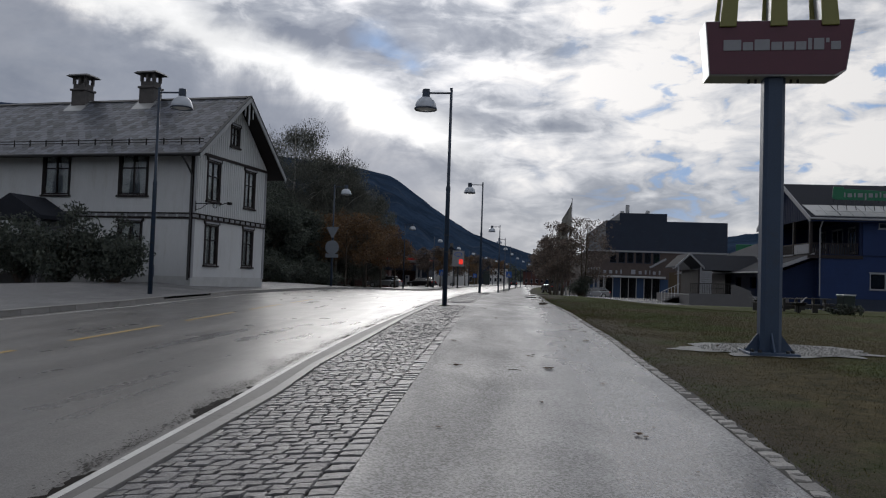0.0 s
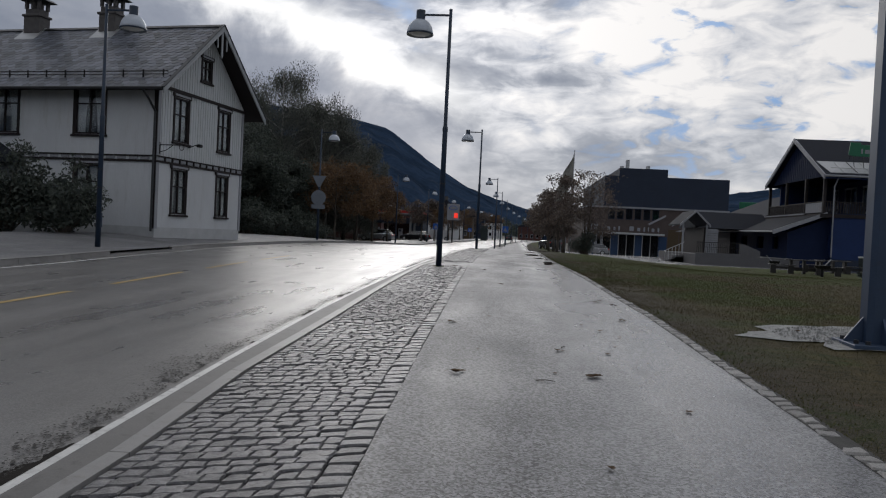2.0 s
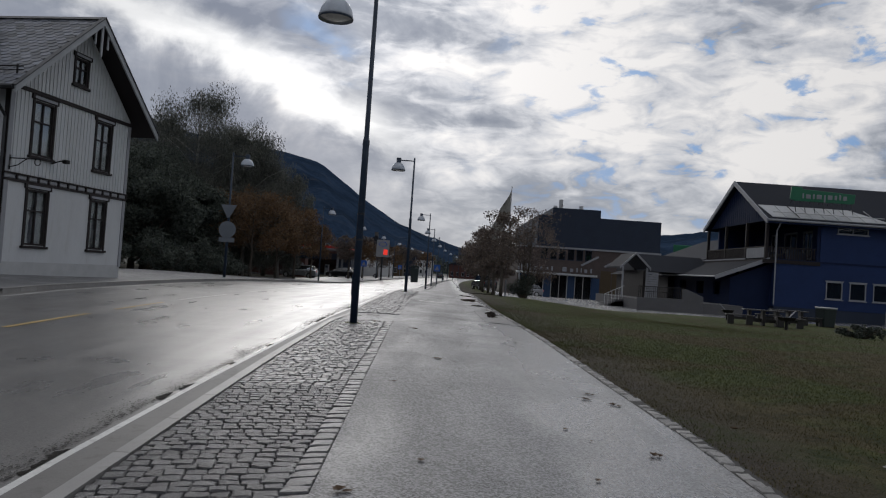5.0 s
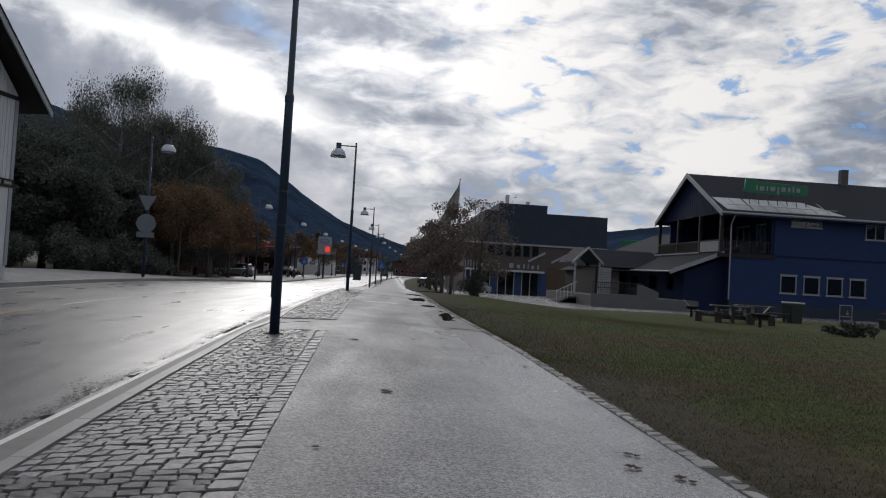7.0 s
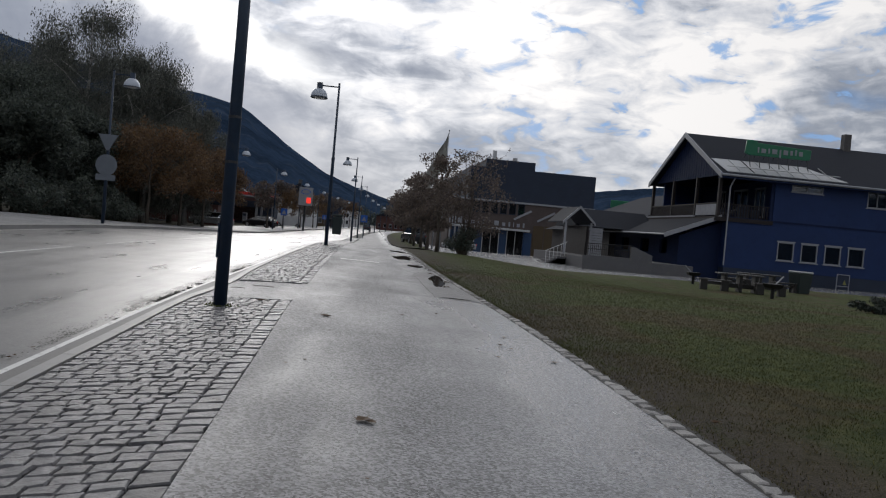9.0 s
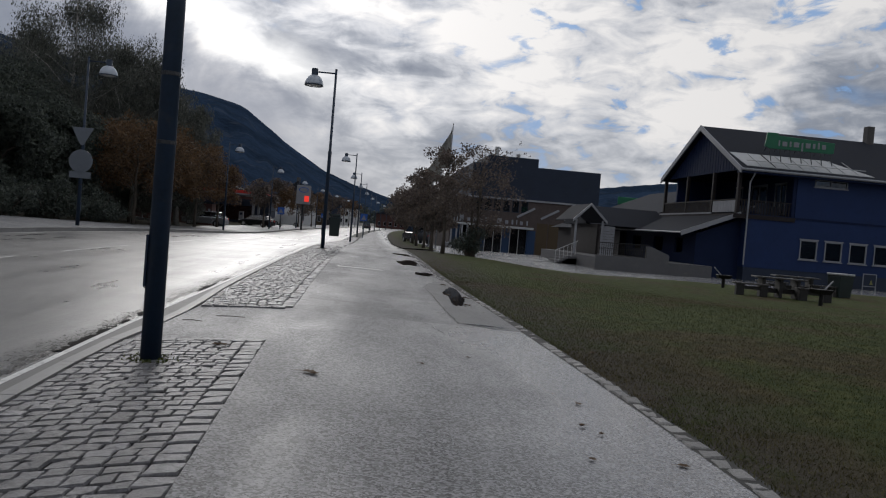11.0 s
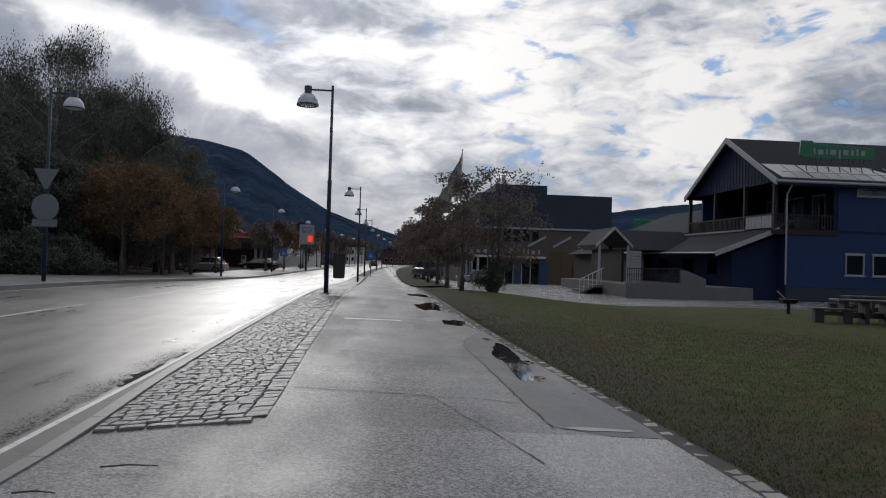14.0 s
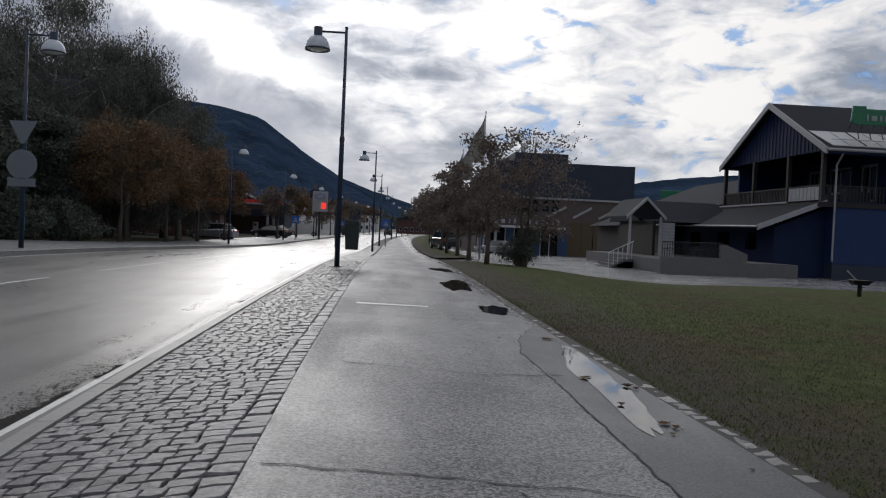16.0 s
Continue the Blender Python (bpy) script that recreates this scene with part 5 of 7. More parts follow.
def blue_shop():
    gz = -0.45
    X0, Y0, X1, Y1 = 27.0, 68.3, 62.0, 81.4
    root = thing("blue_shop_building", pose(-0.5, 0, 0), "dark blue wooden shop with veranda and shallow gable roof", "building")
    low = [(X - X0, 1.12, X + 1.32 - X0, 2.52) for X in (31.1, 33.0, 34.9, 36.8, 42.8, 44.7, 46.6)]
    sp = lambda s, d, z: (X0 + s, Y0 + d, z)
    spo = lambda s, o, z: (X0 + s, Y0 - o, z)
    part("lower_side_wall", holed_wall(Buf(), X1 - X0, lambda s: 3.95, low, 0.25, sp, 0.25), M_BLUE, root, "blue boarded side wall")
    for h in low:
        pane_window(root, spo, *h, M_PALE, 0)
    part("plinth", Buf().box(X0 + 0.02, Y0 + 0.03, gz - 0.3, X1, Y1, 0.25), M_CLADDARK, root, "grey concrete plinth")
    UX = 30.5
    up = [(31.8 - UX, 6.42, 34.3 - UX, 6.95), (37.95 - UX, 5.75, 39.6 - UX, 6.95), (46 - UX, 5.75, 47.6 - UX, 6.95)]
    part("upper_side_wall", holed_wall(Buf(), X1 - UX, lambda s: 7.2, up, 0.25, lambda s, d, z: (UX + s, Y0 + d, z), 4.0), M_BLUE, root, "blue boarded upper wall")
    for h in up:
        pane_window(root, lambda s, o, z: (UX + s, Y0 - o, z), *h, M_PALE)
    part("belt_board", Buf().box(X0, Y0 - 0.05, 3.95, X1, Y0 + 0.25, 4.08), M_BLUE_DARK, root)
    gh = [(1.4, 1.15, 3.1, 3.0), (6.0, 1.0, 7.2, 3.0)]
    part("lower_gable_wall", holed_wall(Buf(), Y1 - Y0 - 0.25, lambda s: 3.95, gh, 0.25, lambda s, d, z: (X0 + d, Y0 + 0.25 + s, z), 0.25), M_BLUE, root)
    for h in gh:
        pane_window(root, lambda s, o, z: (X0 - o, Y0 + 0.25 + s, z), *h, M_PALE, 1)
    ug = [(1.2, 4.35, 2.8, 6.6), (4.0, 5.0, 6.5, 6.6), (8.0, 4.35, 9.2, 6.6)]
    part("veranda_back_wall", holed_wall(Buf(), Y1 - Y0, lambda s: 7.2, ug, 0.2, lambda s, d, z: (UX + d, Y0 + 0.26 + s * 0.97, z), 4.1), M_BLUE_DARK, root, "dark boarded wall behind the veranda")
    for h in ug:
        pane_window(root, lambda s, o, z: (UX - o, Y0 + 0.26 + s * 0.97, z), *h, M_PALE, 1)
    part("end_wall", Buf().box(X1 - 0.25, Y0, gz, X1, Y1, 7.2), M_BLUE, root)
    part("rear_wall", Buf().box(X0, Y1, gz, X1, Y1 + 0.25, 7.2), M_BLUE, root)
    part("inner_floor", Buf().box(X0 + 0.3, Y0 + 0.3, 3.8, X1 - 0.3, Y1, 3.94), M_WOOD, root)
    # siding joints: thin lapped boards on the gable side
    for i in range(19):
        z = 0.3 + i * 0.19
        part("cladding_board", Buf().hexa([(X0 - 0.030, Y0 - 0.02, z), (X0 - 0.002, Y0 - 0.02, z), (X0 - 0.002, Y0 + 1.5, z), (X0 - 0.030, Y0 + 1.5, z), (X0 - 0.012, Y0 - 0.02, z + 0.18), (X0 - 0.002, Y0 - 0.02, z + 0.18), (X0 - 0.002, Y0 + 1.5, z + 0.18), (X0 - 0.012, Y0 + 1.5, z + 0.18)]), M_BLUE, root)
    # veranda floor, posts, railing
    ver = part("veranda_floor", Buf().box(25.9, Y0 - 0.1, 3.72, UX, Y1 + 1.0, 4.02), M_TRIM_DARK, root, "dark veranda floor edge")
    part("fascia", Buf().box(25.86, Y0 + 3.7, 4.03, 25.98, Y1 + 1.05, 4.14), M_PALE, ver)
    for y in (Y0 + 0.05, 72.4, 77.2, Y1 + 0.55):
        part("post", Buf().box(26.1, y, 4.02, 26.34, y + 0.24, 7.2), M_TRIM_DARK, root)
    part("post", Buf().box(30.2, Y0 - 0.02, 4.02, 30.44, Y0 + 0.2, 7.2), M_BLUE_DARK, root)
    rail = part("railing", Buf().box(26.12, Y0 + 0.3, 5.0, 26.22, Y1 + 0.55, 5.1), M_TRIM_DARK, root, "veranda railing")
    for i in range(44):
        y = Y0 + 4.3 + i * 0.21
        part("baluster", Buf().box(26.14, y, 4.06, 26.19, y + 0.08, 5.0), M_TRIM_DARK, rail)
    for i in range(8):
        y = Y0 + 0.4 + i * 0.45
        part("rail_panel", Buf().box(26.13, y, 4.15, 26.17, y + 0.40, 4.98), M_PALE, rail, "pale railing panel")
    srail = part("side_railing", Buf().box(26.3, Y0 + 0.03, 5.0, 30.2, Y0 + 0.12, 5.08), M_TRIM_DARK, root)
    for i in range(18):
        part("baluster", Buf().box(26.45 + i * 0.21, Y0 + 0.05, 4.06, 26.53 + i * 0.21, Y0 + 0.09, 5.0), M_TRIM_DARK, srail)
    for x, y, h in ((28.6, 69.6, 1.0), (29.3, 69.5, 0.8), (27.6, 71, 0.75), (27.4, 75, 0.9), (27.8, 79.5, 1.1)):
        part("stored_box", Buf().box(x, y, 4.02, x + 0.7, y + 0.8, 4.02 + h), M_CLADDARK, ver, "", 0.03)
    # roof
    rz, ez, yr, ya, yb, xa = 11.05, 7.22, 74.8, 67.45, 82.2, 25.75
    for s, y_e in ((1, ya), (-1, yb)):
        part("roof_slope", Buf().prism([(y_e, ez), (yr, rz), (yr, rz - 0.25), (y_e, ez - 0.22)], xa + 0.05, X1 + 0.6, "x"), M_ROOFDARK, root, "dark felted roof")
        part("barge_board", Buf().prism([(y_e - 0.04 * s, ez + 0.03), (yr, rz + 0.05), (yr, rz - 0.36), (y_e - 0.04 * s, ez - 0.36)], xa - 0.06, xa + 0.05, "x"), M_PALE, root, "pale barge board")
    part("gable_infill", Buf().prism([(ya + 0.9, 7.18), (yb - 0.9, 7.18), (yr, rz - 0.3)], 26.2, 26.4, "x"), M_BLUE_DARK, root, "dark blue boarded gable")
    for i in range(26):
        y = 68.9 + i * 0.46
        h = 7.2 + (rz - 0.32 - 7.18) * (1 - abs(y - yr) / (yr - ya - 0.9))
        if h > 7.35:
            part("gable_board", Buf().box(26.17, y, 7.2, 26.198, y + 0.06, h - 0.08), M_BLUE_DARK, root)
    part("gutter", Buf().tube([(xa, ya - 0.05, ez - 0.1), (X1, ya - 0.05, ez - 0.1)], [0.09, 0.09], 8), M_PALE, root)
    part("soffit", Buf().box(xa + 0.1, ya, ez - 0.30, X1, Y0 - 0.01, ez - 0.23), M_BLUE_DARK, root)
    part("downpipe", Buf().tube([(26.9, ya + 0.1, 7.0), (26.88, Y0 - 0.12, 6.3), (26.9, Y0 - 0.12, 0.4)], [0.06] * 3, 8), M_PALE, root, "white downpipe")
    part("chimney", Buf().box(39.55, 74.4, 10.2, 40.15, 75.0, 12.3), M_CHIM, root, "dark square chimney", 0.03)
    # pale sheets on the slope, with seams and a snow guard
    sl = (rz - ez) / (yr - ya)
    on = lambda y, d: ez + (y - ya) * sl + d
    sheet = part("roof_sheet", Buf().hexa([(26.3, 67.75, on(67.75, 0.02)), (35.9, 67.75, on(67.75, 0.02)), (33.4, 69.9, on(69.9, 0.02)), (25.95, 69.9, on(69.9, 0.02)), (26.3, 67.75, on(67.75, 0.06)), (35.9, 67.75, on(67.75, 0.06)), (33.4, 69.9, on(69.9, 0.06)), (25.95, 69.9, on(69.9, 0.06))]), M_PANEL, root, "pale metal sheets on the roof slope")
    for i in range(8):
        x = 27.4 + i * 1.05
        part("seam", Buf().beam((x, 67.8, on(67.8, 0.075)), (x - 0.1, 69.85, on(69.85, 0.075)), 0.05, 0.05), M_ALU if i != 1 else M_TRIM_DARK, sheet)
    part("snow_guard", Buf().tube([(26.5, 68.2, on(68.2, 0.25)), (35.5, 68.2, on(68.2, 0.25))], [0.03, 0.03], 6), M_ALU, sheet)
    part("second_sheet", Buf().hexa([(43.5, 68.4, on(68.4, 0.02)), (47, 68.4, on(68.4, 0.02)), (47, 70.5, on(70.5, 0.02)), (42.8, 70.5, on(70.5, 0.02)), (43.5, 68.4, on(68.4, 0.06)), (47, 68.4, on(68.4, 0.06)), (47, 70.5, on(70.5, 0.06)), (42.8, 70.5, on(70.5, 0.06))]), M_PANEL, root)
    # green roof sign with plain pale bars
    sg = thing("roof_sign", pose(27.8, 69.35, 0, 0, 0, -4), "green shop sign on thin struts above a roof", "sign")
    part("board", Buf().prism([(0.0, 9.15), (0.35, 9.0), (4.9, 8.95), (5.1, 9.0), (5.15, 9.75), (0.95, 9.98), (0.9, 10.15), (0.1, 10.15)], -0.08, 0.08, "y"), M_GREEN, sg, "", 0.02)
    x = 0.95
    for w, h in ((0.12, 0.42), (0.36, 0.34), (0.14, 0.38), (0.40, 0.36), (0.14, 0.62), (0.36, 0.36), (0.2, 0.36), (0.14, 0.46), (0.3, 0.34)):
        z = 9.22 - (0.26 if h > 0.6 else 0)
        part("name_bar", Buf().box(x, -0.12, z, x + w, -0.085, z + h), M_LETTER, sg, "", 0.03)
        x += w + 0.17
    for i in range(7):
        x = 0.35 + i * 0.75
        part("strut", Buf().beam((x, 0.0, 9.1), (x + 0.02, -0.4, 8.05), 0.045, 0.045), M_SHEET, sg)
        part("stay", Buf().beam((x, 0.0, 9.7), (x + 0.02, 0.9, 8.85), 0.03, 0.03), M_SHEET, sg)
    return root


blue_shop()


def annex():
    """Low wing with a long roof, a porch, steps and a ramp."""
    root = thing("shop_annex", pose(0, 0, 0), "low dark wooden wing with sweeping roof", "building")
    gz = -0.75
    part("wing_wall", holed_wall(Buf(), 17.0, lambda s: 2.35, [(2.0, 0.9, 3.6, 2.0), (6, 0.9, 8, 2.0), (11, 0.9, 13, 2.0)], 0.2, lambda s, d, z: (23.2 + d, 69.4 + s, z), gz), M_BLUE_DARK, root, "dark blue boarded wing wall")
    part("wing_end_wall", Buf().prism([(23.2, gz), (26.98, gz), (26.98, 3.9), (23.2, 2.35)], 69.2, 69.4, "y"), M_BLUE_DARK, root)
    part("roof", Buf().prism([(21.75, 2.42), (27.0, 4.52), (27.0, 4.36), (21.75, 2.26)], 68.4, 84.0, "y"), M_ROOFDARK, root, "dark sloping roof")
    part("barge_board", Buf().prism([(21.70, 2.46), (26.0, 4.18), (26.0, 3.86), (21.70, 2.12)], 68.32, 68.398, "y"), M_PALE, root, "pale slanting barge board")
    part("gutter", Buf().tube([(21.7, 68.4, 2.34), (21.7, 87, 2.5)], [0.07, 0.07], 8), M_PALE, root)
    part("big_roof", Buf().prism([(21.75, 2.5), (34.0, 7.6), (46.0, 2.5)], 84.0, 108.0, "y"), M_ROOFDARK, root, "large dark hall roof")
    part("hall_wall", Buf().box(22.6, 84.3, gz - 0.8, 45, 107.5, 2.5), M_TRIM_DARK, root)
    part("deck", Buf().box(15.3, 66.2, gz - 0.2, 23.2, 69.2, 0.12), M_CONC, root)
    part("deck", Buf().box(15.3, 69.2, gz - 0.2, 23.2, 84.0, 0.12), M_CONC, root)
    part("ramp_wall", Buf().prism([(14.9, gz - 0.2), (20.0, gz - 0.2), (20.0, 0.62), (18.7, 1.12), (18.4, 1.12), (18.4, 0.32), (14.9, 0.28)], 65.9, 66.15, "y"), M_CONC, root, "grey concrete ramp wall", 0.01)
    rl = part("ramp_railing", Buf().tube([(15.0, 66.02, 1.15), (18.6, 66.02, 1.2)], [0.03, 0.03], 6), M_IRON, root)
    part("mid_rail", Buf().tube([(15.0, 66.02, 0.75), (18.6, 66.02, 0.8)], [0.02, 0.02], 6), M_IRON, rl)
    for i in range(26):
        x = 15.0 + i * 0.144
        part("baluster", Buf().box(x, 66.0, 0.28, x + 0.03, 66.03, 1.16), M_IRON, rl)
    # porch with white-edged gable
    for s in (-1, 1):
        part("porch_roof", Buf().prism([(16.5, 4.05), (16.5 + s * 1.3, 2.78), (16.5 + s * 1.3, 2.66), (16.5, 3.93)], 73.4, 79.0, "y"), M_ROOFDARK, root)
        part("porch_barge", Buf().prism([(16.5, 4.10), (16.5 + s * 1.35, 2.78), (16.5 + s * 1.35, 2.56), (16.5, 3.88)], 73.3, 73.398, "y"), M_PALE, root, "white barge board")
    part("link_roof", Buf().prism([(78.0, 2.6), (82.0, 4.3), (86.0, 2.6)], 17.6, 25.0, "x"), M_ROOFDARK, root)
    part("link_wall", Buf().box(17.9, 76.0, 0.12, 18.1, 84.0, 2.6), M_TRIM_DARK, root)
    for i in range(11):
        part("cladding_board", Buf().box(17.6, 73.95, 0.14 + i * 0.21, 18.7, 73.99, 0.14 + i * 0.21 + 0.19), M_PALE, root)
    for x in (15.4, 17.5):
        part("porch_post", Buf().box(x, 73.5, 0.1, x + 0.14, 73.64, 2.8), M_PALE, root)
    for i in range(4):
        part("step", Buf().box(13.6 + i * 0.3, 72.0, gz - 0.3, 15.3, 75.0, -0.62 + i * 0.18), M_CONC, root)
    hr = part("stair_rail", Buf().tube([(13.6, 72.0, 0.25), (15.3, 72.0, 1.1)], [0.03, 0.03], 6), M_ALU, root)
    for i in range(6):
        part("baluster", Buf().box(13.65 + i * 0.3, 71.98, -0.75 + i * 0.15, 13.69 + i * 0.3, 72.02, 0.28 + i * 0.15), M_ALU, hr)
    g = thing("far_roof_sign", pose(31.2, 112, 0), "small green sign above a distant roof", "sign")
    part("board", Buf().box(0, 0, 6.2, 3.2, 0.15, 7.2), M_GREEN, g, "", 0.05)
    for x in (0.4, 2.6):
        part("strut", Buf().box(x, 0.02, 2.3, x + 0.1, 0.12, 6.2), M_SHEET, g)


annex()


# ==== shop block beyond the parking area ====
def shop_block():
    root = thing("shop_block", pose(-1.5, 0, 0), "dark clad shop block over brown brick ground floor", "building")
    gz = -2.2
    X0, X1, Y0, Y1 = 17.7, 40.1, 145.0, 190.0
    part("upper_volume", Buf().box(X0, Y0, 7.3, X1, Y1, 12.95), M_CLADDARK, root, "dark grey metal-clad upper floors")
    for i in range(1, 9):
        part("cladding_joint", Buf().box(X0 - 0.02, Y0 - 0.03, 7.3 + i * 0.62, X1 + 0.02, Y0 - 0.004, 7.3 + i * 0.62 + 0.06), M_CLADDARK, root)
    part("roof_volume", Buf().box(20.4, Y0 + 1, 12.95, 29.2, Y1 - 6, 14.5), M_CLADDARK, root)
    for x, h in ((21.0, 15.0), (22.0, 16.2), (25.8, 15.2)):
        part("flue", Buf().box(x - 0.3, Y0 + 2.5, 14.3, x + 0.35, Y0 + 3.2, h), M_ALU, root)
    lower = [(18.6 - 14.5 + i * 1.6, 5.0, 19.8 - 14.5 + i * 1.6, 6.9) for i in range(6)]
    part("brick_front", holed_wall(Buf(), X1 - 14.5, lambda s: 7.0, lower + [(0.4, gz + 0.1, 13.5, 2.1), (17.5, -1.5, 22.0, 1.2)], 0.3, lambda s, d, z: (14.5 + s, Y0 + d, z), gz), M_BRICKWALL, root, "brown brick shop front")
    for h in lower:
        pane_window(root, lambda s, o, z: (14.5 + s, Y0 - o, z), *h, M_CLADDARK, 0, "window", "")
    part("brick_side", Buf().box(14.5, Y0 + 0.3, gz, 14.8, Y1, 7.0), M_BRICKWALL, root)
    part("rear", Buf().box(14.8, Y1 - 0.3, gz, X1, Y1, 7.0), M_BRICKWALL, root)
    part("east_side", Buf().box(X1 - 0.3, Y0 + 0.3, gz, X1, Y1 - 0.3, 7.0), M_BRICKWALL, root)
    part("band", Buf().box(14.3, Y0 - 0.3, 7.0, X1 + 0.2, Y1, 7.3), M_PALE, root, "pale parapet band")
    part("canopy", Buf().box(14.2, Y0 - 2.2, 2.15, 28.6, Y0 - 0.01, 2.5), M_ALU, root, "pale entrance canopy", 0.03)
    for i in range(9):
        x = 14.9 + i * 1.45
        p = part("shop_pane", Buf().box(x + 0.06, Y0 + 0.1, gz + 0.1, x + 1.39, Y0 + 0.12, 2.1), M_GLASS_DARK if i % 3 else M_SHOPBLUE, root)
        part("shop_mullion", Buf().box(x - 0.06, Y0 + 0.06, gz + 0.1, x + 0.06, Y0 + 0.2, 2.1), M_ALU, root)
    for i in range(4):
        part("column", Buf().box(14.5 + i * 0.9, Y0 - 2.1, gz, 14.75 + i * 0.9, Y0 - 1.85, 2.15), M_PALE, root)
    part("inner_wall", Buf().box(14.9, Y0 + 8, gz, X1 - 0.4, Y0 + 8.2, 7.0), M_WHITEWALL, root)
    for i in range(5):
        part("ochre_panel", Buf().box(29.6 + i * 2.05, Y0 - 0.06, gz + 0.2, 31.5 + i * 2.05, Y0 - 0.005, 3.4), M_OCHRE, root, "ochre facade panel")
    part("blue_panel", Buf().box(27.9, Y0 - 0.12, gz + 0.1, 29.4, Y0 - 0.065, 2.0), M_SHOPBLUE, root)
    x = 16.2
    for w, h in ((0.75, 1.0), (0.7, 0.75), (0.75, 0.75), (0.45, 0.75), (0.4, 0.95), (-1.2, 0), (1.0, 1.0), (0.7, 0.75), (0.4, 0.95), (0.25, 1.0), (0.65, 0.75), (0.4, 0.95)):
        if w > 0:
            part("name_bar", Buf().box(x, Y0 - 0.2, 2.85, x + w * 0.8, Y0 - 0.05, 2.85 + h * 0.85), M_LETTER, root, "", 0.08)
            x += w + 0.42
        else:
            x -= w
    for i in range(5):
        part("fin", Buf().box(14.6 + i * 0.5, Y0 - 0.2, 2.7, 14.8 + i * 0.5, Y0 - 0.05, 3.9), M_PALE, root)
    for i in range(3):
        part("stair_beam", Buf().beam((26.0 + i * 4.2, Y0 - 0.15, 4.2), (29.0 + i * 4.2, Y0 - 0.15, 5.9), 0.2, 0.35), M_PALE, root)


shop_block()


# ==== lawn furniture ====
def picnic_table():
    root = thing("picnic_table", Matrix.Identity(4), "heavy dark wooden table with two low benches on the lawn", "picnic table", "picnic tables")
    for i in range(6):
        # tops lighter than the legs: glare painted into the planks
        part("top_plank", Buf().box(-0.92, -0.44 + i * 0.148, 0.70, 0.92, -0.44 + i * 0.148 + 0.140, 0.755), M_WOOD_GLARE, root, "", 0.006)
    for x in (-0.62, 0.0, 0.62):
        part("leg_slab", Buf().box(x - 0.06, -0.34, 0.0, x + 0.06, 0.34, 0.70), M_WOOD, root, "", 0.008)
    part("stretcher", Buf().box(-0.56, -0.05, 0.16, 0.56, 0.05, 0.34), M_WOOD, root, "", 0.006)
    for bx, by in ((-1.08, -0.42), (1.10, -0.62)):
        for i in range(2):
            part("seat_plank", Buf().box(bx - 0.66, by - 0.19 + i * 0.19, 0.42, bx + 0.66, by - 0.19 + i * 0.19 + 0.182, 0.47), M_WOOD_GLARE, root, "", 0.006)
        for x in (-0.42, 0.42):
            part("bench_leg", Buf().box(bx + x - 0.14, by - 0.15, 0.0, bx + x + 0.14, by + 0.15, 0.42), M_WOOD, root, "", 0.008)
        part("bench_beam", Buf().box(bx - 0.28, by - 0.05, 0.24, bx + 0.28, by + 0.05, 0.36), M_WOOD, root)
    return root


table = picnic_table()
table.matrix_world = pose(15.3, 43.6, land(15.3, 43.6) + 0.005, 0, 0, -14)
for x, y, r in ((18.5, 48.0, -12), (25.0, 46.0, 10)):
    copy_thing(table, pose(x, y, land(x, y) + 0.005, 0, 0, r))


def ground_grill(x, y, r):
    """A low charcoal grill on a post, with a slanting handle."""
    root = thing("ground_grill", pose(x, y, land(x, y) + 0.005, 0, 0, r), "low dark steel grill on a post in the lawn", "grill", "ground grills")
    part("post", Buf().tube([(0, 0, -0.05), (0, 0, 0.42)], [0.07, 0.07], 10), M_IRON, root)
    part("fire_tray", Buf().hexa([(-0.22, -0.2, 0.40), (0.22, -0.2, 0.40), (0.22, 0.2, 0.40), (-0.22, 0.2, 0.40), (-0.3, -0.26, 0.56), (0.3, -0.26, 0.56), (0.3, 0.26, 0.56), (-0.3, 0.26, 0.56)]), M_IRON, root, "", 0.01)
    part("handle", Buf().beam((0.12, 0, 0.56), (0.42, 0, 0.86), 0.04, 0.04, (0, 1, 0)), M_PALE, root)


ground_grill(15.2, 47.9, 170)
ground_grill(14.95, 40.3, 10)


def waste_bin(x, y):
    root = thing("waste_container", pose(x, y, land(x, y) + 0.01, 0, 0, 10), "dark grey waste container on grass", "bin")
    part("body", Buf().hexa([(-0.32, -0.32, 0.0), (0.32, -0.32, 0), (0.32, 0.32, 0), (-0.32, 0.32, 0), (-0.38, -0.38, 0.95), (0.38, -0.38, 0.95), (0.38, 0.38, 0.95), (-0.38, 0.38, 0.95)]), M_BIN, root, "", 0.03)
    part("lid", Buf().box(-0.40, -0.40, 0.955, 0.40, 0.40, 1.05), M_PANEL, root, "pale lid", 0.03)


waste_bin(20.1, 47.2)


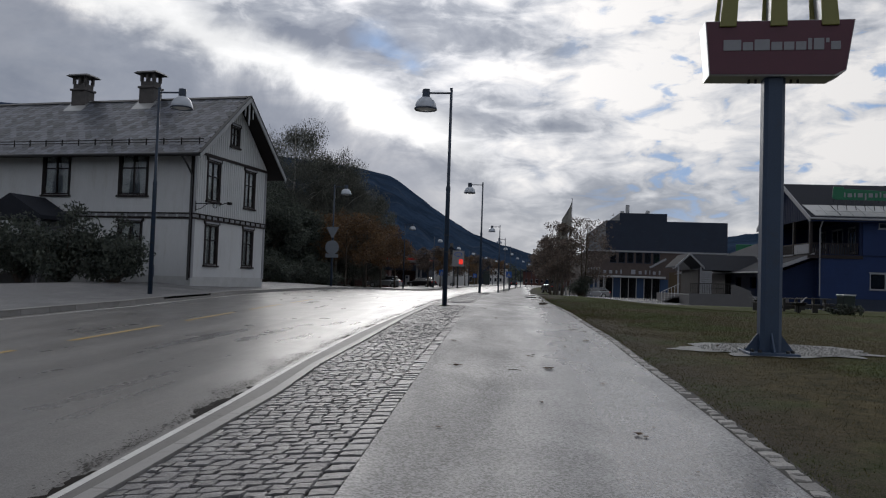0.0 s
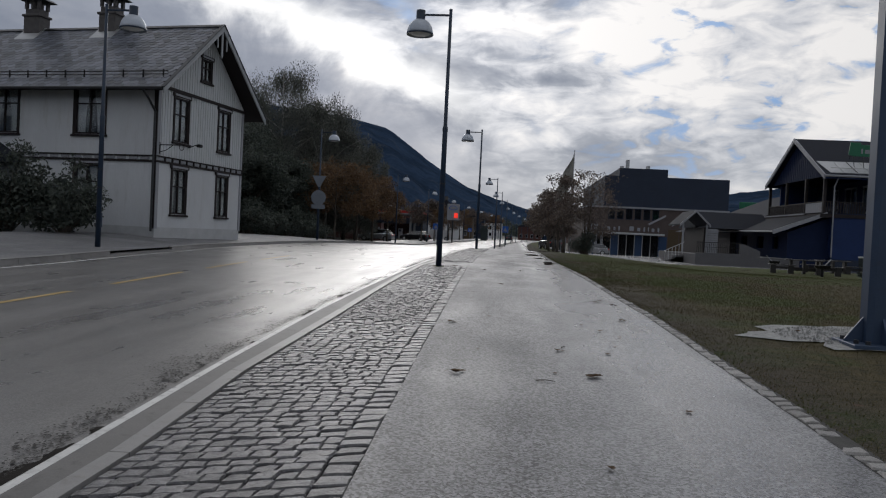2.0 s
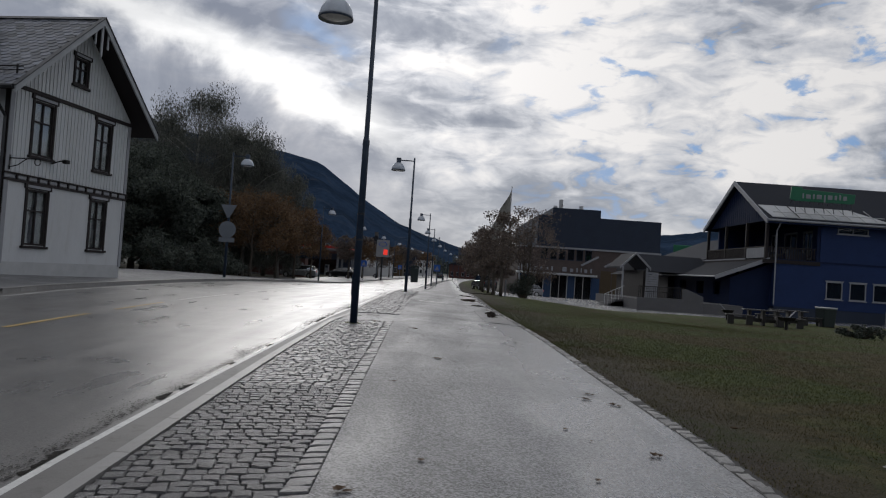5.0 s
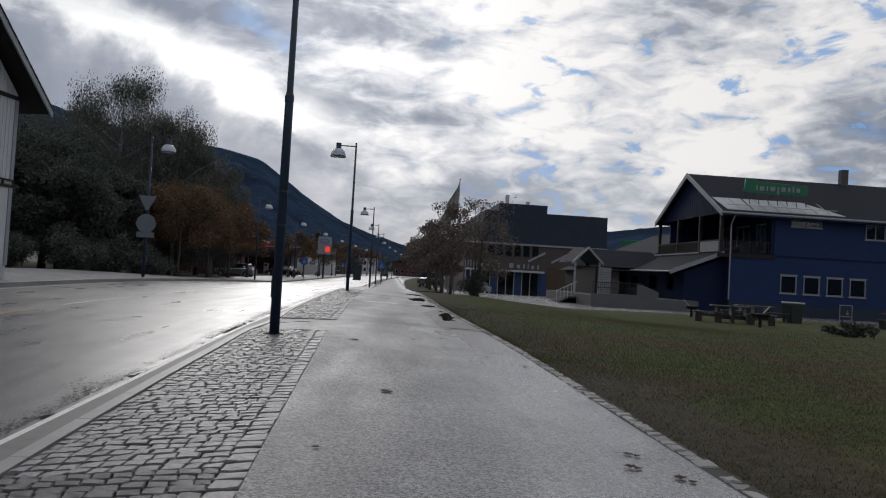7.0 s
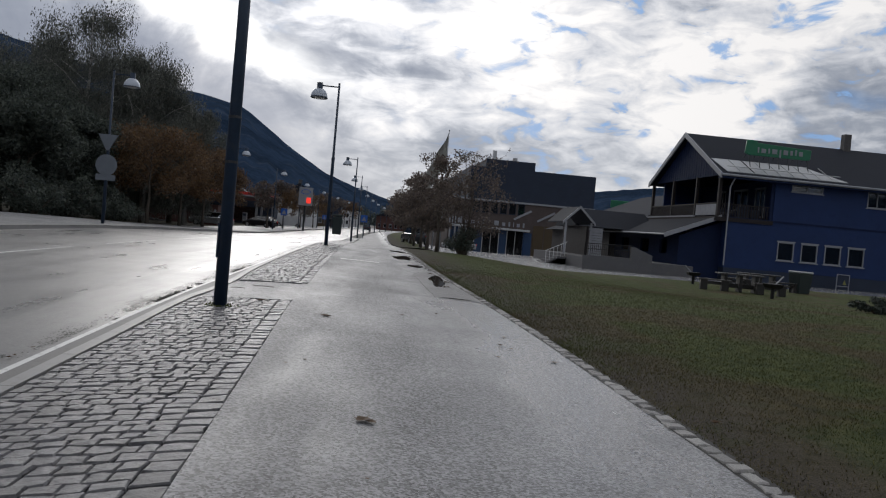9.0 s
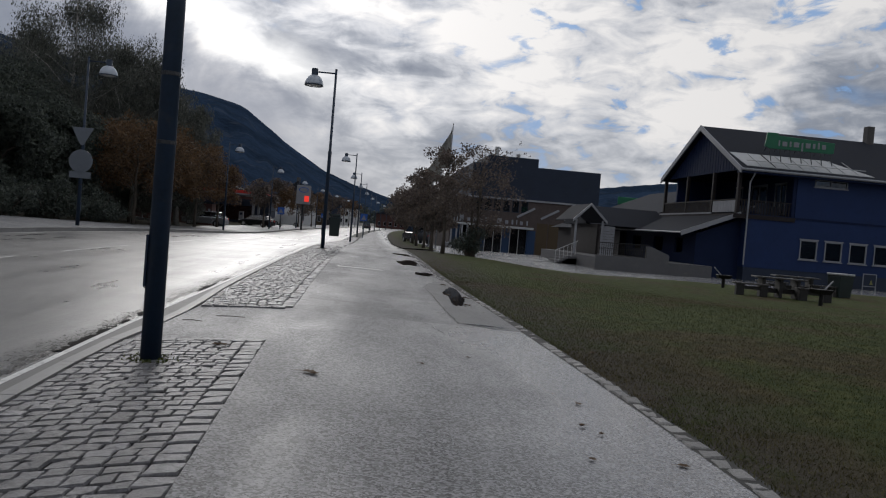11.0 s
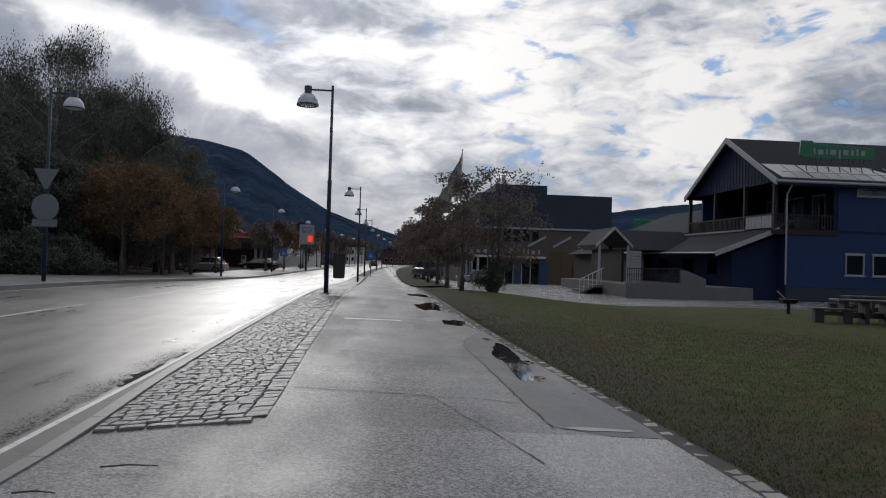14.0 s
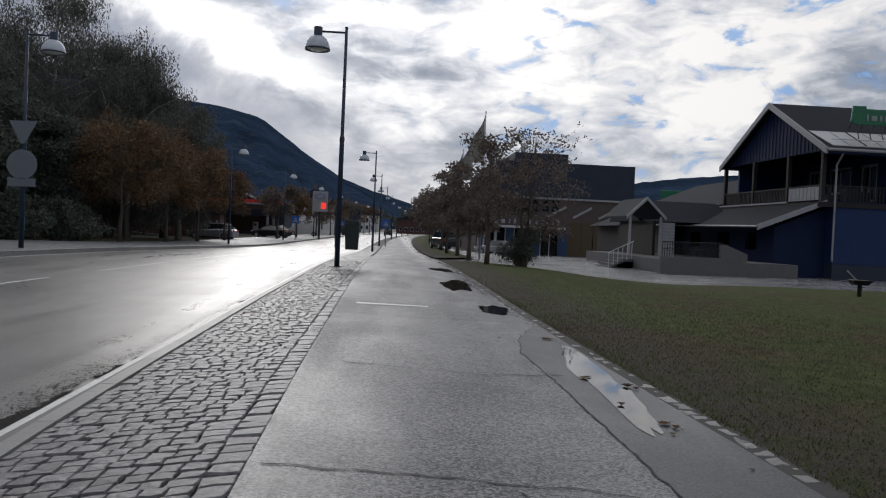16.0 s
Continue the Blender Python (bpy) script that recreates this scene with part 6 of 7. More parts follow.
def notice_stand(x, y, r):
    """A white tubular frame on two feet with a dark panel and a small yellow triangle."""
    root = thing("notice_stand", pose(x, y, land(x, y) - 0.06, 0, 0, r), "white framed notice stand with dark panel by the shop", "sign")
    part("panel", Buf().box(-0.46, -0.012, 0.32, 0.46, 0.012, 1.12), M_CLADDARK, root, "dark panel")
    for x0 in (-0.52, 0.46):
        part("upright", Buf().box(x0, -0.03, 0.0, x0 + 0.06, 0.03, 1.18), M_LETTER, root, "", 0.01)
    for z in (0.26, 1.12):
        part("rail", Buf().box(-0.46, -0.03, z, 0.46, 0.03, z + 0.06), M_LETTER, root, "", 0.01)
    part("triangle", Buf().prism([(-0.02, 0.42), (0.26, 0.42), (0.12, 0.78)], -0.03, -0.016, "y"), M_SIGNYEL, root, "small yellow triangle")


notice_stand(35.2, 66.9, 0)


def flagpole(x, y, h, seed):
    z = land(x, y)
    root = thing("flagpole", pose(x, y, z), "white flagpole with a limp grey flag", "flagpole", "flagpoles")
    part("pole", Buf().tube([(0, 0, -0.1), (0, 0, h)], [0.06, 0.03], 10), M_PALE, root, smooth_it=True)
    part("finial", Buf().lathe([(0.0, h + 0.12), (0.05, h + 0.06), (0.05, h + 0.02), (0.0, h - 0.02)], 10), M_PALE, root)
    buf = Buf()
    k, n = 10, 16
    for j in range(n + 1):
        t = j / n
        w = 0.12 + 0.78 * min(1, t * 1.9)
        for i in range(k + 1):
            s = i / k
            buf.v.append((-0.04 - s * w, 0.10 * math.sin(s * 9 + t * 3 + seed) * s, h - 0.15 - t * 3.0 - s * 0.5 * (1 - t)))
    for j in range(n):
        for i in range(k):
            a = j * (k + 1) + i
            buf.f.append((a, a + 1, a + k + 2, a + k + 1))
    part("flag", buf, M_FLAG, root, "limp grey flag", smooth_it=True, fix=False)


flagpole(5.1, 71.0, 9.1, 0)
flagpole(5.2, 79.0, 8.6, 2)
flagpole(5.3, 88.0, 8.6, 4)


# ==== vehicles ====
def car(name, x, y, r, paint, label, prof, width=1.78):
    root = thing(name, pose(x, y, land(x, y) - 0.04, 0, 0, r), label, "car", "parked cars")
    body = part("body", Buf().prism(prof["body"], -width / 2, width / 2, "x"), paint, root, "", 0.06)
    cab = Buf()
    pb = prof["cabin"]
    n = len(pb)
    cab.v = [(-width / 2 + 0.06 + (0.16 if z > 1.1 else 0), p, z) for p, z in pb] + [(width / 2 - 0.06 - (0.16 if z > 1.1 else 0), p, z) for p, z in pb]
    cab.f = [tuple(range(n)), tuple(range(2 * n - 1, n - 1, -1))] + [(i, i + n, (i + 1) % n + n, (i + 1) % n) for i in range(n)]
    part("windows", cab, M_GLASS_DARK, root, "dark glazed cabin", 0.03)
    (p0, z0), (p1, z1) = prof["roof"]
    part("roof", Buf().box(-width / 2 + 0.2, p0, z0, width / 2 - 0.2, p1, z0 + 0.05), paint, root, "", 0.02)
    for s in (-1, 1):
        for p in prof["wheels"]:
            w = part("wheel", Buf().tube([(s * (width / 2 - 0.2), p, 0.33), (s * (width / 2 + 0.01), p, 0.33)], [0.33, 0.33], 20), M_RUBBER, root)
            part("rim", Buf().tube([(s * (width / 2 + 0.012), p, 0.33), (s * (width / 2 + 0.02), p, 0.33)], [0.2, 0.19], 14), M_ALU, w)
        part("tail_light", Buf().box(s * (width / 2 - 0.3) - 0.12, prof["rear"] - 0.02, 0.75, s * (width / 2 - 0.3) + 0.12, prof["rear"] + 0.03, 0.95), M_RED, root)
        part("headlight", Buf().box(s * (width / 2 - 0.3) - 0.14, prof["front"] - 0.04, 0.62, s * (width / 2 - 0.3) + 0.14, prof["front"] + 0.02, 0.78), M_DIFF, root)
    return root


HATCH = {"body": [(-2.05, 0.3), (2.1, 0.3), (2.12, 0.7), (1.1, 0.92), (-1.95, 0.98), (-2.08, 0.7)], "cabin": [(-1.9, 0.96), (1.05, 0.9), (0.35, 1.42), (-1.4, 1.46)], "roof": ((-1.35, 1.44), (0.3, 1.44)), "wheels": (-1.3, 1.35), "rear": -2.06, "front": 2.1}
SUV = {"body": [(-2.2, 0.35), (2.2, 0.35), (2.25, 0.85), (1.2, 1.08), (-2.15, 1.12), (-2.25, 0.8)], "cabin": [(-2.1, 1.1), (1.15, 1.06), (0.45, 1.68), (-1.9, 1.7)], "roof": ((-1.85, 1.68), (0.4, 1.68)), "wheels": (-1.4, 1.4), "rear": -2.22, "front": 2.22}
VAN = {"body": [(-2.4, 0.3), (2.4, 0.3), (2.45, 0.9), (1.7, 1.2), (1.2, 1.95), (-2.4, 1.98)], "cabin": [(0.4, 1.25), (1.62, 1.22), (1.18, 1.88), (0.5, 1.9)], "roof": ((-2.3, 1.96), (1.1, 1.96)), "wheels": (-1.5, 1.5), "rear": -2.42, "front": 2.42}
car("parked_car", 4.4, 93, 12, M_CARDARK, "black sport utility car parked beside the path", SUV, 1.9)
car("parked_car", 10.5, 104, 80, M_CARGREY, "silver hatchback parked on wet asphalt", HATCH)
car("parked_car", -14.2, 111, 70, M_CARDARK, "dark hatchback parked by the filling station", HATCH)
car("parked_car", -13.6, 138, 90, M_CARWHITE, "white van parked by the filling station", VAN, 1.9)
car("parked_car", -16.5, 93, 85, M_CARGREY, "silver car parked under trees", HATCH)
car("car", -4.2 + bend(185), 185, 0, M_CARDARK, "dark car on the far road", HATCH)


# ==== across the road, further on ====
def filling_station():
    root = thing("filling_station", pose(-21, 128, land(-21, 128)), "filling station with red and white canopy", "filling station")
    can = part("canopy", Buf().box(-8, -5, 4.0, 6, 5, 4.5), M_PALE, root, "pale canopy", 0.04)
    part("red_band", Buf().box(-8.03, -5.06, 4.22, 6.03, -5.005, 4.62), M_RED, can, "red canopy band")
    part("red_band", Buf().box(6.005, -5.0, 4.22, 6.05, 5.0, 4.62), M_RED, can)
    for x in (-6, 4):
        for y in (-2.5, 2.5):
            part("column", Buf().box(x - 0.15, y - 0.15, -0.2, x + 0.15, y + 0.15, 4.0), M_PALE, root)
    shop = part("shop", Buf().box(-14, 6, -0.2, 5, 14, 3.6), M_CLADDARK, root)
    part("shop_window", Buf().box(-10, 5.9, 0.4, 3, 5.98, 2.6), M_GLASS_DARK, shop)
    for x in (-4, 2):
        pump = part("pump", Buf().box(x - 0.3, -0.4, -0.1, x + 0.3, 0.4, 1.7), M_PALE, root, "", 0.04)
        part("display", Buf().box(x - 0.2, -0.44, 1.2, x + 0.2, -0.405, 1.55), M_CLADDARK, pump)
    py = thing("price_pylon", pose(-9.6 + bend(115), 116, land(-9.6, 116)), "white price pylon with lit red digits", "sign")
    part("post", Buf().box(-0.12, -0.1, -0.2, 0.12, 0.1, 3.3), M_SHEET, py)
    brd = part("board", Buf().box(-0.9, -0.15, 3.3, 0.9, 0.15, 5.75), M_PALE, py, "", 0.03)
    ov = [(0.62 * math.cos(2 * math.pi * i / 24), 5.15 + 0.34 * math.sin(2 * math.pi * i / 24)) for i in range(24)]
    part("oval", Buf().prism(ov, -0.19, -0.155, "y"), M_SIGNBLUE, brd)
    part("oval_inner", Buf().prism([(x * 0.85, 5.15 + (z - 5.15) * 0.8) for x, z in ov], -0.21, -0.194, "y"), M_LETTER, brd)
    part("price_digit", Buf().box(0.15, -0.2, 3.65, 0.72, -0.157, 4.4), M_REDLIT, brd, "lit red price digits")


filling_station()


def brick_hall():
    root = thing("brick_building", pose(-24.5, 97, land(-24, 97), 0, 0, 6), "red-brown brick building behind street trees", "building")
    wins = [(1.0, 1.0, 2.2, 2.6), (3.2, 1.0, 4.4, 2.6), (6.2, 0.2, 7.3, 2.6), (8.6, 1.6, 9.3, 2.6), (9.7, 1.6, 10.4, 2.6), (10.8, 1.6, 11.5, 2.6)]
    part("front_wall", holed_wall(Buf(), 13, lambda s: 4.2, wins, 0.3, lambda s, d, z: (-8 + s, d, z), -0.3), M_BRICKRED, root, "red-brown front wall")
    for h in wins:
        pane_window(root, lambda s, o, z: (-8 + s, -o, z), *h, M_PALE, 1)
    part("side_wall", Buf().box(4.7, 0.3, -0.3, 5.0, 9, 4.2), M_BRICKRED, root)
    part("side_wall", Buf().box(-8, 0.3, -0.3, -7.7, 9, 4.2), M_BRICKRED, root)
    part("rear_wall", Buf().box(-7.7, 8.7, -0.3, 4.7, 9, 4.2), M_BRICKRED, root)
    part("roof", Buf().prism([(-0.6, 4.2), (4.5, 6.4), (9.6, 4.2)], -8.4, 5.4, "x"), M_ROOFDARK, root)
    rm = part("ramp", Buf().prism([(-6, -0.2), (3, -0.2), (3, 0.1), (-6, 0.9)], -3.0, -1.6, "y"), M_CONC, root, "grey entrance ramp")
    part("handrail", Buf().beam((-6, -2.95, 1.8), (3, -2.95, 1.0), 0.05, 0.05), M_PALE, rm)
    for i in range(7):
        x = -6 + i * 1.45
        part("rail_post", Buf().box(x, -2.98, 0.0, x + 0.05, -2.92, 1.75 - i * 0.125), M_PALE, rm)
    for x in (-6.5, -5.2):
        part("column", Buf().box(x, -1.4, -0.2, x + 0.2, -1.2, 3.4), M_PALE, root)
    k = thing("kiosk", pose(-17.4, 95, land(-17.4, 95)), "small brick kiosk with white notices", "kiosk")
    part("body", Buf().box(-1.0, 0, -0.2, 1.0, 2.0, 2.2), M_BRICKRED, k)
    part("roof", Buf().box(-1.15, -0.15, 2.2, 1.15, 2.15, 2.35), M_ROOFDARK, k)
    for x, w, z, h in ((-0.8, 0.22, 1.0, 0.9), (-0.5, 0.22, 1.0, 0.9), (0.05, 0.25, 1.2, 0.4), (0.65, 0.2, 1.1, 0.6)):
        part("notice", Buf().box(x, -0.03, z, x + w, -0.004, z + h), M_LETTER, k)


brick_hall()


def town_house(x, y, w, d, h, rise, wall, r, label):
    root = thing("town_house", pose(x, y, land(x, y), 0, 0, r), label, "house", "distant town houses")
    wins = [(a, b, a + 0.9, b + 1.3) for a in np.arange(0.8, w - 1.4, 2.0) for b in np.arange(0.9, h - 1.5, 2.7)]
    part("front_wall", holed_wall(Buf(), w, lambda s: h, wins, 0.25, lambda s, dd, z: (-w / 2 + s, dd, z), -0.3), wall, root)
    for hh in wins:
        pane_window(root, lambda s, o, z: (-w / 2 + s, -o, z), *[float(v) for v in hh], M_PALE, 0)
    part("shell", Buf().box(-w / 2, 0.25, -0.3, -w / 2 + 0.25, d, h).box(w / 2 - 0.25, 0.25, -0.3, w / 2, d, h).box(-w / 2 + 0.25, d - 0.25, -0.3, w / 2 - 0.25, d, h), wall, root)
    roof = part("roof", Buf().prism([(-w / 2 - 0.5, h), (0, h + rise), (w / 2 + 0.5, h)], -0.5, d + 0.5, "y"), M_ROOFDARK, root)
    part("chimney", Buf().box(-0.4, d / 2 - 0.4, h + rise - 0.8, 0.4, d / 2 + 0.4, h + rise + 1.0), M_CHIM, roof)


town_house(-15.5, 170, 8, 12, 5.5, 3.2, M_WHITEWALL, 5, "white gabled town house far along the road")
town_house(-27, 150, 12, 9, 4.5, 2.5, M_BRICKRED, 0, "red-brown house behind the filling station")
town_house(-17, 205, 11, 10, 6, 2.5, M_OCHRE, 0, "ochre town house far along the road")
town_house(-15, 245, 10, 10, 6, 3, M_CLADDARK, 0, "dark town house at the end of the road")
town_house(24, 230, 14, 12, 6, 3, M_WHITEWALL, 0, "pale town house behind the street trees")
town_house(10, 290, 18, 12, 5, 3, M_BRICKRED, -8, "brick town house closing the road")
town_house(-12, 300, 14, 12, 6, 3, M_WHITEWALL, 4, "pale town house closing the road")

# ==== trees, shrubs, grass ====
def leaf_cloud(centres, radii, count, size, rng, droop=0.0, flat=0.8):
    """Small bent leaves scattered through many clumps; returns vertices and faces."""
    c = np.array(centres)
    r = np.array(radii)
    w = r ** 2
    pick = rng.choice(len(c), count, p=w / w.sum())
    d = rng.normal(size=(count, 3))
    d /= np.linalg.norm(d, axis=1)[:, None]
    rad = rng.random(count) ** 0.45
    p = c[pick] + d * (r[pick] * rad)[:, None] * np.array([1, 1, flat])
    if droop:
        p[:, 2] -= droop * rng.random(count) * r[pick]
    a = rng.normal(size=(count, 3))
    a /= np.linalg.norm(a, axis=1)[:, None]
    b = np.cross(a, rng.normal(size=(count, 3)))
    b /= np.linalg.norm(b, axis=1)[:, None] + 1e-9
    if droop:
        a = a * 0.5 + np.array([0, 0, -1.0]) * 0.8
    s = size * (0.6 + 0.8 * rng.random(count))[:, None]
    v = np.stack([p - a * s, p + b * s * 0.45, p + a * s, p - b * s * 0.45], axis=1).reshape(-1, 3)
    f = np.arange(count * 4).reshape(-1, 4)
    return v, f


def tree(name, x, y, height, spread, trunk_r, leaf, bark, label, seed, leaves=9000, size=0.07, clear=0.25, droop=0.0, clumps=60, sparse_top=0.0, lean=0.0, group="street trees", category="tree", stems=1, fill=0.30):
    rng = np.random.default_rng(seed)
    rd = random.Random(seed)
    root = thing(name, pose(x, y, land(x, y) - 0.05), label, category, group)
    wood = Buf()
    tips = []
    for s in range(stems):
        ox, oy = (rd.uniform(-0.15, 0.15), rd.uniform(-0.15, 0.15)) if stems > 1 else (0, 0)
        out = (rd.uniform(-1, 1) * spread * 0.25, rd.uniform(-1, 1) * spread * 0.25) if stems > 1 else (lean, 0)
        top = Vector((ox + out[0], oy + out[1], height * 0.93))
        pts, rr = [], []
        for i in range(7):
            t = i / 6
            pts.append(Vector((ox, oy, 0)).lerp(top, t) + Vector((rd.uniform(-1, 1), rd.uniform(-1, 1), 0)) * 0.03 * height * t * (1 - t))
            rr.append(trunk_r * (1 - 0.88 * t) * (1.25 if i == 0 else 1))
        wood.tube(pts, rr, 9)
        nb = 15 if stems == 1 else 7
        for k in range(nb):
            t = clear + (0.95 - clear) * (k + rd.random()) / nb
            i = min(5, int(t * 6))
            base = pts[i].lerp(pts[i + 1], t * 6 - i)
            a = k * 2.4 + rd.uniform(-0.5, 0.5)
            span = spread * (0.30 + 0.70 * math.sin(math.pi * min(1, (t - clear) / (1 - clear) * 0.85 + 0.15))) * rd.uniform(0.75, 1.1)
            end = base + Vector((math.cos(a) * span, math.sin(a) * span, span * rd.uniform(0.35, 0.8)))
            if end.z > height:
                end.z = height * rd.uniform(0.93, 1.0)
            midp = base.lerp(end, 0.5) + Vector((rd.uniform(-1, 1), rd.uniform(-1, 1), 0.8)) * span * 0.10
            r0 = trunk_r * 0.42 * (1 - 0.7 * t)
            wood.tube([base, midp, end], [r0, r0 * 0.6, r0 * 0.15], 5, False)
            for q in range(5):
                u = rd.uniform(0.35, 1.0)
                b0 = base.lerp(midp, u * 2) if u < 0.5 else midp.lerp(end, u * 2 - 1)
                e2 = b0 + Vector((rd.uniform(-1, 1), rd.uniform(-1, 1), rd.uniform(-0.2, 0.9) - droop)) * span * 0.38
                wood.tube([b0, b0.lerp(e2, 0.5) + Vector((0, 0, 0.04 * span)), e2], [r0 * 0.4, r0 * 0.25, r0 * 0.08], 4, False)
                tips.append(e2)
            tips.append(end)
    part("trunk", wood, bark, root, smooth_it=True, fix=False)
    tips = [t for t in tips if t.z > height * clear * 0.8]
    cs, rs = [], []
    for t in rd.sample(tips, min(clumps, len(tips))):
        if sparse_top and t.z > height * 0.72 and rd.random() < sparse_top:
            continue
        cs.append(tuple(t))
        rs.append(spread * fill * rd.uniform(0.55, 1.15))
    v, f = leaf_cloud(cs, rs, leaves, size, rng, droop)
    if sparse_top:
        tv, tf = leaf_cloud([tuple(t) for t in tips if t.z > height * 0.6], [spread * 0.10] * len([t for t in tips if t.z > height * 0.6]), leaves // 7, size, rng)
        f = np.concatenate([f, tf + len(v)])
        v = np.concatenate([v, tv])
    me = bpy.data.meshes.new("crown")
    me.from_pydata(v.tolist(), [], f.tolist())
    me.materials.append(leaf)
    cr = new("crown", me)
    cr.parent = root
    return root


def shrub(x, y, w, h, leaf, label, seed, leaves=6000, size=0.06, group="garden shrubs"):
    rng = np.random.default_rng(seed)
    rd = random.Random(seed)
    root = thing("shrub", pose(x, y, land(x, y) - 0.03), label, "shrub", group)
    wood = Buf()
    cs, rs = [], []
    for i in range(22):
        a = rd.uniform(0, 6.28)
        r = w * 0.5 * rd.random() ** 0.6
        top = Vector((math.cos(a) * r, math.sin(a) * r, h * rd.uniform(0.45, 0.95) * (1 - 0.35 * (r / (w * 0.5)) ** 2)))
        wood.tube([(math.cos(a) * 0.1, math.sin(a) * 0.1, 0), top * 0.55 + Vector((0, 0, 0.1)), top], [0.035, 0.022, 0.006], 5, False)
        for k in range(3):
            t = rd.uniform(0.35, 1.0)
            p = top * t
            cs.append((p.x + rd.uniform(-0.2, 0.2) * w * 0.3, p.y + rd.uniform(-0.2, 0.2) * w * 0.3, max(0.15, p.z)))
            rs.append(min(w, h) * rd.uniform(0.12, 0.24))
    part("stem", wood, M_BARK, root, fix=False)
    v, f = leaf_cloud(cs, rs, leaves, size, rng)
    me = bpy.data.meshes.new("foliage")
    me.from_pydata(v.tolist(), [], f.tolist())
    me.materials.append(leaf)
    o = new("foliage", me)
    o.parent = root
    return root


# by the path, beyond the lawn
tree("rowan_tree", 3.5, 54.6, 5.3, 1.9, 0.10, M_LEAF_ROWAN, M_BARK, "half-bare reddish-brown rowan beside the path", 11, 3000, 0.07, 0.30, 0, 80, 0.6, fill=0.26)
tree("rowan_tree", 5.1, 54.8, 5.8, 2.3, 0.07, M_LEAF_ROWAN, M_BARK, "half-bare many-stemmed tree at the lawn end", 12, 3000, 0.07, 0.12, 0, 90, 0.65, stems=4, fill=0.24)
shrub(4.85, 54.4, 2.1, 1.8, M_LEAF_DARK, "dark brownish shrub at the foot of a tree", 13, 3200, 0.06, "path shrubs")
for i, (x, y, h, s) in enumerate([(3.5, 62, 5.0, 1.9), (3.6, 70, 5.2, 2.0), (3.6, 79, 5.0, 2.0), (3.8, 88, 5.4, 2.1), (3.9, 99, 5.4, 2.2), (4.2, 112, 5.6, 2.3), (4.6, 126, 5.8, 2.4), (5.4, 142, 6.0, 2.6), (6.8, 160, 6.5, 2.8), (9, 182, 7, 3.2), (12, 208, 8, 3.5)]):
    tree("street_tree", x, y, h, s, 0.11, M_LEAF_ROWAN, M_BARK, "brownish autumn street tree beside the path", 20 + i, 3600 if y < 110 else 2600, 0.10 if y < 110 else 0.16, 0.22, 0, 60, 0.45 if y < 80 else 0.2)

# across the road: autumn trees, tall birches, dark mass behind
for i, (x, y, h, s) in enumerate([(-15.2, 66.0, 6.4, 2.6), (-14.8, 73.0, 6.6, 2.7), (-14.6, 80.0, 6.6, 2.6), (-14.4, 88.0, 6.0, 2.4), (-18.8, 71.0, 6.8, 2.8), (-19.5, 79.0, 7.0, 3.0)]):
    tree("autumn_tree", x, y, h, s, 0.12, M_LEAF_AUT, M_BARK, "orange-brown autumn tree across the road", 40 + i, 8000, 0.09, 0.30, 0, 70, group="autumn trees")
for i, (x, y, h, s) in enumerate([(-12.6, 104, 5.5, 2.2), (-12.6, 118, 5.5, 2.2), (-12.2, 134, 5.5, 2.4), (-12.2, 152, 6, 2.6), (-11.5, 178, 6.5, 3.0), (-11, 215, 7, 3)]):
    tree("street_tree", x + bend(y), y, h, s, 0.12, M_LEAF_AUT if i % 2 else M_LEAF_ROWAN, M_BARK, "brown street tree by the filling station", 60 + i, 3500, 0.13, 0.30, 0, 50)
for i, (x, y, h, s) in enumerate([(-23.8, 77, 18.4, 4.8), (-19.7, 80, 15.2, 3.8), (-28.5, 80, 16.4, 4.8), (-17.6, 86, 11.8, 3.0), (-21.6, 82, 16.0, 4.6)]):
    tree("birch_tree", x, y, h, s, 0.24, M_LEAF_BIRCH, M_BARK_BIRCH, "tall drooping birch with thinning leaves", 80 + i, 60000, 0.085, 0.12, 1.0, 240, 0.0, group="birches", fill=0.33)
for i, (x, y, h, s) in enumerate([(-22, 60, 8.0, 3.6), (-27, 62, 9.5, 4.2), (-24, 67, 9.5, 3.8), (-31, 66, 11, 4.6), (-20, 66, 7.0, 3.0), (-19.5, 88, 9.0, 3.6), (-24, 88, 10.5, 4.0), (-29, 84, 12, 4.5), (-34, 60, 12, 5), (-36, 74, 13, 5), (-19.0, 55.5, 5.5, 2.6), (-24, 54, 7, 3.4)]):
    tree("dark_tree", x, y, h, s, 0.22, M_LEAF_DARK, M_BARK, "dense dark green tree across the road", 100 + i, 34000, 0.10, 0.06, 0, 130, group="dark trees", fill=0.34)
for i, (x, y) in enumerate([(-15.8, 50), (-17.2, 52.5), (-15.6, 54.5), (-17.0, 57.5), (-15.8, 59.5), (-18.6, 49), (-20.2, 51.5), (-16.2, 62.5)]):
    shrub(x, y, 3.0, 2.3, M_LEAF_DARK, "dark green hedge shrub beside the pavement", 130 + i, 5000, 0.075, "hedge shrubs")

# a low ragged clump on the open lawn
shrub(14.5, 33.6, 1.9, 0.6, M_LEAF_DARK, "low dark weedy clump on the lawn", 190, 2600, 0.05, "lawn weeds")

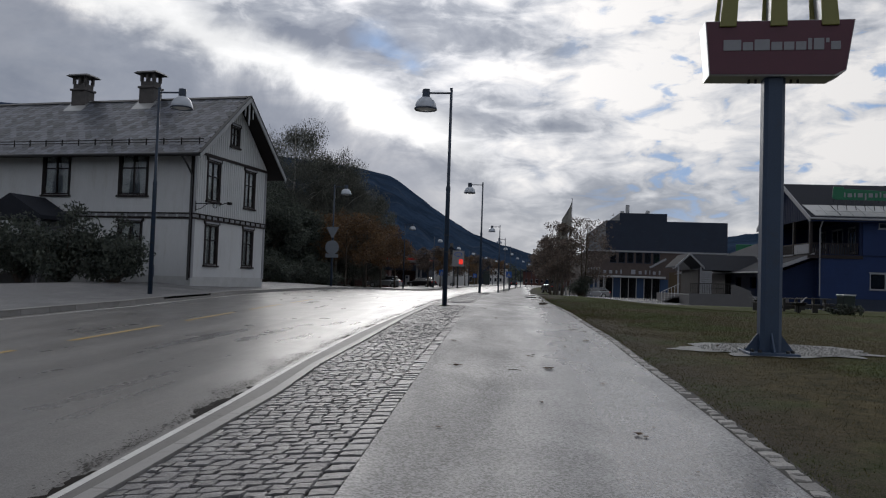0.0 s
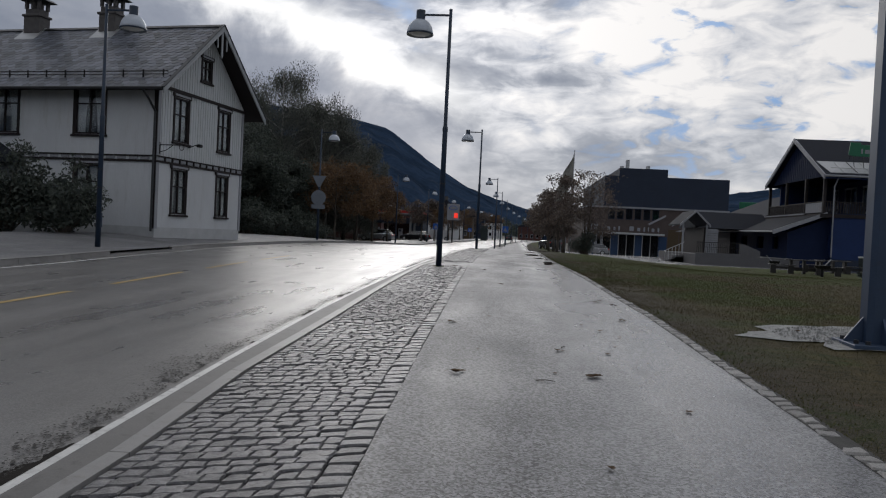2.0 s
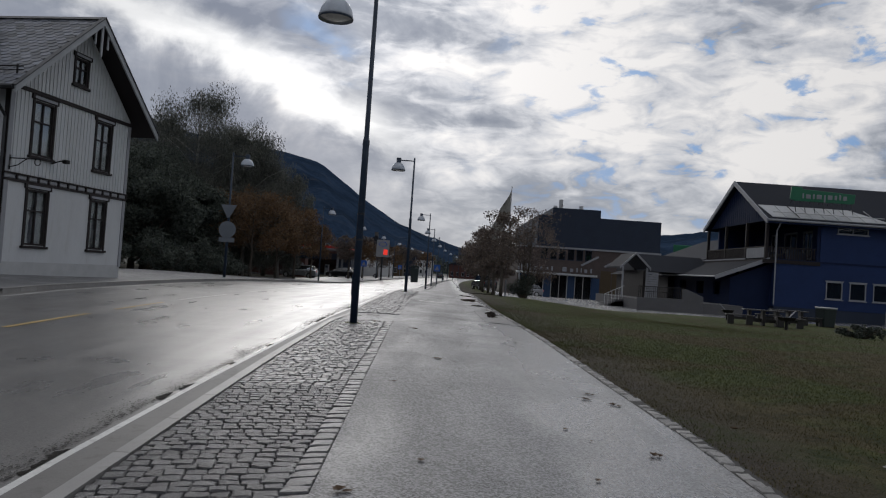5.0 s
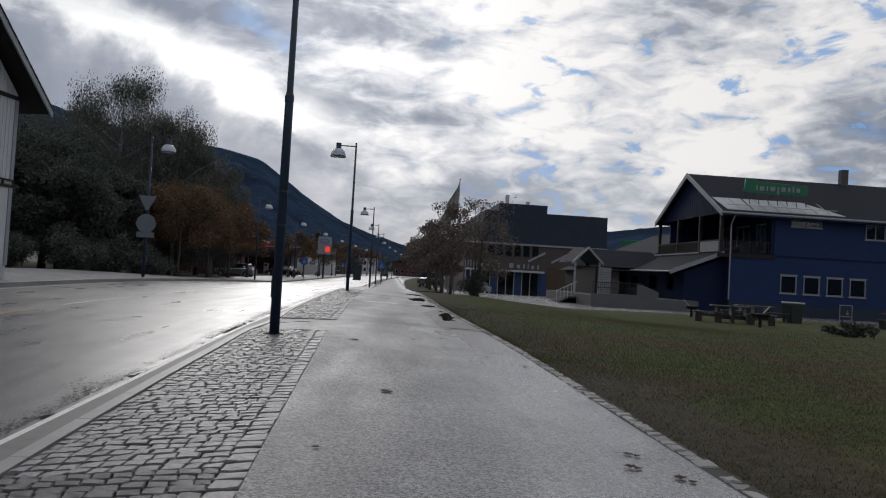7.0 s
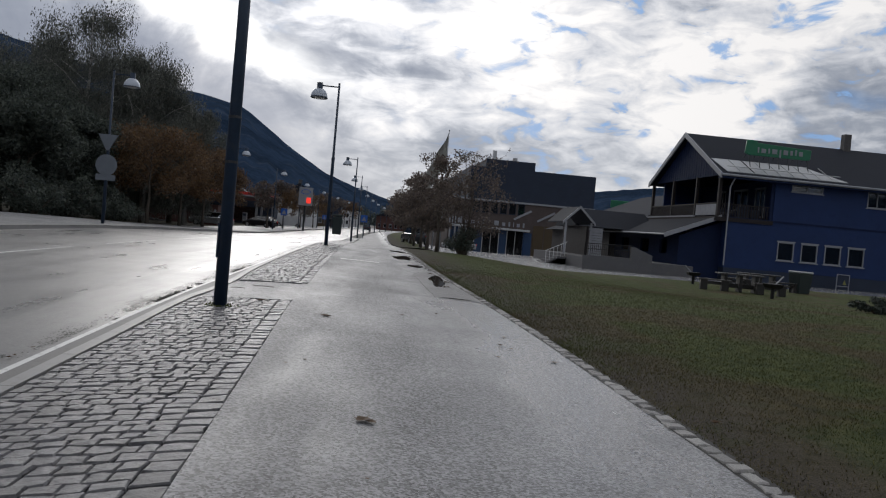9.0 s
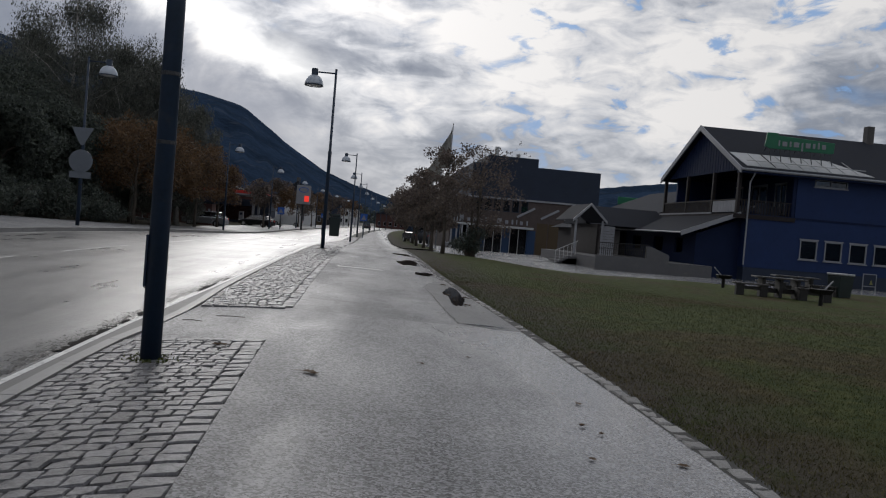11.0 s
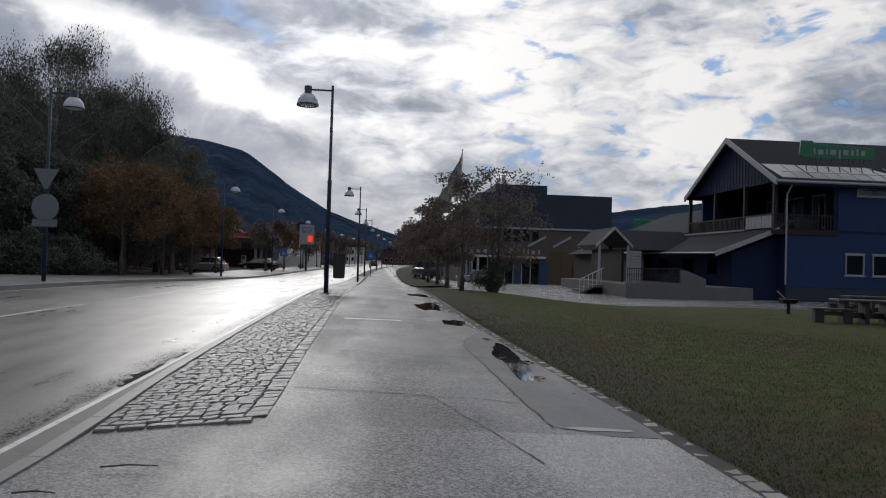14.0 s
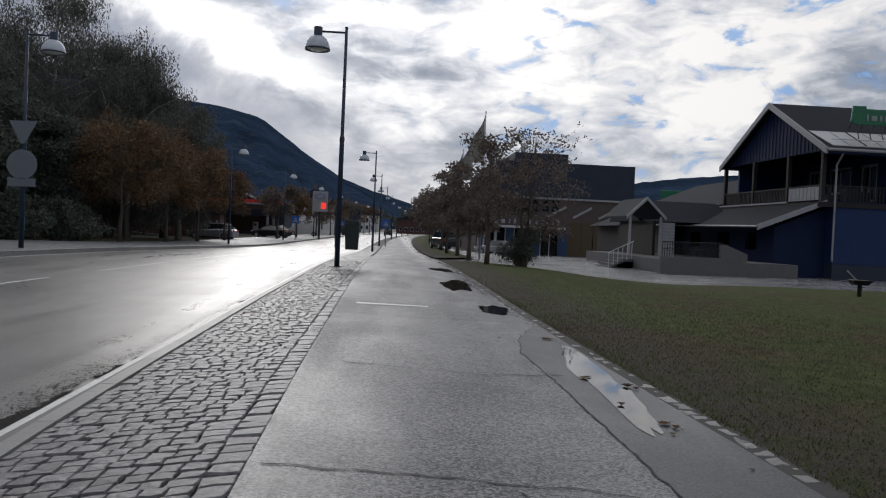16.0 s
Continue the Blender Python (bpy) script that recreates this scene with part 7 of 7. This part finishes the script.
# in front of the house
for i, (x, y, w, h) in enumerate([(-15.0, 26.7, 2.6, 2.9), (-16.8, 26.3, 3.0, 3.2), (-18.8, 26.6, 3.0, 3.0), (-20.8, 26.9, 3.2, 3.3), (-22.8, 27.2, 3.2, 3.0), (-24.8, 27.5, 3.2, 3.2)]):
    shrub(x, y, w, h, M_LEAF_DARK, "dense dark garden shrub before the white house", 150 + i, 7000, 0.075)

# woods that close the far valley floor
def far_wood(x0, x1, y0, y1, n, h, seed):
    rng = np.random.default_rng(seed)
    cs = np.stack([rng.uniform(x0, x1, n), rng.uniform(y0, y1, n), np.zeros(n)], axis=1)
    hh = h * rng.uniform(0.6, 1.1, n)
    cs[:, 2] = hh * 0.55
    v, f = leaf_cloud(cs, hh * 0.42, n * 90, 0.8, rng, 0, 1.2)
    me = bpy.data.meshes.new("far_wood")
    me.from_pydata(v.tolist(), [], f.tolist())
    me.materials.append(M_LEAF_DARK)
    tagged(new("far_wood", me), "dark wood on the valley floor", "wood", "", "stuff")


far_wood(-160, -40, 110, 420, 160, 11, 1)
far_wood(60, 260, 150, 520, 180, 10, 2)
far_wood(-60, 80, 330, 560, 160, 11, 3)
far_wood(-120, -32, 20, 110, 70, 9, 4)


# grass blades on the lawn by the path
def blades(n, seed, x_hi, y0, y1, lo, hi, name):
    rng = np.random.default_rng(seed)
    y = rng.uniform(y0, y1, n)
    x0 = np.array([path_e(b) + 0.10 for b in y])
    x = x0 + (x_hi - x0) * rng.random(n) ** 1.5
    fade = np.minimum(1, np.minimum((y - y0) / 6, np.minimum((y1 - y) / 6, (x_hi - x) / 3)))
    on = rng.random(n) < fade
    x, y, path_edge = x[on], y[on], x0[on] + 0.35
    n = len(x)
    zs = np.array([0.014 * noise.noise((a * 0.2, b * 0.2, 1)) + 0.008 + land(a, b) for a, b in zip(x, y)])
    bare = np.array([noise.noise((a * 0.9, b * 0.9, 7)) for a, b in zip(x, y)])
    tuft = 0.22 + 0.9 * np.clip((x - path_edge + 1.2 * bare) / 1.6 + np.clip((y - 17) / 9, -1, 0.6), 0, 1)
    keep = rng.random(n) < tuft
    keep &= ((x - 5.0) / 1.4) ** 2 + ((y - 12.6) / 1.05) ** 2 > 1
    x, y, z = x[keep], y[keep], zs[keep]
    n = len(x)
    h = rng.uniform(lo, hi, n)
    a = rng.uniform(0, 6.28, n)
    w = rng.uniform(0.0025, 0.0055, n)
    lx, ly = rng.normal(0, 0.5, n) * h, rng.normal(0, 0.5, n) * h
    v = np.stack([np.stack([x - w * np.cos(a), y - w * np.sin(a), z], 1), np.stack([x + w * np.cos(a), y + w * np.sin(a), z], 1), np.stack([x + lx, y + ly, z + h], 1)], 1).reshape(-1, 3)
    f = np.arange(3 * n).reshape(-1, 3)
    me = bpy.data.meshes.new(name)
    me.from_pydata(v.tolist(), [], f.tolist())
    me.materials.append(M_BLADE)
    tagged(new(name, me), "short patchy autumn grass on the lawn", "grass", "", "stuff")


blades(200000, 5, 8.5, 0.0, 27.0, 0.008, 0.028, "grass")
blades(140000, 6, 12.0, 8.0, 40.0, 0.010, 0.032, "grass")
blades(80000, 7, 18.0, 20.0, 49.0, 0.012, 0.035, "grass")

# ==== puddles, cracks, leaves and twigs ====
def puddle(cx, cy, rx, ry, seed, rot=0.0):
    buf = Buf()
    n = 48
    c, s = math.cos(rot), math.sin(rot)
    for i in range(n):
        a = 2 * math.pi * i / n
        r = 1 + 0.5 * noise.noise((math.cos(a) * 1.6, math.sin(a) * 1.6, seed)) + 0.2 * noise.noise((math.cos(a) * 5, math.sin(a) * 5, seed))
        px, py = rx * r * math.cos(a), ry * r * math.sin(a)
        buf.v.append((cx + c * px - s * py, cy + s * px + c * py, 0.0))
    buf.v = [(x, y, land(x, y) + 0.006) for x, y, z in buf.v]
    buf.f = [tuple(range(n))]
    solid("puddle", buf, M_WATER, "shallow rain puddle on the asphalt path", "puddle", group="puddles")


for i, (x, y, a, b, r) in enumerate([(1.14, 41.0, 0.36, 1.5, -0.06), (1.28, 35.85, 0.26, 0.62, -0.08), (1.47, 30.4, 0.18, 1.6, -0.05), (1.42, 26.2, 0.24, 0.06, 0.0), (1.2, 47.5, 0.35, 1.2, 0.1)]):
    puddle(x, y, a, b, i * 3.1, r)


wet_edge = along([(25.9, 1.75), (26.15, 1.10), (27.5, 1.04), (28.5, 1.04), (30, 1.02), (31.5, 0.99), (32.6, 1.15), (33.6, 1.45), (34.4, 1.70)])
wet = strip("wet_asphalt_patch", wet_edge, lambda y: path_e(y) - 0.04, 26.0, 34.3, 0.0025, M_WETPATCH, 0.25, 4)
tagged(wet, "darker wet asphalt patch along the path edge", "pavement")


def crack(pts, w, seed):
    """A thin dark seam across the asphalt."""
    rng = random.Random(seed)
    buf = Buf()
    rows = []
    for (x0, y0), (x1, y1) in zip(pts, pts[1:]):
        k = max(4, int(math.hypot(x1 - x0, y1 - y0) / 0.05))
        for i in range(k):
            t = i / k
            x, y = x0 + (x1 - x0) * t, y0 + (y1 - y0) * t
            x += 0.03 * noise.noise((x * 6, y * 6, seed))
            y += 0.05 * noise.noise((x * 5, y * 5, seed + 9))
            rows.append((x, y, w * rng.uniform(0.3, 1.3)))
    d = Vector((pts[-1][0] - pts[0][0], pts[-1][1] - pts[0][1], 0)).normalized()
    nx, ny = -d.y, d.x
    for x, y, ww in rows:
        buf.v += [(px, py, land(px, py) + 0.0045) for px, py in ((x - nx * ww, y - ny * ww), (x + nx * ww, y + ny * ww))]
    buf.f = [(2 * i, 2 * i + 1, 2 * i + 3, 2 * i + 2) for i in range(len(rows) - 1)]
    solid("asphalt_crack", buf, M_JOINT, "thin dark crack in the asphalt path", "crack", group="asphalt cracks")


crack([(-1.02, 27.44), (-0.49, 27.39), (0.0, 27.34), (0.37, 27.30), (0.75, 27.24), (1.05, 27.12)], 0.009, 1)
crack([(0.25, 27.2), (0.55, 26.1), (0.8, 25.1)], 0.005, 2)
crack([(1.09, 26.15), (1.04, 27.5), (1.02, 30.0), (0.98, 31.5), (1.15, 32.6), (1.45, 33.6)], 0.007, 3)
crack([(-1.13, 34.2), (0.1, 34.0), (1.66, 34.15)], 0.010, 4)
crack([(-0.8, 30.3), (0.4, 30.1), (1.2, 30.3)], 0.008, 5)
crack([(-1.1, 37.3), (0.3, 37.0), (1.5, 37.3)], 0.007, 6)
crack([(-1.75, 25.0), (-1.35, 24.85), (-1.1, 24.9)], 0.006, 7)
buf = Buf().add([(x, y, land(x, y) + 0.005) for x, y in ((-0.92, 35.35), (0.2, 35.5), (0.2, 35.68), (-0.92, 35.56))], [(0, 1, 2, 3)])
solid("old_marking", buf, M_WHITE_LINE, "faint pale bar painted across the path", "road marking")


def fallen_leaf(name, x, y, z, s, r, curl, label, group):
    """One curled leaf with a midrib fold and a stalk."""
    out = [(0, -1.0), (0.35, -0.75), (0.75, -0.35), (0.6, 0.1), (0.85, 0.35), (0.4, 0.6), (0, 1.1), (-0.4, 0.6), (-0.85, 0.35), (-0.6, 0.1), (-0.75, -0.35), (-0.35, -0.75)]
    buf = Buf()
    zf = lambda px, py: curl * s * (0.7 * abs(px) + 0.35 * py * py)
    buf.v = [(0, 0, 0.0)] + [(px * s, py * s, zf(px, py)) for px, py in out]
    n = len(out)
    buf.f = [(0, 1 + i, 1 + (i + 1) % n) for i in range(n)]
    low = min(v[2] for v in buf.v)
    buf.tube([(0, -1.0 * s, zf(0, 1)), (0.1 * s, -1.5 * s, 0.3 * curl * s), (0.2 * s, -1.9 * s, 0.1 * s)], [0.03 * s] * 3, 4)
    me = buf.mesh(name, M_LEAF_BROWN, fix=False)
    ob = new(name, me)
    ob.matrix_world = pose(x, y, land(x, y) + z - low + 0.006, 0, 0, r)
    tagged(ob, label, "leaf", group)


LEAVES_AT = [(0.71, 10.22, 0.045), (0.94, 9.02, 0.07), (1.56, 5.46, 0.045), (1.55, 8.07, 0.035), (-0.04, 5.14, 0.03), (1.65, 15.7, 0.05), (1.76, 13.3, 0.045), (1.23, 10.3, 0.04), (-0.04, 17.93, 0.06), (-0.55, 22.32, 0.06), (-0.52, 11.66, 0.05), (-0.21, 8.68, 0.05), (1.33, 11.98, 0.035), (1.75, 16.07, 0.045), (1.92, 15.5, 0.05), (-0.07, 12.48, 0.035), (1.14, 12.41, 0.03), (-0.47, 15.63, 0.035), (1.25, 20.66, 0.03), (1.82, 20.68, 0.04), (-1.4, 23.07, 0.06), (1.47, 32.62, 0.07), (1.32, 30.2, 0.06), (1.63, 29.95, 0.05), (1.49, 28.69, 0.055), (1.35, 29.21, 0.04), (1.56, 22.08, 0.035), (1.4, 21.41, 0.03)]
rng = random.Random(12)
for x, y, s in LEAVES_AT:
    fallen_leaf("fallen_leaf", x, y, 0.0, s, rng.uniform(0, 360), rng.uniform(0.3, 0.9), "curled brown fallen leaf on damp asphalt", "leaves on the path")
    if s >= 0.045:
        fallen_leaf("fallen_leaf", x + 0.05, y + rng.uniform(-0.08, 0.08), 0.0, s * 0.7, rng.uniform(0, 360), rng.uniform(0.3, 0.9), "curled brown fallen leaf on damp asphalt", "leaves on the path")
for i in range(40):
    y = rng.uniform(3, 44)
    x = 2.3 + 6 * rng.random() ** 1.5
    fallen_leaf("fallen_leaf", x, y, 0.03, rng.uniform(0.03, 0.055), rng.uniform(0, 360), rng.uniform(0.2, 0.8), "yellow-brown leaf lying in short grass", "leaves on the lawn")
for i in range(34):
    y = rng.uniform(2, 44)
    x = rng.choice([rng.uniform(-0.8, 1.8), rng.gauss(1.6, 0.2), kerb_w(y) - 0.12])
    z = -ROAD_DROP if x < -1.9 else 0.0
    fallen_leaf("fallen_leaf", x, y, z, rng.uniform(0.012, 0.03), rng.uniform(0, 360), rng.uniform(0.2, 0.9), "small dark leaf scrap on damp asphalt", "leaf scraps")


def twig(x, y, r, L):
    buf = Buf().tube([(0, 0, 0.008), (L * 0.5, 0.015, 0.012), (L, -0.01, 0.008)], [0.005, 0.005, 0.003], 5)
    solid("twig", buf, M_BARK, "thin bent twig on dark asphalt", "twig", pose(x, y, land(x, y), 0, 0, r), "twigs")


twig(-1.75, 24.75, 8, 0.3)
twig(-2.0, 24.3, 4, 0.2)
twig(0.45, 8.66, 4, 0.16)
twig(0.76, 10.4, 70, 0.12)


# ==== kerb, edging and setts, stone by stone ====
def near_kerb():
    root = thing("kerb_east", Matrix.Identity(4), "pale granite kerb with bevelled road edge", "kerb", "", "structure")
    y = -6.0
    while y < 110:
        L = 1.0 if y < 60 else 3.0
        a, b = y + 0.004, y + L - 0.004
        buf = Buf()
        sec = []
        for q in (a, b):
            w, i = kerb_w(q), sett_w(q)
            zl = land(w, q)
            low = 0.03 if 23.2 < q < 25.6 else 0.0
            w = i - 0.13
            sec.append([(i - 0.004, q, zl - 0.12), (i - 0.004, q, zl + 0.012 - low * 0.5), (w + 0.02, q, zl + 0.008 - low * 0.5), (w + 0.002, q, zl - 0.012 - low * 0.4), (w, q, zl - 0.16)])
        buf.v = sec[0] + sec[1]
        n = 5
        buf.f = [tuple(range(n)), tuple(range(2 * n - 1, n - 1, -1))] + [(k, k + n, (k + 1) % n + n, (k + 1) % n) for k in range(n)]
        part("kerb_stone", buf, M_KERB, root)
        y += L


near_kerb()


def stone_mesh(name, mat, seed, top=0.0):
    """A rough sett of unit plan with a worn, uneven crown: 22 faces or so."""
    rng = random.Random(seed)
    buf = Buf()
    ring = [(-0.5, -0.5), (0, -0.5), (0.5, -0.5), (0.5, 0), (0.5, 0.5), (0, 0.5), (-0.5, 0.5), (-0.5, 0)]
    jit = [(px + rng.uniform(-0.05, 0.05), py + rng.uniform(-0.05, 0.05)) for px, py in ring]
    buf.v = [(px, py, -0.06) for px, py in jit]
    buf.v += [(px * 0.98, py * 0.98, -0.007 + rng.uniform(-0.002, 0.002)) for px, py in jit]
    buf.v += [(px * 0.87, py * 0.87, 0.003 + rng.uniform(-0.0035, 0.0035)) for px, py in jit]
    buf.v += [(0, 0, 0.0045 + rng.uniform(-0.002, 0.002))]
    for i in range(8):
        j = (i + 1) % 8
        buf.f += [(i, j, 8 + j, 8 + i), (8 + i, 8 + j, 16 + j, 16 + i), (16 + i, 16 + j, 24)]
    return buf, buf.mesh(name, mat, smooth_it=False)


SLANT = 0.45
SKEW = Matrix(((1, 0, 0, 0), (SLANT, 1, 0, 0), (0, 0, 1, 0), (0, 0, 0, 1)))
SETTS = [stone_mesh("sett", M_COBBLE, 50 + i) for i in range(10)]


def lay_setts():
    root = thing("sett_paving", Matrix.Identity(4), "strip of worn grey granite setts beside the path", "paving", "", "structure")
    rng = random.Random(77)
    rest = Buf()
    count = 0

    def put(x, y, sx, sy, rot, border):
        nonlocal count
        b, me = SETTS[rng.randrange(10)]
        dz = rng.uniform(-0.005, 0.003)
        m = Matrix.Translation((x, y, land(x, y) + dz - 0.004)) @ Euler((rng.uniform(-0.028, 0.028), rng.uniform(-0.028, 0.028), rot)).to_matrix().to_4x4() @ SKEW @ Matrix.Diagonal((sx, sy, 1, 1))
        if 11.2 < y < 16.2 and count < 300:
            count += 1
            ob = new("sett", me)
            ob.parent = root
            ob.matrix_basis = m
        else:
            rest.add([m @ Vector(v) for v in b.v], b.f)

    def field(y0, y1, detail):
        y = y0
        while y < y1:
            d = rng.uniform(0.098, 0.132) * (1 if detail else 2.2)
            yy = y + d / 2
            a, b = sett_w(yy) + 0.004, path_w(yy + 0.4) - 0.166
            x = a
            first = True
            while x < b - 0.03:
                w = rng.uniform(0.088, 0.128) * (1 if detail else 1.6)
                if first:
                    w *= rng.uniform(0.5, 1.0)
                    first = False
                if b - (x + w) < 0.07:
                    w = b - x
                cx = x + w / 2
                put(cx, yy + SLANT * (cx - a) + rng.uniform(-0.008, 0.008), w - 0.004, d - 0.004, rng.uniform(-0.05, 0.05), False)
                x += w
            y += d

    def border(y0, y1):
        y = y0
        while y < y1:
            d = rng.uniform(0.13, 0.20)
            yy = y + d / 2
            put(path_w(yy) - 0.085, yy, 0.155 + rng.uniform(-0.012, 0.02), d - 0.014, rng.uniform(-0.03, 0.03) - 0.02, True)
            y += d

    field(-1.0, 22.98, True)
    border(-1.0, 23.60)
    field(25.74, 50.0, True)
    border(26.20, 60.0)
    field(50.0, 95.0, False)
    # end courses
    for yy in (23.06, 25.66):
        x0 = sett_w(yy) + 0.01
        x = x0
        while x < path_w(yy) - 0.20:
            w = rng.uniform(0.13, 0.20)
            put(x + w / 2, yy + SLANT * (x + w / 2 - x0), w - 0.008, 0.10, rng.uniform(-0.03, 0.03), True)
            x += w
    tagged(part("setts", rest, M_COBBLE, root, fix=False), kind="stuff")


lay_setts()


def lay_edging():
    root = thing("path_edging", Matrix.Identity(4), "row of pale granite edging stones along the lawn", "edging", "", "structure")
    rng = random.Random(5)
    meshes = [stone_mesh("edging_stone", M_EDGING, 90 + i)[1] for i in range(8)]
    y = 0.0
    while y < 60:
        d = rng.uniform(0.12, 0.22)
        yy = y + d / 2
        if not (rng.random() < (0.03 if yy < 24 else 0.12)):
            ob = new("edging_stone", meshes[rng.randrange(8)])
            ob.parent = root
            sink = rng.uniform(-0.006, 0.008) - (0.008 if yy > 24 else 0)
            ob.matrix_basis = Matrix.Translation((path_e(yy) + 0.03 + rng.uniform(-0.012, 0.012), yy, land(2, yy) + 0.006 + sink)) @ Euler((rng.uniform(-0.07, 0.07), rng.uniform(-0.09, 0.09), rng.uniform(-0.13, 0.13))).to_matrix().to_4x4() @ Matrix.Diagonal((0.118 + rng.uniform(-0.018, 0.022), d - rng.uniform(0.012, 0.03), 1.3, 1))
        y += d


lay_edging()
strip("edging_bed", lambda y: path_e(y) - 0.045, lambda y: path_e(y) + 0.13, -3, 60, -0.006 + 0.008, M_JOINT, 1.0, 2, kind="structure")
